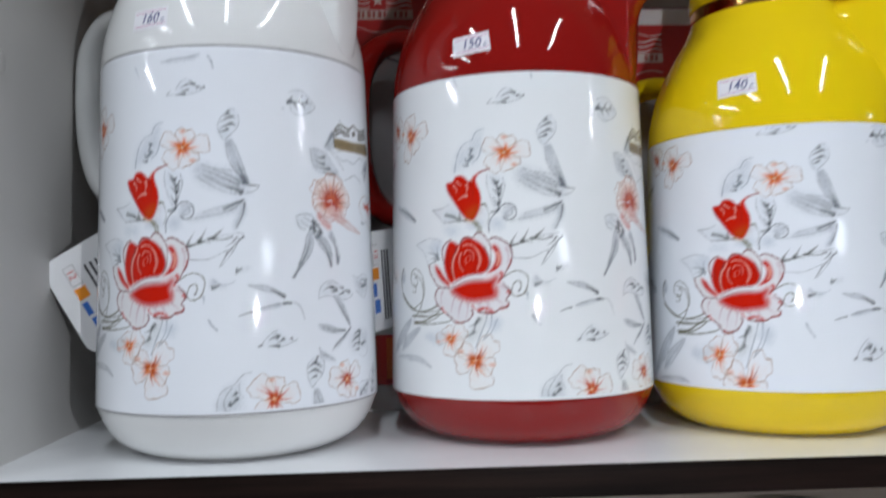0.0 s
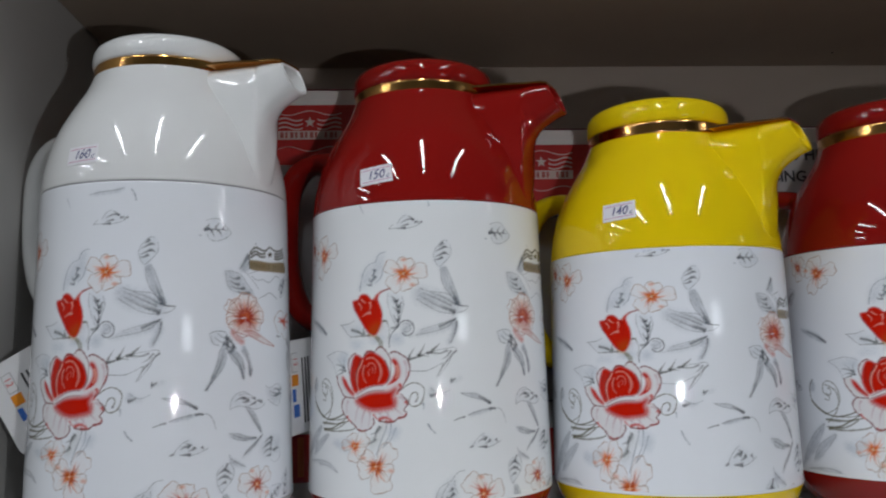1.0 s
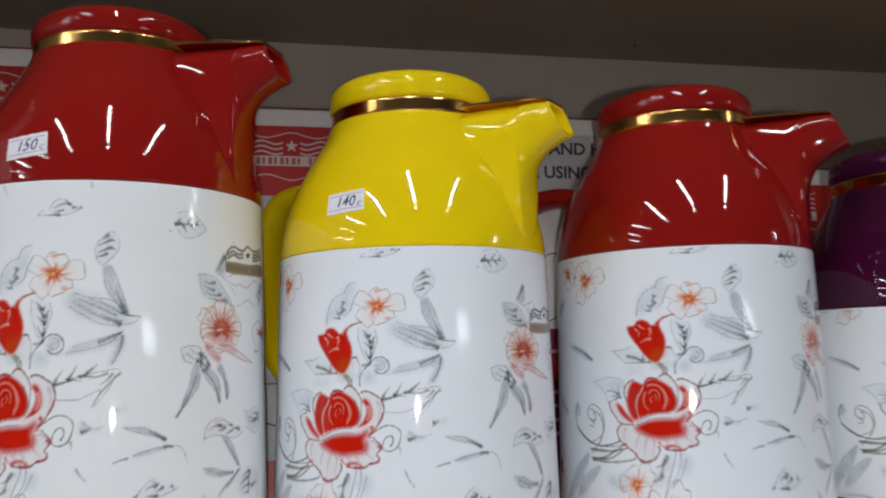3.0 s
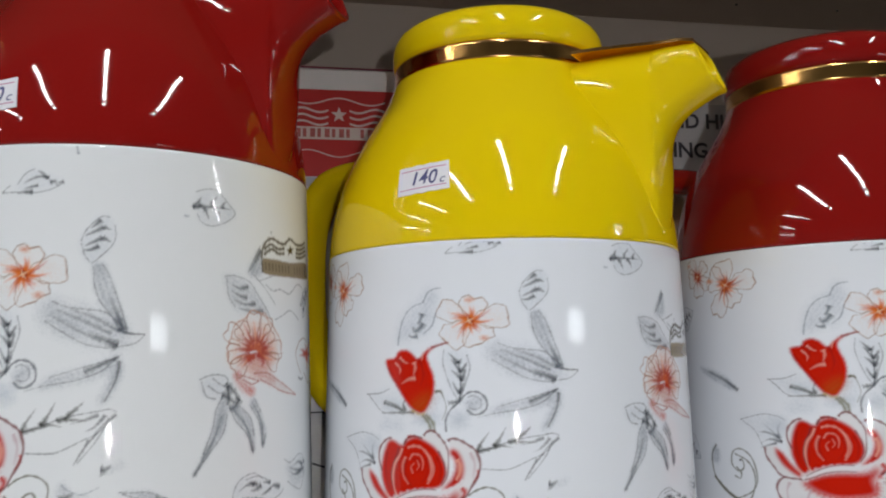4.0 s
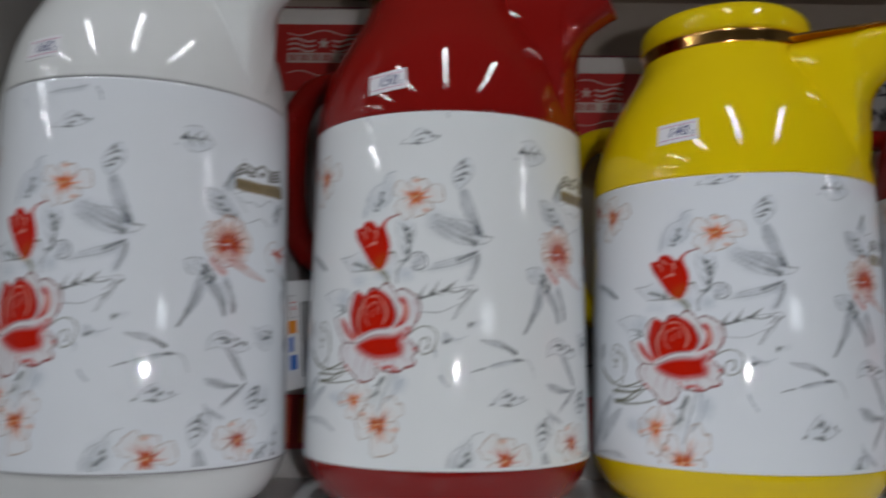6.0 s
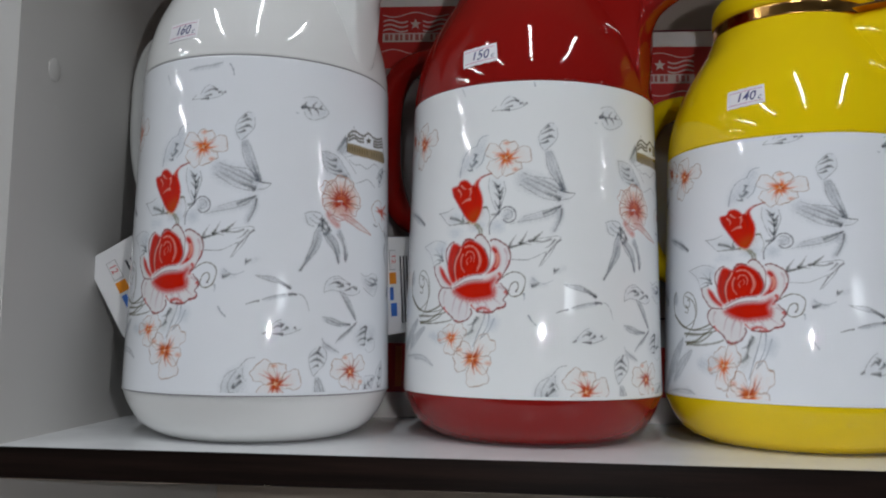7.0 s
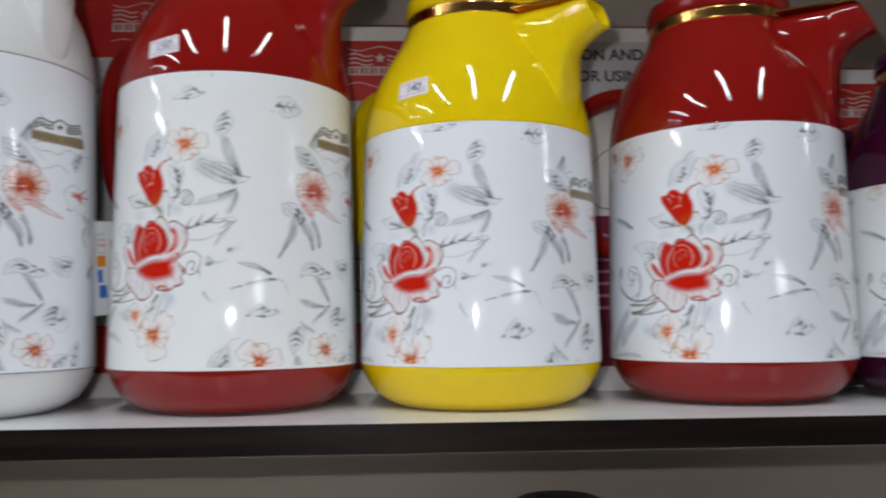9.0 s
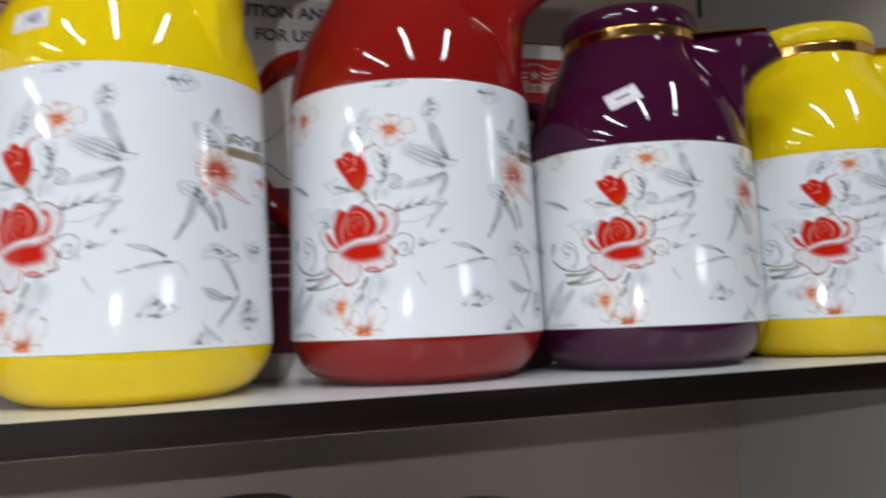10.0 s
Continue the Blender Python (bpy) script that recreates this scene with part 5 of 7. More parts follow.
    stroke([(79.5, 82.6), (85.0, 79.7), (90.9, 78.6), (95.0, 84.5)], 0.42, 0.38, DARK, 0.30, 0.27)
    stroke([(94.5, 85.2), (87.9, 85.4), (81.1, 87.1)], 1.39, 0.40, DARK, 0.70, 0.24)
    stroke([(93.1, 86.8), (88.5, 88.3), (85.0, 87.7)], 1.39, 0.40, DARK, 0.70, 0.24)
    stroke([(90.9, 84.7), (86.0, 84.2), (82.3, 85.1)], 1.39, 0.40, DARK, 0.70, 0.24)
    stroke([(95.0, 87.0), (93.1, 89.7)], 1.39, 0.40, DARK, 0.70, 0.24)
    fill([(78.1, 88.2), (93.1, 89.7), (95.4, 83.6), (85.0, 80.3)], GREY, 0.18, 3.0)
    fill([(83.3, 62.6), (75.2, 59.3), (73.5, 52.8), (80.0, 50.6), (89.9, 53.2), (91.0, 58.8)], GREY, 0.18, 4.0)
    stroke([(82.3, 61.2), (78.6, 60.0), (76.0, 58.5)], 1.72, 0.40, DARK, 0.70, 0.24)
    stroke([(81.6, 58.5), (77.6, 57.1), (74.1, 55.3)], 1.72, 0.40, DARK, 0.70, 0.24)
    stroke([(82.7, 54.4), (78.7, 54.4), (75.0, 52.7)], 1.72, 0.40, DARK, 0.70, 0.24)
    stroke([(83.0, 61.4), (81.6, 56.0), (81.3, 50.9)], 1.72, 0.40, DARK, 0.70, 0.24)
    stroke([(83.7, 53.3), (88.0, 54.4), (91.4, 53.7)], 1.72, 0.40, DARK, 0.70, 0.24)
    stroke([(81.7, 51.1), (79.3, 51.1), (76.8, 50.9)], 1.72, 0.40, DARK, 0.70, 0.24)
    stroke([(91.4, 53.2), (91.0, 48.8), (85.5, 46.7), (81.3, 48.7)], 0.42, 0.34, DARK, 0.27, 0.22)
    fill([(43.9, 46.2), (45.1, 38.0), (46.2, 34.9), (49.3, 37.9), (53.1, 41.9), (53.6, 47.1), (51.3, 50.3), (47.5, 49.2)], PALE, 0.18, 2.0)
    stroke([(47.8, 49.5), (44.3, 46.2), (44.0, 41.1), (46.2, 34.9)], 0.42, 0.42, DARK, 0.32, 0.32)
    stroke([(51.3, 50.5), (53.8, 46.6), (53.0, 41.7), (49.3, 37.7), (46.4, 34.7)], 0.42, 0.42, DARK, 0.32, 0.32)
    stroke([(48.9, 47.2), (46.5, 46.2), (44.3, 44.3)], 1.48, 0.40, DARK, 0.70, 0.24)
    stroke([(49.0, 43.7), (46.5, 43.1), (44.2, 41.9)], 1.48, 0.40, DARK, 0.70, 0.24)
    stroke([(49.3, 40.4), (47.3, 40.0), (45.3, 38.6)], 1.48, 0.40, DARK, 0.70, 0.24)
    stroke([(48.9, 47.0), (51.2, 45.1), (53.0, 44.0)], 1.48, 0.40, DARK, 0.70, 0.24)
    stroke([(49.2, 43.6), (51.2, 42.0), (52.6, 41.1)], 1.48, 0.40, DARK, 0.70, 0.24)
    stroke([(50.2, 50.3), (48.9, 47.7), (48.5, 46.1)], 1.48, 0.40, DARK, 0.70, 0.24)
    fill([(51.2, 54.4), (52.6, 52.1), (57.0, 50.0), (61.3, 47.0), (55.9, 48.1), (52.2, 50.3)], GREY, 0.38, 1.5)
    stroke([(51.0, 54.6), (52.6, 51.8), (61.6, 46.8)], 0.42, 0.42, DARK, 0.32, 0.32)
    fill([(47.5, 33.8), (47.4, 25.4), (52.8, 25.0), (51.4, 30.4), (49.2, 33.8)], GREY, 0.35, 1.6)
    stroke([(47.5, 34.2), (47.5, 29.7), (47.4, 25.4)], 0.42, 0.51, DARK, 0.27, 0.32)
    stroke([(49.0, 34.0), (51.4, 30.4), (52.8, 25.0)], 0.42, 0.51, DARK, 0.27, 0.32)
    stroke([(48.3, 32.8), (49.9, 28.6), (50.4, 25.3)], 0.42, 0.51, DARK, 0.27, 0.32)


def drawn_loose():
    """Loose leaves on the open ground."""
    fill([(-19.4, 180.3), (-18.4, 183.7), (-15.5, 186.9), (-13.5, 187.7), (-9.5, 185.3), (-4.4, 183.5), (-7.6, 181.2), (-13.3, 179.9)], PALE, 0.17, 2.5)
    stroke([(-24.3, 180.0), (-19.4, 180.1), (-13.1, 179.9), (-7.6, 181.2), (-4.1, 183.4)], 0.42, 0.38, DARK, 0.32, 0.30)
    stroke([(-19.3, 182.6), (-16.7, 186.1), (-13.5, 187.7)], 0.42, 0.38, DARK, 0.32, 0.30)
    stroke([(-24.3, 180.0), (-22.8, 181.6), (-21.5, 182.4)], 0.42, 0.38, DARK, 0.32, 0.30)
    stroke([(-8.9, 184.7), (-12.7, 185.0), (-17.1, 183.1)], 1.23, 0.40, DARK, 0.70, 0.24)
    stroke([(-9.4, 184.2), (-11.1, 186.0), (-12.8, 187.0)], 1.23, 0.40, DARK, 0.70, 0.24)
    stroke([(-14.0, 180.2), (-16.4, 180.1), (-19.2, 179.8)], 1.23, 0.40, DARK, 0.70, 0.24)
    stroke([(-8.8, 183.1), (-7.2, 183.5), (-6.3, 182.0)], 1.23, 0.40, DARK, 0.70, 0.24)
    stroke([(-12.3, 182.2), (-14.6, 181.8), (-17.0, 181.2)], 1.23, 0.40, DARK, 0.70, 0.24)
    stroke([(-4.4, 183.5), (-6.3, 182.9)], 1.23, 0.40, DARK, 0.70, 0.24)
    fill([(36.6, 177.4), (38.9, 181.7), (43.3, 183.9), (47.9, 181.8), (52.4, 176.5), (49.2, 173.2), (43.5, 171.4), (39.7, 172.5)], PALE, 0.18, 2.0)
    stroke([(37.3, 182.4), (41.1, 183.8), (45.5, 183.8), (48.1, 181.5)], 0.42, 0.38, DARK, 0.32, 0.30)
    stroke([(48.1, 181.5), (50.5, 179.2), (52.7, 176.5), (49.4, 173.4), (43.8, 171.4), (39.8, 172.3), (38.0, 175.1)], 0.42, 0.38, DARK, 0.32, 0.30)
    stroke([(36.4, 177.3), (42.3, 177.8), (50.9, 177.8)], 1.39, 0.40, DARK, 0.70, 0.24)
    stroke([(39.4, 177.5), (38.7, 179.4), (39.6, 181.0)], 1.39, 0.40, DARK, 0.70, 0.24)
    stroke([(43.4, 177.8), (43.4, 179.5), (45.6, 181.8)], 1.39, 0.40, DARK, 0.70, 0.24)
    stroke([(40.3, 177.4), (41.5, 175.6), (42.4, 173.5)], 1.39, 0.40, DARK, 0.70, 0.24)
    stroke([(44.5, 177.7), (45.9, 176.2), (46.6, 174.3)], 1.39, 0.40, DARK, 0.70, 0.24)
    stroke([(47.5, 177.7), (47.9, 179.3), (49.1, 180.3)], 1.39, 0.40, DARK, 0.70, 0.24)
    stroke([(36.5, 176.9), (37.9, 178.8), (39.0, 179.6)], 1.39, 0.40, DARK, 0.70, 0.24)
    stroke([(33.5, 174.2), (34.6, 173.9), (35.4, 174.2)], 0.8, 0.5, GREY, 0.4, 0.3)
    fill([(-28.5, 196.3), (-20.5, 198.1), (-13.2, 198.4), (-6.8, 199.8), (-9.6, 197.7), (-16.7, 196.9), (-23.0, 196.4)], GREY, 0.34, 1.8)
    stroke([(-27.9, 196.4), (-20.5, 197.7), (-13.1, 198.2), (-6.7, 199.7)], 0.42, 0.42, GREYDARK, 0.27, 0.27)
    stroke([(-3.1, 199.1), (-1.2, 196.1), (-0.2, 192.4)], 0.7, 0.5, GREY, 0.5, 0.5)
    fill([(19.4, 56.4), (22.2, 59.2), (26.4, 62.9), (29.2, 63.8), (34.4, 60.3), (39.3, 59.3), (35.9, 57.7), (30.5, 56.2), (24.7, 56.6)], PALE, 0.17, 2.5)
    stroke([(21.3, 57.2), (22.8, 59.6), (26.4, 62.9), (28.9, 64.0)], 0.42, 0.38, DARK, 0.32, 0.30)
    stroke([(24.5, 56.6), (30.5, 56.1), (36.4, 57.9), (39.5, 59.5)], 0.42, 0.38, DARK, 0.32, 0.30)
    stroke([(29.4, 60.3), (27.1, 60.7), (24.6, 59.2)], 1.31, 0.40, DARK, 0.70, 0.24)
    stroke([(30.2, 60.9), (28.6, 62.0), (27.0, 62.5)], 1.31, 0.40, DARK, 0.70, 0.24)
    stroke([(30.1, 56.4), (27.6, 56.6), (24.5, 56.6)], 1.31, 0.40, DARK, 0.70, 0.24)
    stroke([(35.6, 60.3), (36.4, 59.3), (37.2, 58.5)], 1.31, 0.40, DARK, 0.70, 0.24)
    stroke([(21.7, 57.4), (20.4, 56.8), (19.3, 56.4)], 1.31, 0.40, DARK, 0.70, 0.24)
    stroke([(32.4, 60.3), (30.9, 59.0), (28.5, 58.2)], 1.31, 0.40, DARK, 0.70, 0.24)
    stroke([(10.9, 71.5), (14.5, 72.8), (17.6, 73.4)], 0.41, 0.90, GREYDARK, 0.47, 0.56)
    fill([(18.9, 74.0), (24.1, 75.9), (30.0, 77.1), (36.2, 77.2), (30.5, 75.7), (24.2, 74.3)], GREY, 0.42, 1.3)
    stroke([(18.9, 74.0), (24.1, 75.9), (30.0, 77.1), (36.2, 77.2)], 0.42, 0.38, DARK, 0.32, 0.30)
    stroke([(32.2, 77.0), (34.5, 77.3), (36.8, 76.9)], 1.23, 1.00, DARK, 0.62, 0.64)
    stroke([(37.2, 77.5), (39.7, 76.5), (41.8, 73.8), (43.4, 68.7)], 0.51, 0.42, GREYDARK, 0.32, 0.27)
    fill([(15.0, 86.8), (18.9, 86.1), (23.3, 86.0), (28.8, 83.4), (33.4, 80.3), (27.9, 82.4), (21.9, 84.1)], GREY, 0.34, 1.5)
    stroke([(15.0, 86.6), (18.9, 86.1), (23.4, 86.0), (28.8, 83.6), (33.5, 80.0)], 0.42, 0.38, DARK, 0.32, 0.30)
    stroke([(16.0, 86.0), (21.9, 83.9), (27.9, 82.4), (33.5, 80.0)], 0.42, 0.38, DARK, 0.32, 0.30)
    stroke([(25.8, 84.4), (29.4, 82.4), (33.4, 80.0)], 0.82, 1.60, DARK, 0.23, 0.72)
    stroke([(-3.4, 70.4), (-1.6, 67.4), (1.1, 64.7)], 0.6, 0.5, GREY, 0.6, 0.4)
    fill([(0.1, 26.3), (0.8, 32.2), (3.1, 36.2), (8.9, 39.3), (11.7, 41.8), (10.9, 36.3), (12.0, 31.8), (10.3, 26.3)], (0.42, 0.46, 0.50), 0.28, 3.0)
    stroke([(0.1, 26.3), (0.8, 32.2), (3.1, 36.2), (8.4, 39.1)], 0.42, 0.38, DARK, 0.27, 0.24)
    stroke([(8.4, 38.9), (11.2, 42.3), (13.0, 43.8), (16.6, 44.5)], 0.42, 0.38, DARK, 0.27, 0.24)
    stroke([(4.5, 26.3), (3.4, 30.3), (5.2, 34.8), (7.5, 37.8)], 0.42, 0.38, DARK, 0.27, 0.24)
    stroke([(10.6, 39.3), (10.7, 35.3), (12.4, 32.3)], 0.42, 0.38, DARK, 0.27, 0.24)
    stroke([(9.8, 35.5), (8.6, 34.3), (7.2, 33.1)], 1.56, 0.40, DARK, 0.70, 0.24)
    stroke([(10.3, 32.7), (8.2, 30.7), (6.2, 28.5)], 1.56, 0.40, DARK, 0.70, 0.24)
    stroke([(6.9, 25.7), (5.1, 25.9), (3.5, 26.7)], 1.56, 0.40, DARK, 0.70, 0.24)
    stroke([(6.2, 28.5), (6.3, 30.3), (6.6, 31.5)], 1.56, 0.40, DARK, 0.70, 0.24)


def drawn_left():
    """Curls, stems and grass at the near turn of the sleeve."""
    stroke([(-85.4, 95.8), (-88.2, 91.0), (-87.1, 82.7), (-82.0, 76.8), (-75.3, 72.8)], 0.8, 0.6, OLIVE, 0.7, 0.8)
    stroke([(-75.3, 72.8), (-67.2, 77.4), (-64.9, 83.5), (-66.9, 91.5), (-71.9, 95.1), (-76.1, 93.5), (-76.8, 88.3), (-73.6, 85.4), (-70.9, 87.0), (-71.4, 90.3), (-73.0, 90.1)], 0.5, 0.5, OLIVE, 0.7, 0.75)
    stroke([(-72.7, 90.7), (-72.5, 90.1), (-73.0, 89.8)], 0.74, 0.70, DARK, 0.62, 0.64)
    fill([(-86.1, 95.6), (-83.3, 92.0), (-85.1, 87.4), (-88.9, 89.8)], GREY, 0.34, 1.5)
    stroke([(-87.1, 81.5), (-77.8, 74.8), (-68.7, 71.8), (-59.6, 73.4), (-51.6, 77.3)], 1.0, 0.8, OLIVE, 1.0, 0.85)
    stroke([(-75.7, 69.7), (-61.3, 69.5), (-51.9, 71.3), (-46.1, 73.0)], 1.0, 0.5, OLIVE, 1.0, 0.7)
    stroke([(-68.7, 71.6), (-58.0, 72.1), (-50.5, 74.6)], 0.6, 0.4, OLIVE, 0.8, 0.6)
    fill([(-95.5, 131.0), (-81.1, 128.0), (-72.2, 120.9), (-79.8, 122.7), (-90.2, 127.4)], GREY, 0.42, 1.8)
    stroke([(-88.6, 129.1), (-78.7, 125.1), (-72.2, 120.9)], 0.82, 1.40, DARK, 0.31, 0.64)
    fill([(-99.9, 47.0), (-93.9, 55.6), (-85.8, 62.9), (-76.7, 67.9), (-80.8, 60.7), (-88.5, 53.5)], GREY, 0.35, 2.0)
    stroke([(-99.9, 47.0), (-93.9, 55.6), (-85.8, 62.9), (-76.7, 67.9)], 0.42, 0.42, GREYDARK, 0.27, 0.32)
    stroke([(-76.7, 67.9), (-80.8, 60.7), (-88.5, 53.5)], 0.42, 0.42, GREYDARK, 0.24, 0.22)
    fill([(-87.6, 50.0), (-81.9, 57.8), (-68.6, 63.3), (-74.6, 57.4), (-80.6, 52.6)], GREY, 0.35, 2.0)
    stroke([(-87.6, 50.0), (-81.9, 57.8), (-68.6, 63.3), (-74.6, 57.4)], 0.42, 0.42, GREYDARK, 0.27, 0.32)
    stroke([(-74.6, 57.4), (-80.6, 52.6)], 0.42, 0.42, GREYDARK, 0.24, 0.22)
    fill([(-93.5, 46.4), (-74.9, 47.9), (-66.5, 46.4), (-59.8, 42.3), (-68.4, 45.1), (-79.9, 45.8)], GREY, 0.35, 2.0)
    stroke([(-93.5, 46.4), (-74.9, 47.9), (-66.5, 46.4), (-59.8, 42.3)], 0.42, 0.42, GREYDARK, 0.27, 0.32)
    stroke([(-59.8, 42.3), (-68.4, 45.1), (-79.9, 45.8)], 0.42, 0.42, GREYDARK, 0.24, 0.22)
    fill([(-64.7, 58.3), (-59.6, 60.2), (-54.1, 58.1), (-51.9, 54.9), (-57.9, 55.8)], (0.35, 0.42, 0.50), 0.4, 3.0)
    fill([(-51.2, 116.0), (-46.3, 116.8), (-41.0, 115.3), (-43.6, 112.7), (-49.1, 113.1)], (0.45, 0.52, 0.60), 0.35, 4.0)


def drawn_emblem():
    """Gilt emblem: banner, waves and star; its lettering is a row of small bars."""
    fill([(65.8, 162.2), (72.9, 162.2), (84.7, 162.1), (103.4, 163.5), (106.4, 157.9), (90.8, 156.6), (76.1, 156.3), (65.8, 156.9)], GILT, 0.95, 0.5)
    stroke([(67.3, 160.8), (67.6, 157.9)], 0.6, 0.7, (0.13, 0.095, 0.045), 0.85, 0.85)
    stroke([(69.3, 160.7), (69.6, 157.9)], 0.9, 0.7, (0.13, 0.095, 0.045), 0.85, 0.85)
    stroke([(71.3, 160.7), (71.6, 157.8)], 0.9, 0.7, (0.13, 0.095, 0.045), 0.85, 0.85)
    stroke([(73.3, 160.6), (73.7, 157.8)], 0.6, 0.7, (0.13, 0.095, 0.045), 0.85, 0.85)
    stroke([(75.4, 160.6), (75.8, 157.7)], 0.9, 0.7, (0.13, 0.095, 0.045), 0.85, 0.85)
    stroke([(77.7, 160.6), (78.0, 157.7)], 0.9, 0.7, (0.13, 0.095, 0.045), 0.85, 0.85)
    stroke([(79.9, 160.6), (80.3, 157.8)], 0.6, 0.7, (0.13, 0.095, 0.045), 0.85, 0.85)
    stroke([(82.4, 160.7), (82.7, 157.8)], 0.9, 0.7, (0.13, 0.095, 0.045), 0.85, 0.85)
    stroke([(87.5, 160.9), (88.0, 157.9)], 0.6, 0.7, (0.13, 0.095, 0.045), 0.85, 0.85)
    stroke([(90.4, 161.0), (90.8, 158.1)], 0.9, 0.7, (0.13, 0.095, 0.045), 0.85, 0.85)
    stroke([(93.5, 161.2), (93.9, 158.3)], 0.9, 0.7, (0.13, 0.095, 0.045), 0.85, 0.85)
    stroke([(96.8, 161.4), (97.3, 158.5)], 0.6, 0.7, (0.13, 0.095, 0.045), 0.85, 0.85)
    stroke([(100.5, 161.8), (101.1, 158.8)], 0.9, 0.7, (0.13, 0.095, 0.045), 0.85, 0.85)
    stroke([(65.2, 162.2), (66.0, 165.8), (68.4, 168.7), (71.6, 169.7), (75.6, 168.7), (79.6, 168.6), (83.9, 171.0), (89.5, 169.6), (96.0, 170.0), (102.1, 172.0)], 1.15, 1.0, GILTDARK, 1.0, 1.0)
    stroke([(66.7, 165.3), (70.4, 167.5), (75.0, 166.3), (79.6, 167.0)], 1.15, 1.0, GILTDARK, 1.0, 1.0)
    stroke([(66.3, 163.4), (71.0, 165.8), (75.0, 164.6), (79.6, 165.1)], 1.15, 1.0, GILTDARK, 1.0, 1.0)
    stroke([(89.5, 167.7), (95.0, 168.2), (102.1, 170.1)], 1.15, 1.0, GILTDARK, 1.0, 1.0)
    stroke([(89.1, 166.2), (94.5, 166.5), (103.1, 168.7)], 1.15, 1.0, GILTDARK, 1.0, 1.0)
    stroke([(89.1, 164.6), (95.0, 165.0), (103.7, 167.1)], 1.15, 1.0, GILTDARK, 1.0, 1.0)
    stroke([(102.1, 171.7), (104.0, 166.9), (106.8, 158.0)], 0.7, 0.7, GILTDARK, 0.8, 0.8)
    stroke([(65.2, 162.2), (65.8, 156.9)], 0.7, 0.7, GILTDARK, 0.8, 0.8)
    stroke([(71.0, 171.0), (70.4, 171.8), (71.3, 172.4)], 0.51, 0.42, GREYDARK, 0.32, 0.32)
    fill([(84.1, 168.8), (85.0, 167.6), (87.5, 168.0), (85.6, 166.6), (86.2, 165.3), (84.1, 165.7), (82.2, 164.5), (82.7, 166.1), (81.0, 166.7), (83.3, 167.3)], GILTDARK, 0.95, 0.3, True)


def draw_pattern():
    drawn_loose()
    stroke([(-44, 196), (-41, 190)], 0.5, 0.3, GREY, 0.5, 0.3)
    flower(-15.6, 153.9, 12.4, 80, colour=ORANGE)
    drawn_spray()
    drawn_greenery()
    drawn_left()
    # grey-green haze of wash round the stems
    for x, y, rx, ry in ((-32, 117, 7, 4), (-46, 122, 6, 4), (-20, 117, 6, 5), (-55, 106, 8, 6), (-22, 66, 6, 6), (-52, 60, 7, 4)):
        wash([(x + rx * (1 + 0.2 * math.sin(3 * j + x)) * math.cos(j * 0.52), y + ry * math.sin(j * 0.52)) for j in range(12)], (x, y), PALE, 0.45, PALE, 0.0, 5, 0.8)
    drawn_bud()
    drawn_rose()
    # small blossoms under the rose
    flower(-46.6, 57.9, 9.5, 40, colour=ORANGE, line=0.35)
    flower(-32.6, 47.0, 13.5, 58, colour=ORANGE)
    # foot of the sleeve
    flower(27.0, 31.0, 12.6, 75, colour=ORANGE)
    flower(69.5, 36.6, 11.8, 100, colour=ORANGE)
    leaf(80, 26, 92, 33, 6, 1.0, 3, fill=0.45)
    leaf(96, 24, 101, 42, 7, 1.0, 3, fill=0.4)
    drawn_foot()
    drawn_peony()
    leaf(104, 154, 96, 142, 6.5, 0.5, 3, fill=0.45)
    # coming round from the back
    flower(-76.5, 168.5, 13.5, 20, colour=ORANGE, line=0.85)
    flower(-95, 174, 10.0, 50, colour=(0.66, 0.12, 0.05), line=0.85)
    leaf(-110, 96, -97, 88, 7, 1, 3, fill=0.3)
    flower(-112, 60, 11, 10, colour=ORANGE)
    leaf(-112, 150, -100, 158, 8, 1, 4, fill=0.3)
    leaf(112, 80, 124, 88, 8, 1, 4, fill=0.3)


def laid_sheet():
    """The ink at the grain of the print, 0.4 mm, and a clean sheet for the next transfer."""
    done = SHEET.reshape(NH // 2, 2, NS // 2, 2, 4).mean((1, 3))
    SHEET[:] = 0
    return done


draw_pattern()
INK_SHEET = laid_sheet()
drawn_emblem()
INK_EMBLEM = laid_sheet()
R0 = 0.075
INK_S = S0 + (np.arange(NS // 2) + 0.5) * CELL * 2
INK_H = H0 + (np.arange(NH // 2) + 0.5) * CELL * 2


def sleeve_radius(z):
    return R0 * (1 - 0.29 * (z - 0.11))


LOW = 70.0  # under the rose


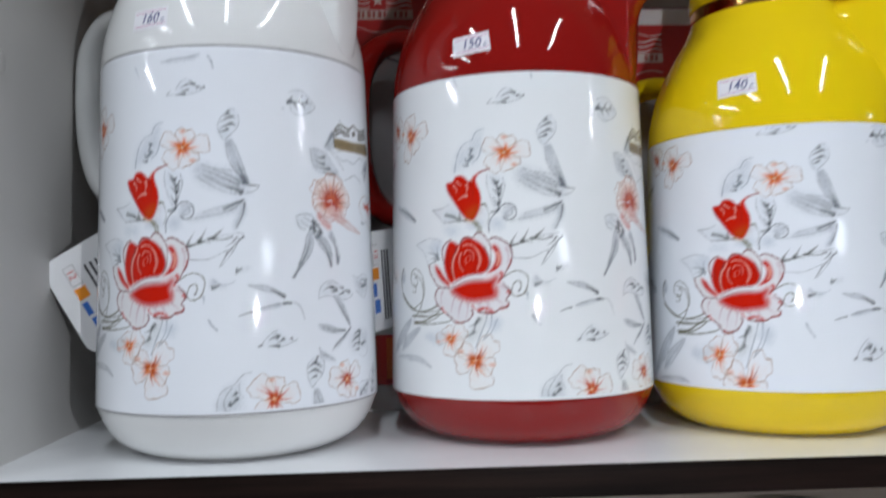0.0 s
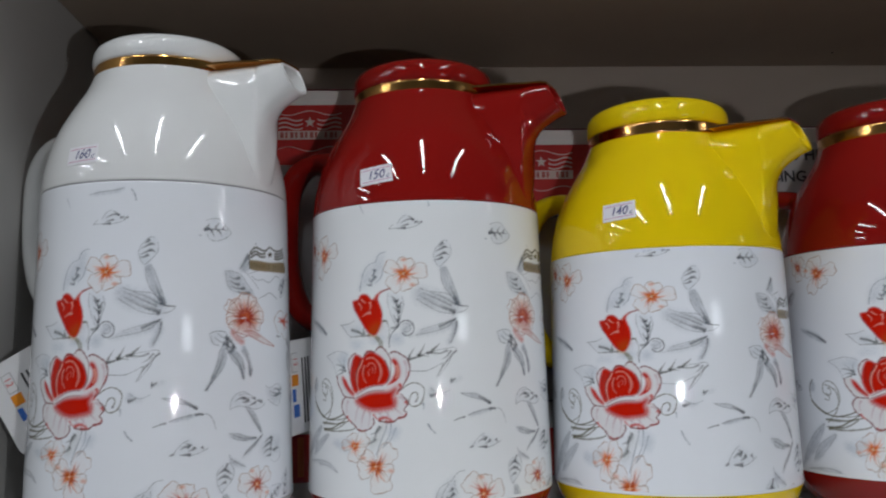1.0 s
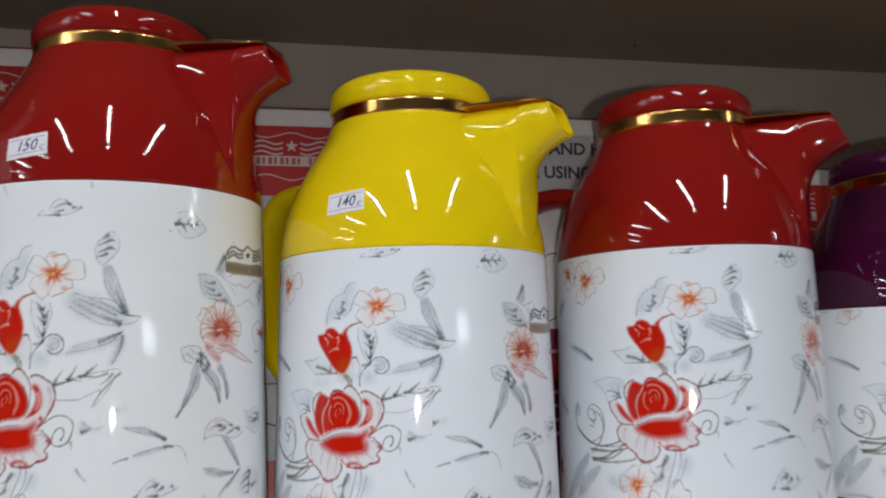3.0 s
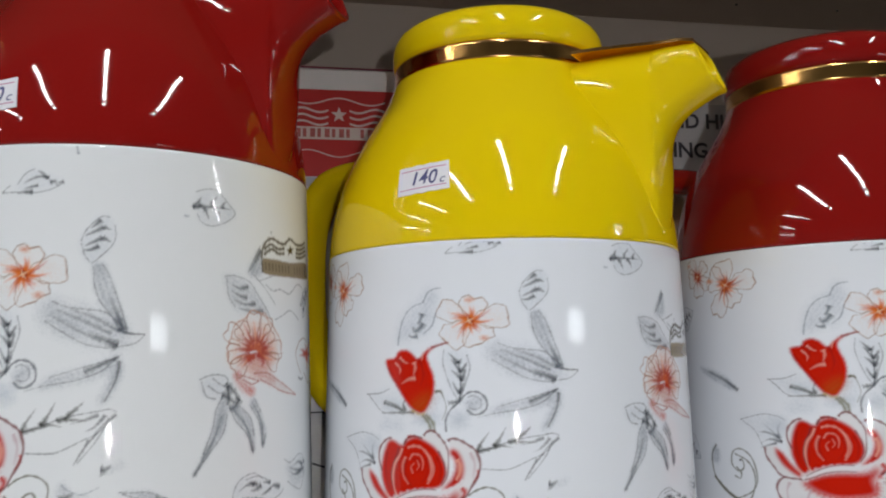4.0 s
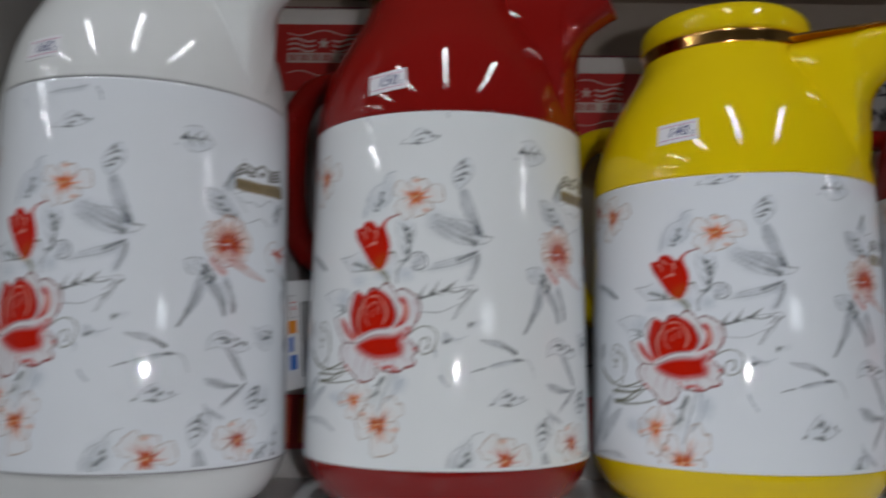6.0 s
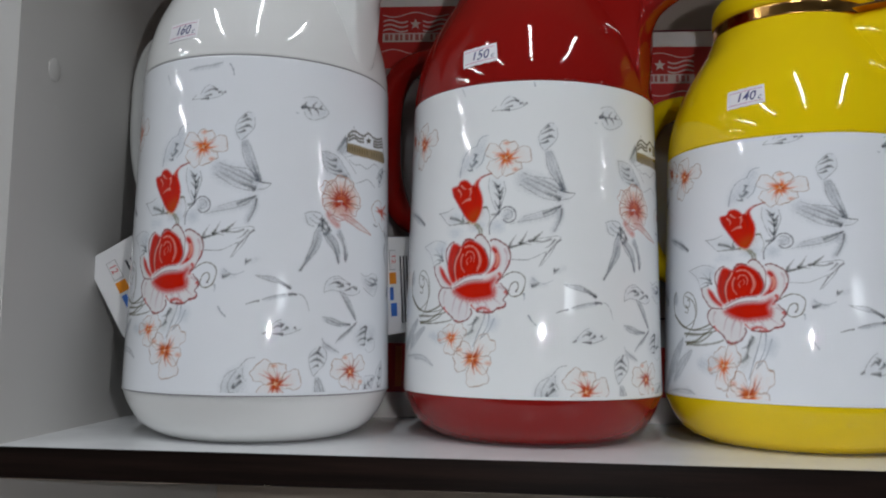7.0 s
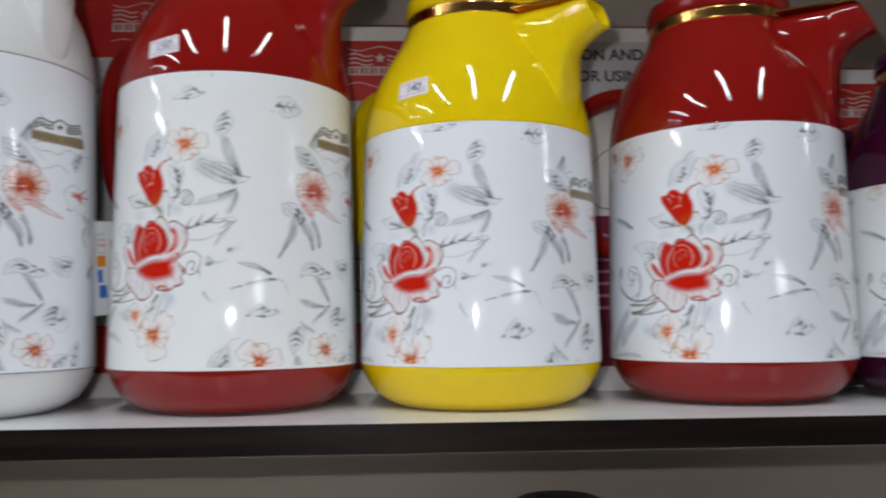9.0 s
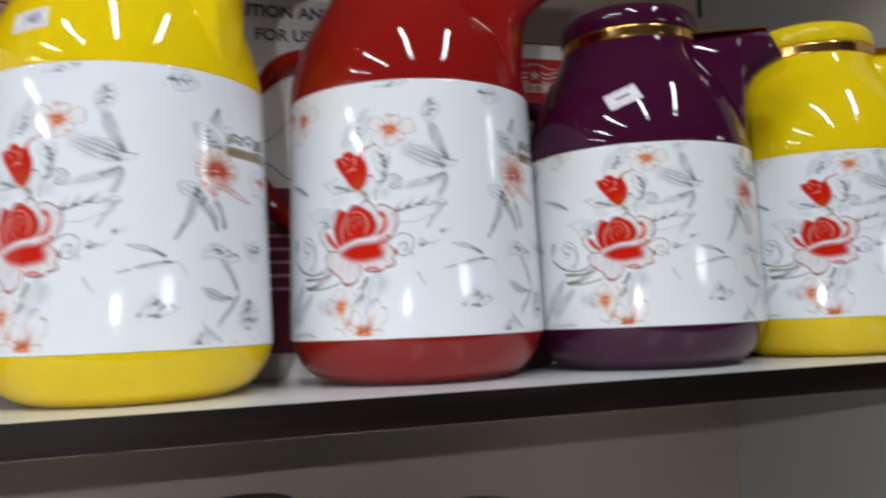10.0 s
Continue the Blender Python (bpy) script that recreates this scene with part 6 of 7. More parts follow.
def printed_sleeve(parent, seam, ds, dh, ks, kh, kl, ink, drop):
    """The printed ink laid round a sleeve as a thin skin, cut at its two seams, with the bare ground left open."""
    lo, hi = 0.0285, seam - 0.001
    h = (INK_H - (1 - kh) * np.maximum(INK_H - LOW, 0) - (1 - kl) * np.minimum(INK_H - LOW, 0)) / 1000 + dh
    rows = (h > lo - 0.0004) & (h < hi + 0.0004)
    over = np.roll(INK_EMBLEM, (-round(drop / 0.4), round(drop / 2.0)), (0, 1))
    sheet, z = (over + INK_SHEET * (1 - over[..., 3:]))[rows], np.clip(h[rows], lo, hi)
    cover = sheet[..., 3]
    bare = cover < 0.012
    nh, ns = cover.shape
    ids = np.arange(nh * ns).reshape(nh, ns)
    cell = ~(bare[:-1, :-1] & bare[1:, :-1] & bare[:-1, 1:] & bare[1:, 1:])
    quads = np.stack([ids[:-1, :-1][cell], ids[:-1, 1:][cell], ids[1:, 1:][cell], ids[1:, :-1][cell]], 1)
    used = np.unique(quads)
    back = np.zeros(nh * ns, np.int32)
    back[used] = np.arange(len(used))
    quads = back[quads]
    rad = np.repeat((sleeve_radius(z) + 0.00004)[:, None], ns, 1)
    th = np.repeat(((INK_S * ks / 1000 + ds) / R0)[None, :], nh, 0)
    co = np.stack([rad * np.sin(th), -rad * np.cos(th), np.repeat(z[:, None], ns, 1)], -1).reshape(-1, 3)[used]
    rgba = sheet.reshape(-1, 4)[used]
    rgba = np.concatenate([rgba[:, :3] / np.maximum(rgba[:, 3:], 1e-3), rgba[:, 3:]], 1)
    me = bpy.data.meshes.new("floral_print")
    me.vertices.add(len(used))
    me.vertices.foreach_set("co", co.astype(np.float32).ravel())
    me.loops.add(quads.size)
    me.loops.foreach_set("vertex_index", quads.astype(np.int32).ravel())
    me.polygons.add(len(quads))
    me.polygons.foreach_set("loop_start", (np.arange(len(quads)) * 4).astype(np.int32))
    me.update(calc_edges=True)
    at = me.color_attributes.new("ink", "FLOAT_COLOR", "POINT")
    at.data.foreach_set("color", rgba.astype(np.float32).ravel())
    me.materials.append(ink)
    me.shade_smooth()
    ob = new("floral_print", me)
    ob.parent = parent
    ob["label"] = "printed red roses and grey leaves"
    return ob


# ---- flask ----
DOME = ((0.0733, 0.0), (0.0730, 0.004), (0.0721, 0.012), (0.0701, 0.0215), (0.0677, 0.030), (0.0644, 0.0385), (0.0599, 0.0475), (0.0550, 0.0560), (0.0502, 0.0640), (0.0472, 0.0705), (0.0456, 0.0746))


def shoulder_profile(seam):
    k = sleeve_top(seam) / 0.0733
    return [(p[0] * (1 + (k - 1) * (1 - p[1] / 0.08)), seam + p[1]) for p in spline(DOME[1:], 3)]


def dome_radius(z, seam):
    q = shoulder_profile(seam)
    return float(np.interp(z, [p[1] for p in q], [p[0] for p in q]))


def sleeve_top(seam):
    return sleeve_radius(seam)


def spout_mesh(seam):
    """The pouring spout: a wedge that rises out of the shoulder and turns outward to an open lip. Local x points out."""
    secs = spline([  # out, top, bottom, half width at top, half width at bottom
        (0.034, 0.0764, -0.002, 0.0240, 0.0160),
        (0.050, 0.0767, -0.002, 0.0215, 0.0160),
        (0.062, 0.0769, -0.002, 0.0175, 0.0150),
        (0.0690, 0.0769, -0.001, 0.0150, 0.0125),
        (0.0728, 0.0768, 0.004, 0.0138, 0.0105),
        (0.0742, 0.0768, 0.028, 0.0133, 0.0090),
        (0.0765, 0.0767, 0.0410, 0.0127, 0.0085),
        (0.0820, 0.0765, 0.0495, 0.0120, 0.0085),
        (0.0880, 0.0762, 0.0540, 0.0114, 0.0085),
        (0.0915, 0.0758, 0.0560, 0.0112, 0.0088),
        (0.0932, 0.0757, 0.0566, 0.0114, 0.0092)], 3)
    bm = bmesh.new()
    rings = []
    seg = 24
    for u, zt, zb, wt, wb in secs:
        ring = []
        for k in range(seg):
            a = 2 * math.pi * k / seg
            c, s = math.cos(a), math.sin(a)
            v = math.copysign(abs(s) ** 0.62, s)
            f = 0.5 + 0.5 * v
            y = math.copysign(abs(c) ** (0.45 if s > 0 else 0.9), c) * (wb + (wt - wb) * f)
            lean = 0.0075 * max(0.0, (u - 0.08) / 0.013) * (0.5 - f)
            ring.append(bm.verts.new((u + lean, y, seam + zb + (zt - zb) * f)))
        rings.append(ring)
    # lip and inside of the mouth
    last = secs[-1]
    cx, cz = last[0], seam + (last[1] + last[2]) / 2
    for push, k_ in ((0.0008, 0.93), (0.0004, 0.80), (-0.006, 0.72), (-0.016, 0.6)):
        rings.append([bm.verts.new((v.co.x + push, v.co.y * k_, cz + (v.co.z - cz) * k_)) for v in rings[len(secs) - 1]])
    for a, b in zip(rings, rings[1:]):
        for k in range(seg):
            j = (k + 1) % seg
            bm.faces.new((a[k], a[j], b[j], b[k]))
    bm.faces.new(rings[0][::-1])
    bm.faces.new(rings[-1])
    return bm, secs


def flask(x, y, seam, azimuth, plastic, words, ds, dh, sleeve, ks=1.0, kh=1.0, kl=1.0):
    """A vacuum flask: base, printed sleeve, shoulder with spout, gilt collar, lid and handle. azimuth: where the spout points."""
    ob = thing("vacuum_flask", pose(x, y, SHELF_Z), words, "flask", "flasks on the shelf")
    base = [(0.0, 0.002), (0.043, 0.002), (0.0450, 0.0), (0.0515, 0.0003), (0.0565, 0.0018), (0.0625, 0.0050), (0.0672, 0.0085), (0.0704, 0.0130), (0.0735, 0.0185), (0.0755, 0.0235), (0.0762, 0.0258), (0.0763, 0.0264), (0.0758, 0.0268)]
    part("base", lathe(base, cap1=True), plastic, ob, smooth=60)
    body = [(0.0752, 0.0266), (sleeve_radius(0.0275) - 0.0001, 0.0268), (sleeve_radius(0.0275), 0.0272), (sleeve_radius(0.0285), 0.0285)]
    body += [(sleeve_radius(0.03 + (seam - 0.032) * k / 12), 0.03 + (seam - 0.032) * k / 12) for k in range(1, 12)]
    body += [(sleeve_radius(seam - 0.0022), seam - 0.0022), (sleeve_radius(seam - 0.0014), seam - 0.0014), (sleeve_top(seam), seam - 0.0005), (sleeve_top(seam) - 0.0002, seam - 0.0002), (sleeve_top(seam) - 0.0008, seam)]
    part("sleeve", lathe(body), sleeve, ob, "white glossy printed sleeve", smooth=50)
    k = sleeve_top(seam) / 0.0733
    if plastic == WHITE_PLASTIC:
        part("seam_ring", lathe([(0.060, seam - 0.0003), (sleeve_top(seam) - 0.0003, seam - 0.0003), (sleeve_top(seam) - 0.0003, seam + 0.0006), (0.060, seam + 0.0006)]), SEAM_GREY, ob, "thin grey seam line")
        part("seam_ring", lathe([(0.070, 0.0262), (sleeve_radius(0.0268) + 0.00015, 0.0264), (sleeve_radius(0.0268) + 0.00015, 0.0271), (0.070, 0.0273)]), SEAM_GREY, ob, "thin grey seam line")
    gap = 0.0005 if plastic == WHITE_PLASTIC else 0.0001
    dome = [(k * 0.0733 - 0.0010, seam + gap), (k * 0.0733 - 0.0004, seam + gap + 0.0002), (k * 0.0733 - 0.0002, seam + gap + 0.0006), (k * 0.0733 - 0.0003, seam + 0.0018)]
    dome += shoulder_profile(seam)
    dome += [(0.0440, seam + 0.0752)]
    part("shoulder", lathe(dome), plastic, ob, smooth=60)
    low = 0.0015 if seam > 0.18 else 0.0  # the tall flasks carry a flatter lid
    part("collar", lathe([(0.040, seam - low + 0.0745), (0.0447, seam - low + 0.0745), (0.0453, seam - low + 0.0749), (0.0453, seam - low + 0.0760), (0.0453, seam - low + 0.0810), (0.0453, seam - low + 0.0820), (0.0447, seam - low + 0.0825), (0.040, seam - low + 0.0825)]), GOLD, ob, "gilt collar under the lid", smooth=60)
    lid = [(0.0, 0.0872), (0.0446, 0.0872), (0.0456, 0.0878), (0.0461, 0.0895), (0.0463, 0.0935), (0.0459, 0.0972), (0.0446, 0.1003), (0.0418, 0.1028), (0.0372, 0.1048), (0.0300, 0.1063), (0.0200, 0.1073), (0.0100, 0.1077), (0.0, 0.1078)]
    part("lid", lathe([(r, seam - low + 0.0822 + (z - 0.0872) * (0.97 - 50 * low)) for r, z in lid]), plastic, ob, smooth=60)
    turn = pose(0, 0, 0, 0, 0, azimuth)
    bm, secs = spout_mesh(seam)
    bm.transform(turn)
    part("spout", bm, plastic, ob, smooth=50)
    # gilt plate on the spout
    bm = bmesh.new()
    rows = []
    for u, zt, zb, wt, wb in [q for q in secs[2:] if q[0] < 0.0875]:
        rows.append([bm.verts.new((u, s * wt * 0.95, seam + zt + dz)) for s, dz in ((-1, -0.0005), (-1, 0.0007), (1, 0.0007), (1, -0.0005))])
    rows.append([bm.verts.new((0.0898, s * 0.0100, seam + 0.0757 + dz)) for s, dz in ((-1, -0.0006), (-1, 0.0007), (1, 0.0007), (1, -0.0006))])
    for a, b in zip(rows, rows[1:]):
        for j in range(4):
            bm.faces.new((a[j], a[(j + 1) % 4], b[(j + 1) % 4], b[j]))
    bm.faces.new(rows[0])
    bm.faces.new(rows[-1])
    bm.transform(turn)
    part("spout_plate", bm, GOLD, ob, "gilt plate along the spout", smooth=40)
    # handle: a loop on the far side from the spout
    path = [(-0.055, 0, seam + 0.042), (-0.078, 0, seam + 0.047), (-0.098, 0, seam + 0.043), (-0.1095, 0, seam + 0.027), (-0.1120, 0, seam + 0.002), (-0.1105, 0, seam - 0.026),
            (-0.1030, 0, seam - 0.050), (-0.0890, 0, seam - 0.064), (-0.0700, 0, seam - 0.069)]
    bm = sweep([tuple(p) for p in spline(path, 6)], 0.0068, 0.0105)
    bm.transform(turn)
    part("handle", bm, plastic, ob, smooth=60)
    printed_sleeve(ob, seam, ds, dh, ks, kh, kl, INK if sleeve == SLEEVE else INK_CREAM, 0.0 if seam > 0.18 else 17.6)
    return ob


def on_dome(theta, z, lift, seam):
    r = dome_radius(z, seam) + lift
    return Vector((r * math.sin(theta), -r * math.cos(theta), z))


def price_sticker(ob, seam, theta, z, tilt, text):
    """A small paper price label stuck on the shoulder, two printed rules and a price written by hand."""
    w, h = 0.0206, 0.0126
    ct, st = math.cos(radians(tilt)), math.sin(radians(tilt))
    r = dome_radius(z, seam)

    def place(lift):
        def at(a, b):
            a, b = a * ct - b * st, a * st + b * ct
            return on_dome(radians(theta) + a / r, z + b * 0.86, lift, seam)
        return at

    def sheet(a0, a1, b0, b1, lift, nx=8, ny=5, ragged=0.0):
        bm = bmesh.new()
        at, under = place(lift), place(-0.0004)
        g = [[bm.verts.new(at(a0 + (a1 - a0) * i / nx, b0 + (b1 - b0) * j / ny + (ragged * math.sin(9.0 * i) if j in (0, ny) else 0))) for i in range(nx + 1)] for j in range(ny + 1)]
        for j in range(ny):
            for i in range(nx):
                bm.faces.new((g[j][i], g[j][i + 1], g[j + 1][i + 1], g[j + 1][i]))
        rim = [g[0][i] for i in range(nx + 1)] + [g[j][nx] for j in range(1, ny + 1)] + [g[ny][i] for i in range(nx - 1, -1, -1)] + [g[j][0] for j in range(ny - 1, 0, -1)]
        low = [bm.verts.new(v.co - Vector((v.co.x, v.co.y, 0)).normalized() * 0.0004) for v in rim]
        for i in range(len(rim)):
            j = (i + 1) % len(rim)
            bm.faces.new((rim[i], rim[j], low[j], low[i]))
        return bm

    st_ob = part("price_sticker", sheet(-w / 2, w / 2, -h / 2, h / 2, 0.00032, ragged=0.00025), STICKER, ob, "white paper price sticker", smooth=60)
    for b in (-0.0041, 0.0043):
        part("rule_line", sheet(-w / 2 + 0.0010, w / 2 - 0.0010, b - 0.0002, b + 0.0002, 0.00040, 8, 1), PINK_INK, st_ob)
    if text:
        vs, fs = letters(text, 0.0088, 0.25, 0.00012)
        at = place(0.00046)
        part("handwriting", flat_bm([(v[0] * 0.82, v[1] + 0.0004 * math.sin(v[0] * 900)) for v in vs], fs, at), PEN_INK, st_ob, "price written in blue pen")
        vs, fs = letters("c", 0.0052, 0.3)
        part("handwriting", flat_bm([(v[0] + 0.0074, v[1] - 0.0016) for v in vs], fs, at), PEN_INK, st_ob, "price written in blue pen")
    else:
        at = place(0.00046)
        bm = sheet(-0.0048, 0.0046, -0.0008, 0.0009, 0.00042, 6, 1)
        part("handwriting", bm, PEN_INK, st_ob, "blurred handwriting")


# ---- shelf unit ----
SHELF_Z, FRONT, BACK, LEFT, RIGHT = 1.2, 0.2557, 0.594, -0.272, 0.722
T = 0.0153
TOPS = (0.80, SHELF_Z, 1.595, 2.0)


def shelf_board(z):
    bm = box_bm(LEFT - 0.001, RIGHT + 0.001, FRONT + 0.0012, BACK, z - T, z)
    ob = structure("shelf", bm, SHELF_FACE, "white melamine shelf board with a dark front edge", "shelf")
    part("underside", box_bm(LEFT, RIGHT, FRONT + 0.0013, BACK - 0.0005, z - T - 0.0006, z - T + 0.0002), BOARD_BROWN, ob, "brown unfaced underside")
    part("edge_band", box_bm(LEFT - 0.016, RIGHT + 0.016, FRONT, FRONT + 0.0012, z - T - 0.0001, z + 0.0001, 0.0004, 1), WENGE, ob, "dark wenge edge band")
    return ob


for z in TOPS:
    shelf_board(z)
structure("wall_left", box_bm(LEFT - 0.016, LEFT - 0.0008, FRONT + 0.0014, BACK, 0.0, 2.2), MELAMINE, "white melamine side panel of the shelf unit, greyed for shade", "panel")
structure("wall_right", box_bm(RIGHT + 0.0008, RIGHT + 0.016, FRONT + 0.0014, BACK, 0.0, 2.2), MELAMINE, "white melamine side panel of the shelf unit, greyed for shade", "panel")
structure("wall_back", box_bm(LEFT - 0.016, RIGHT + 0.016, BACK + 0.0005, BACK + 0.004, 0.0, 2.2), BACK_PANEL, "pale hardboard back of the shelf unit", "panel")
structure("trim", box_bm(RIGHT - 0.0125, RIGHT - 0.0085, BACK - 0.005, BACK - 0.0008, 1.540, 1.5785, 0.001, 1), DARK_HOLE, "dark gap strip in the upper rear corner", "trim")

def cap(name, m, r, material, words):
    ob = thing(name, m, words, "cap")
    part("disc", lathe([(0.0, 0.0), (r, 0.0), (r, 0.0006), (r * 0.85, 0.0011), (0.0, 0.0012)], 24), material, ob)


cap("screw_cap", pose(LEFT - 0.0009, 0.2925, 1.4060, 0, 90, 0), 0.0065, MELAMINE, "round white screw cap on the side panel")
for px in (0.3898, 0.4724):
    cap("pin_head", pose(px, 0.5560, TOPS[2] - T - 0.0005, 180, 0, 0), 0.0010, DARK_HOLE, "tiny dark pin head under the upper board")

# ---- shop round the unit ----
structure("floor", box_bm(-6, 8, -3.3, 0.8, -0.05, 0.0), SHOP_FLOOR, "grey tiled shop floor", "floor")
structure("ceiling", box_bm(-6, 8, -3.3, 0.8, CEIL, CEIL + 0.05), SHOP_CEILING, "white panelled shop ceiling", "ceiling")
structure("wall_north", box_bm(-6, 8, 0.7, 0.8, 0, CEIL), SHOP_WALL, "grey painted shop wall", "wall")
structure("wall_west", box_bm(-6.1, -6, -3.3, 0.8, 0, CEIL), SHOP_WALL, "grey painted shop wall", "wall")
structure("wall_east", box_bm(8, 8.1, -3.3, 0.8, 0, CEIL), SHOP_WALL, "grey painted shop wall", "wall")
bm = bmesh.new()
for a in ((-6, 1.80, 0, CEIL), (2.64, 8, 0, CEIL), (1.80, 2.64, 0, 1.5045), (1.80, 2.64, 1.7095, CEIL)):
    box_bm(a[0], a[1], -3.4, -3.3, a[2], a[3], bm=bm)
win = structure("window_1", box_bm(1.80, 2.64, -3.31, -3.262, 1.5045, 1.5245), MELAMINE, "small white shop window with two panes", "window")
for a in ((1.80, 2.64, 1.6895, 1.7095), (1.80, 1.82, 1.5245, 1.6895), (2.62, 2.64, 1.5245, 1.6895), (2.385, 2.43, 1.5245, 1.6895)):
    part("window_frame", box_bm(a[0], a[1], -3.31, -3.262, a[2], a[3]), MELAMINE, win)
structure("wall_south", bm, SHOP_WALL, "grey painted shop wall with a small window", "wall")
for tx, ty, turn in [(k, TUBE_Y, 0) for k in TUBE_X] + list(FAR_TUBES):
    ob = thing("ceiling_light", pose(tx, ty, CEIL, 0, 0, turn), "white linear ceiling light fixed under the shop ceiling", "lamp", "ceiling lights")
    part("housing", box_bm(-0.045, 0.045, -0.57, 0.57, -0.060, 0.0, 0.006), SHOP_CEILING, ob)
    if ty == TUBE_Y:
        part("diffuser", box_bm(-0.031, 0.031, -0.555, 0.555, -0.070, -0.060, 0.004), CARD, ob)
    else:
        part("diffuser", box_bm(-0.014, 0.014, -0.555, 0.555, -0.087, -0.060, 0.010), LIT_TUBE, ob, "glowing white tube")
for tx in TUBE_X:
    ob = thing("ceiling_spot", pose(tx, TUBE_Y - 0.72, CEIL), "small square white ceiling spot under the shop ceiling", "lamp", "ceiling spots")
    part("housing", box_bm(-0.05, 0.05, -0.055, 0.055, -0.060, 0.0, 0.006), SHOP_CEILING, ob)
    part("diffuser", box_bm(-0.038, 0.038, -0.043, 0.043, -0.070, -0.060, 0.004), CARD, ob)

# ---- flasks on the shelf ----
white = flask(-0.1618, 0.3413, 0.2056, -26, WHITE_PLASTIC, "white glossy vacuum flask printed with red roses, gilt collar", 0.003, 0.002, SLEEVE)
red = flask(0.0, 0.3600, 0.1960, -29, RED_PLASTIC, "red glossy vacuum flask with rose-printed white sleeve, gilt collar", 0.0, 0.0, CREAM_SLEEVE)
yellow = flask(0.1564, 0.3582, 0.1666, -44, YELLOW_PLASTIC, "yellow glossy vacuum flask with rose-printed white sleeve, gilt collar", -0.0148, -0.0076, SLEEVE, 1.0, 0.905, 1.42)
red_short = flask(0.3242, 0.3690, 0.1690, -43, RED_PLASTIC, "shorter red glossy vacuum flask with rose-printed sleeve", -0.0168, -0.0081, SLEEVE, 1.0, 0.94, 1.4)
red_short.scale = (1.02, 1.02, 1.0)
purple = flask(0.4806, 0.3585, 0.1363, -43, PURPLE_PLASTIC, "small dark purple vacuum flask with rose-printed sleeve", -0.0206, -0.0097, CREAM_SLEEVE, 0.92, 0.79, 1.4)
yellow_short = flask(0.6340, 0.3620, 0.1363, -43, YELLOW_PLASTIC, "small yellow vacuum flask with rose-printed sleeve, gilt collar", -0.0200, -0.0097, SLEEVE, 0.92, 0.79, 1.4)
price_sticker(white, 0.2056, -25.0, 0.2220, 2, "160")
price_sticker(red, 0.1960, -25.5, 0.2127, 7, "150")
price_sticker(yellow, 0.1665, -37.8, 0.1903, 5, "140")
price_sticker(purple, 0.1363, -35.8, 0.1662, 24, "")


# ---- cartons behind the flasks ----
def plate(x0, x1, z0, z1, y, thick=0.0005):
    return box_bm(x0, x1, y - thick, y + 0.0003, z0, z1)


def wave(x0, x1, z, amp, width, y, cycles=2.0, n=24, phase=0.0):
    bm = bmesh.new()
    rows = []
    for k in range(n + 1):
        u = k / n
        zz = z + amp * math.sin(2 * math.pi * cycles * u + phase)
        x = x0 + (x1 - x0) * u
        rows.append((bm.verts.new((x, y, zz - width / 2)), bm.verts.new((x, y, zz + width / 2))))
    for a, b in zip(rows, rows[1:]):
        bm.faces.new((a[0], b[0], b[1], a[1]))
    return bm


def star_bm(x, z, r, y):
    bm = bmesh.new()
    c = bm.verts.new((x, y, z))
    ring = [bm.verts.new((x + (r if k % 2 == 0 else r * 0.42) * math.sin(math.pi * k / 5), y, z + (r if k % 2 == 0 else r * 0.42) * math.cos(math.pi * k / 5))) for k in range(10)]
    for k in range(10):
        bm.faces.new((c, ring[k], ring[(k + 1) % 10]))
    return bm


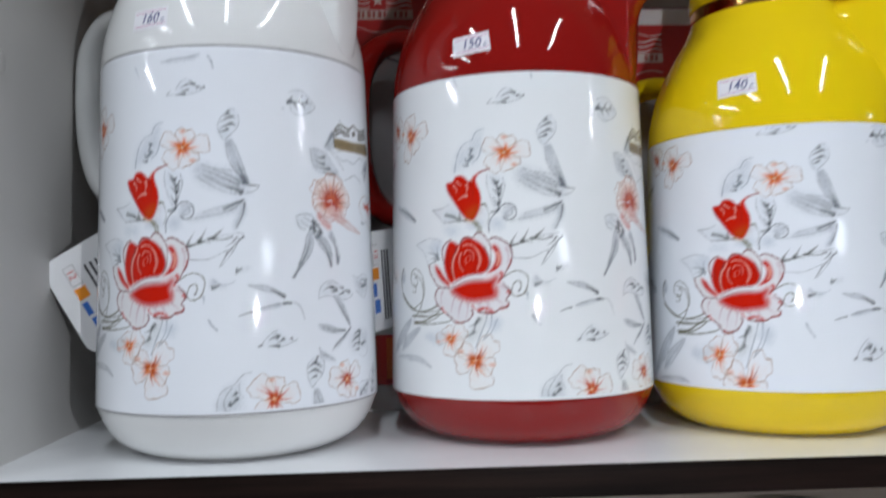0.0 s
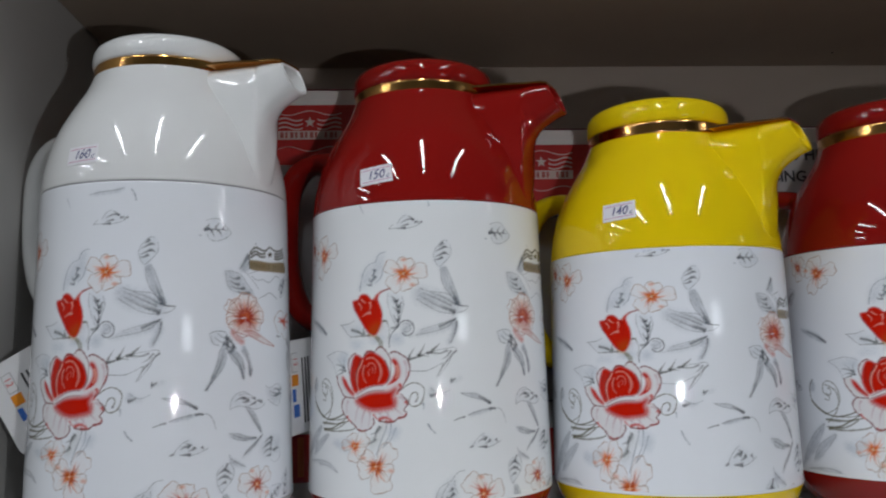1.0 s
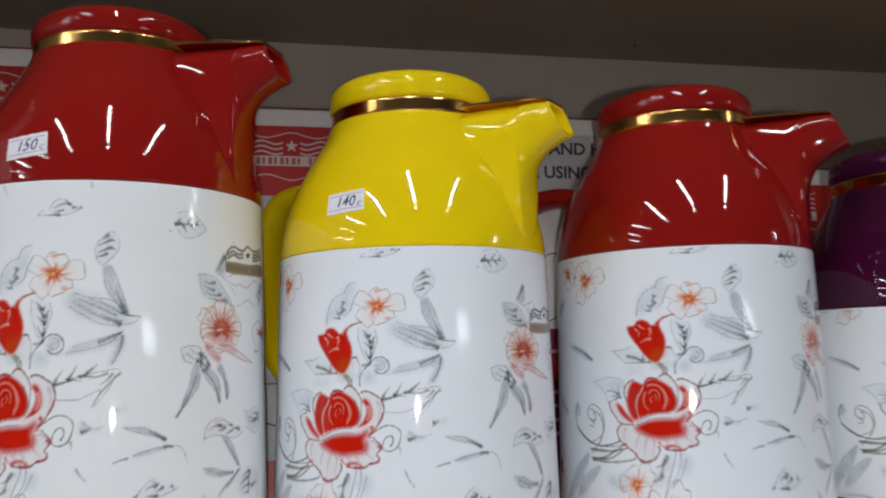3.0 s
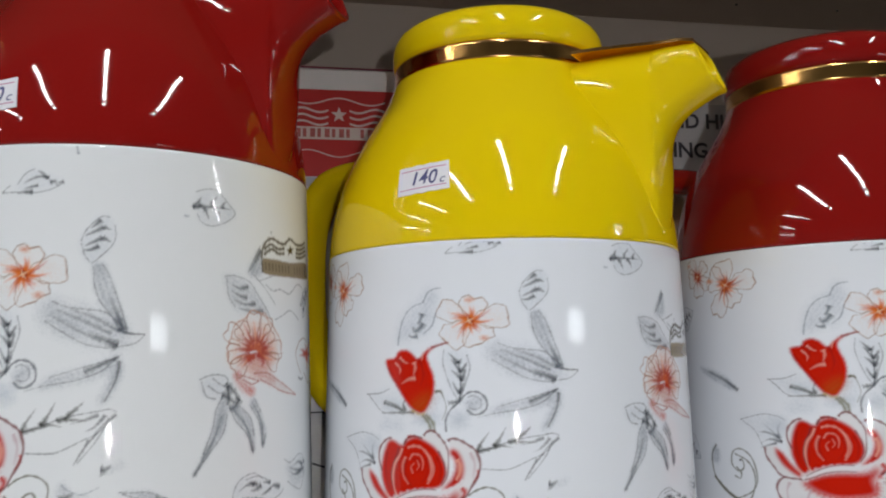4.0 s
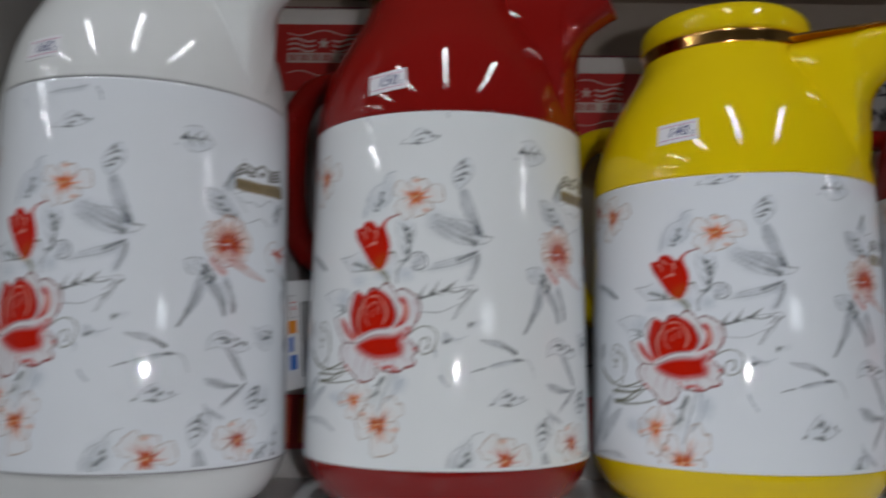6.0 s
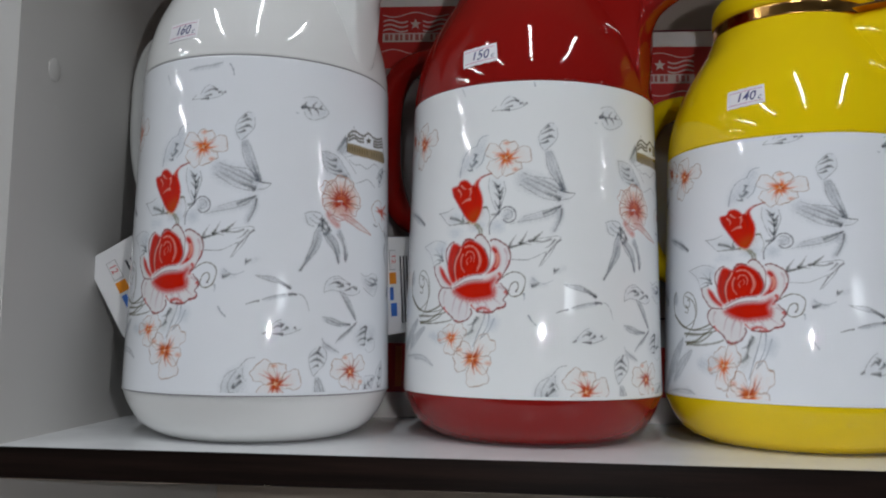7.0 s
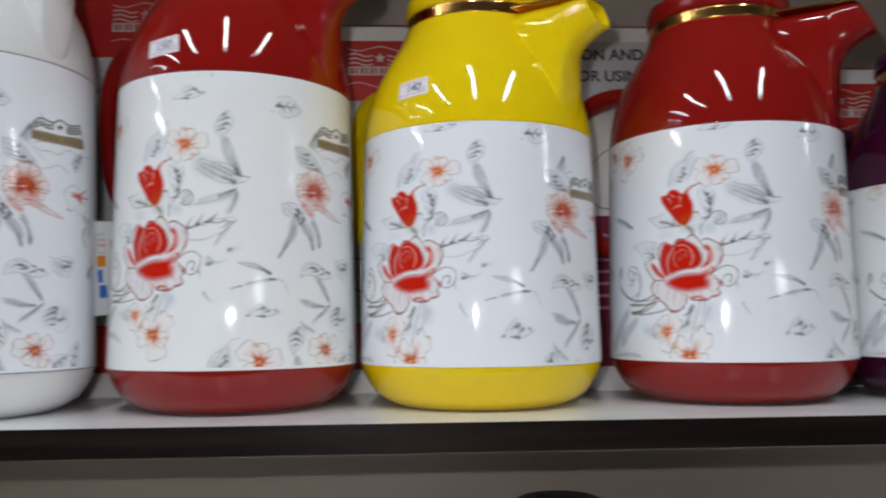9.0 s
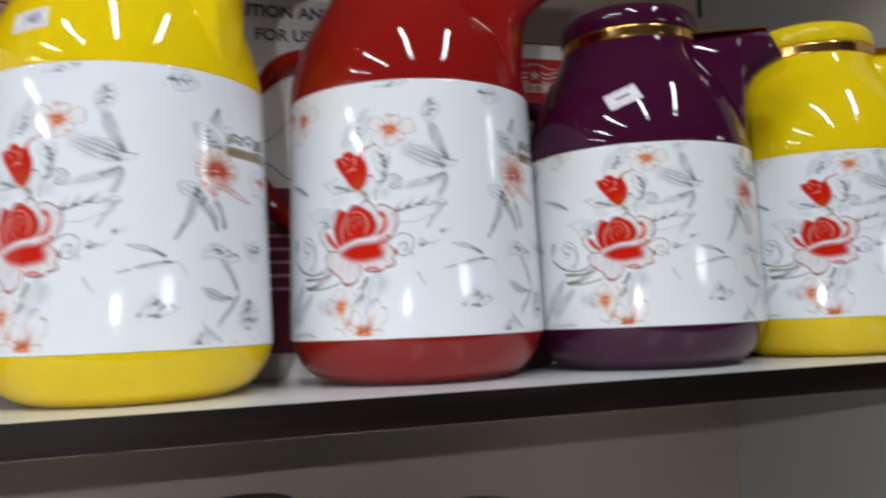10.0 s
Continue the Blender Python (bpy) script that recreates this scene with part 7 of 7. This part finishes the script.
def carton(x, width, height, words, side_text=False, foot=BOX_RED):
    """A tall flask carton, front towards the shopper: white rim, red band with an emblem, grey picture panel, coloured foot."""
    d = 0.145
    yf = 0.4375
    ob = thing("flask_carton", pose(x, yf, SHELF_Z), words, "carton", "cartons behind the flasks")
    h = width / 2
    part("carton_body", box_bm(-h, h, 0.0, d, 0.0, height, 0.0012, 1), BOX_WHITE, ob)
    part("flap", box_bm(-h + 0.001, h - 0.001, 0.001, d - 0.002, height + 0.0002, height + 0.0010), BOX_PURPLE, ob)
    y = -0.0006
    z1 = height - 0.012
    part("foot_band", plate(-h, h, 0.018, 0.052, y), foot, ob)
    if side_text:
        part("picture_panel", plate(-h, h, 0.052, z1, y), BOX_GREY, ob, "grey printed panel")
        panel = part("text_panel", plate(-h + 0.004, h - 0.004, height - 0.30 if height > 0.32 else 0.10, z1 - 0.050, y - 0.0006), BOX_WHITE, ob)
        for text, z in (("CAUTION AND HINT", height - 0.0225), ("FOR USING", height - 0.0392)):
            vs, fs = letters(text, 0.0118, 0.0, 0.00032)
            part("caption", flat_bm(vs, fs, lambda a, b, z=z: Vector((a * 1.02, y - 0.0011, z + b))), BOX_INK, ob, "black printed caption")
        part("band", plate(-h, h, 0.052, 0.130, y - 0.0007), BOX_PURPLE, ob, "maroon printed band")
        for k in range(7):
            part("text_bar", plate(-h + 0.010, h - 0.012 - 0.01 * (k % 3), 0.060 + 0.009 * k, 0.0622 + 0.009 * k, y - 0.0013), PINK_INK, ob)
        part("sketch_line", wave(-h + 0.012, h - 0.012, height - 0.105, 0.010, 0.0008, y - 0.0015, 2.5, 40), BOX_INK, ob)
        part("sketch_line", wave(-h + 0.012, h - 0.012, height - 0.135, 0.006, 0.0008, y - 0.0015, 3.5, 40, 1.0), BOX_INK, ob)
        return ob
    part("red_band", plate(-h, h, height - 0.058, z1, y), BOX_RED, ob, "red printed band")
    part("picture_panel", plate(-h, h, 0.052, height - 0.0585, y), BOX_GREY, ob, "grey printed panel")
    ez = height - 0.0255
    em = part("emblem_bar", plate(-0.024, 0.024, ez - 0.0130, ez - 0.0065, y - 0.0006), BOX_PALE, ob, "pale emblem bar")
    for k in range(12):
        if k != 8:
            part("emblem_mark", plate(-0.0222 + 0.0037 * k, -0.0222 + 0.0037 * k + 0.0026 - 0.0008 * (k % 2), ez - 0.0120, ez - 0.0076, y - 0.0012), BOX_MARK, em)
    part("wave_line", wave(-0.0240, 0.0240, ez + 0.0072, 0.0017, 0.0007, y - 0.0012, 1.5, phase=math.pi), BOX_PALE, ob)
    part("star", star_bm(0, ez, 0.0043, y - 0.0012), BOX_PALE, ob)
    for k in range(3):
        z = ez - 0.0045 + 0.0034 * k
        part("wave_line", wave(-0.0235, -0.0055, z, 0.0011, 0.0011, y - 0.0012, 1.0), BOX_PALE, ob)
        part("wave_line", wave(0.0055, 0.0235, z, 0.0011, 0.0011, y - 0.0012, 1.0, phase=math.pi), BOX_PALE, ob)
    part("wave_line", wave(-0.0240, 0.0240, ez - 0.0205, 0.0018, 0.0006, y - 0.0012, 1.5), BOX_PALE, ob)
    # picture: outlined oval of a flask and rows of small print
    bm = bmesh.new()
    rows = []
    for k in range(41):
        a = 2 * math.pi * k / 40
        rows.append([bm.verts.new((q * 0.050 * math.cos(a), y - 0.0012, height - 0.135 + q * 0.070 * math.sin(a))) for q in (1.0, 0.985)])
    for a, b in zip(rows, rows[1:]):
        bm.faces.new((a[0], b[0], b[1], a[1]))
    part("oval_line", bm, BOX_INK, ob)
    part("picture_patch", plate(-h + 0.002, -h + 0.040, height - 0.200, height - 0.075, y - 0.0006), BOX_WHITE, ob)
    part("picture_patch", plate(h - 0.034, h - 0.002, height - 0.210, height - 0.085, y - 0.0006), BOX_WHITE, ob)
    for k in range(9):
        part("text_bar", plate(h - 0.031, h - 0.005 - 0.006 * (k % 3), height - 0.100 - 0.011 * k, height - 0.0975 - 0.011 * k, y - 0.0012), BOX_GREY, ob)
    part("ruled_line", plate(-h, h, 0.0985, 0.0993, y - 0.0012), BOX_INK, ob)
    for k in range(14):
        part("foot_stripe", plate(-h + 0.006 + 0.0112 * k, -h + 0.0105 + 0.0112 * k, 0.022, 0.050, y - 0.0006), BOX_ORANGE, ob)
    return ob


carton(-0.0835, 0.166, 0.3085, "red and white flask carton with star emblem on the shelf")
carton(0.0910, 0.166, 0.2760, "red and grey flask carton with star emblem on the shelf")
carton(0.2660, 0.166, 0.2760, "grey flask carton with printed user caution on the shelf", True, BOX_PURPLE)
carton(0.4450, 0.166, 0.2440, "short red and white flask carton with star emblem")
carton(0.6250, 0.160, 0.2440, "short red and white flask carton in the shelf corner")


# ---- hang tags on the handles ----
def hang_tag(m, words):
    ob = thing("hang_tag", m, words, "tag", "hang tags")
    w, h, r = 0.060, 0.052, 0.008
    bm = bmesh.new()
    ring = []
    for cx, cz, a0 in ((w / 2 - r, h / 2 - r, 0), (-w / 2 + r, h / 2 - r, 90), (-w / 2 + r, -h / 2 + r, 180), (w / 2 - r, -h / 2 + r, 270)):
        for k in range(7):
            a = radians(a0 + 15 * k)
            ring.append((cx + r * math.cos(a), cz + r * math.sin(a)))
    front = [bm.verts.new((a, -0.0004, b)) for a, b in ring]
    rear = [bm.verts.new((a, 0.0004, b)) for a, b in ring]
    bm.faces.new(front)
    bm.faces.new(rear[::-1])
    for k in range(len(ring)):
        j = (k + 1) % len(ring)
        bm.faces.new((front[k], rear[k], rear[j], front[j]))
    card = part("card", bm, CARD, ob, smooth=40)
    y = -0.0006

    def mark(name, x0, x1, z0, z1, mat):
        part(name, box_bm(x0, x1, y - 0.0001, y + 0.0003, z0, z1), mat, card)
    for k, (a, b) in enumerate(((0.010, 0.024), (0.005, 0.024))):
        mark("heading_bar", a, b, 0.0150 - 0.006 * k, 0.0190 - 0.006 * k, TAG_RED)
    for k in range(3):
        mark("text_bar", -0.018, 0.024, 0.0035 - 0.0035 * k, 0.0048 - 0.0035 * k, BOX_INK)
    mark("symbol_frame", -0.022, -0.0095, -0.0152, -0.0086, BOX_GREY)
    part("symbol_panel", box_bm(-0.0215, -0.0100, y - 0.0004, y + 0.0001, -0.0147, -0.0091), CARD, card)
    vs, fs = letters("12", 0.0062)
    part("number", flat_bm(vs, fs, lambda a, b: Vector((-0.0165 + a, y - 0.0008, -0.0119 + b))), TAG_RED, card)
    mark("orange_square", -0.0080, -0.0010, -0.0155, -0.0085, TAG_ORANGE)
    mark("blue_mark", 0.0010, 0.0090, -0.0155, -0.0120, TAG_BLUE)
    mark("blue_mark", 0.0110, 0.0190, -0.0150, -0.0088, TAG_BLUE)
    # loop of thread
    pts = [(0.022, 0.0, 0.021), (0.026, 0.004, 0.034), (0.030, 0.012, 0.046), (0.034, 0.020, 0.055)]
    part("thread", sweep([tuple(p) for p in spline(pts, 4)], 0.0004, 0.0004, (0.2, -0.9, 0.3), 6, 2.0), CARD, ob)
    return ob


hang_tag(pose(-0.2415, 0.352, 1.2880, 0, 0, 0) @ pose(0, 0, 0, 0, 60, 0), "white rounded card tag hanging from the white flask")
hang_tag(pose(-0.0805, 0.372, 1.2900, 0, 0, 64) @ pose(0, 0, 0, 0, 84, 0), "white rounded card tag hanging from the red flask")


# ---- pots on the shelf below ----
def pot(x, y, top, words):
    ob = thing("cooking_pot", pose(x, y, TOPS[0]), words, "pot", "pots on the lower shelf")
    h = top - TOPS[0]
    part("pot_body", lathe([(0.0, 0.002), (0.080, 0.0), (0.086, 0.006), (0.088, 0.02), (0.089, h - 0.052), (0.091, h - 0.048)]), DARK_METAL, ob)
    part("lid", lathe([(0.091, h - 0.0478), (0.0915, h - 0.044), (0.086, h - 0.041), (0.066, h - 0.031), (0.035, h - 0.0245), (0.0, h - 0.023)]), LID_BROWN, ob, "bronze enamel lid")
    part("knob", lathe([(0.012, h - 0.0242), (0.010, h - 0.018), (0.018, h - 0.010), (0.034, h - 0.006), (0.0355, h - 0.003), (0.031, h - 0.0008), (0.0, h)]), DARK_METAL, ob)


pot(0.2260, 0.47, 1.1165, "dark enamel cooking pot with a bronze lid")
pot(0.4000, 0.48, 1.0950, "dark enamel cooking pot with a bronze lid")
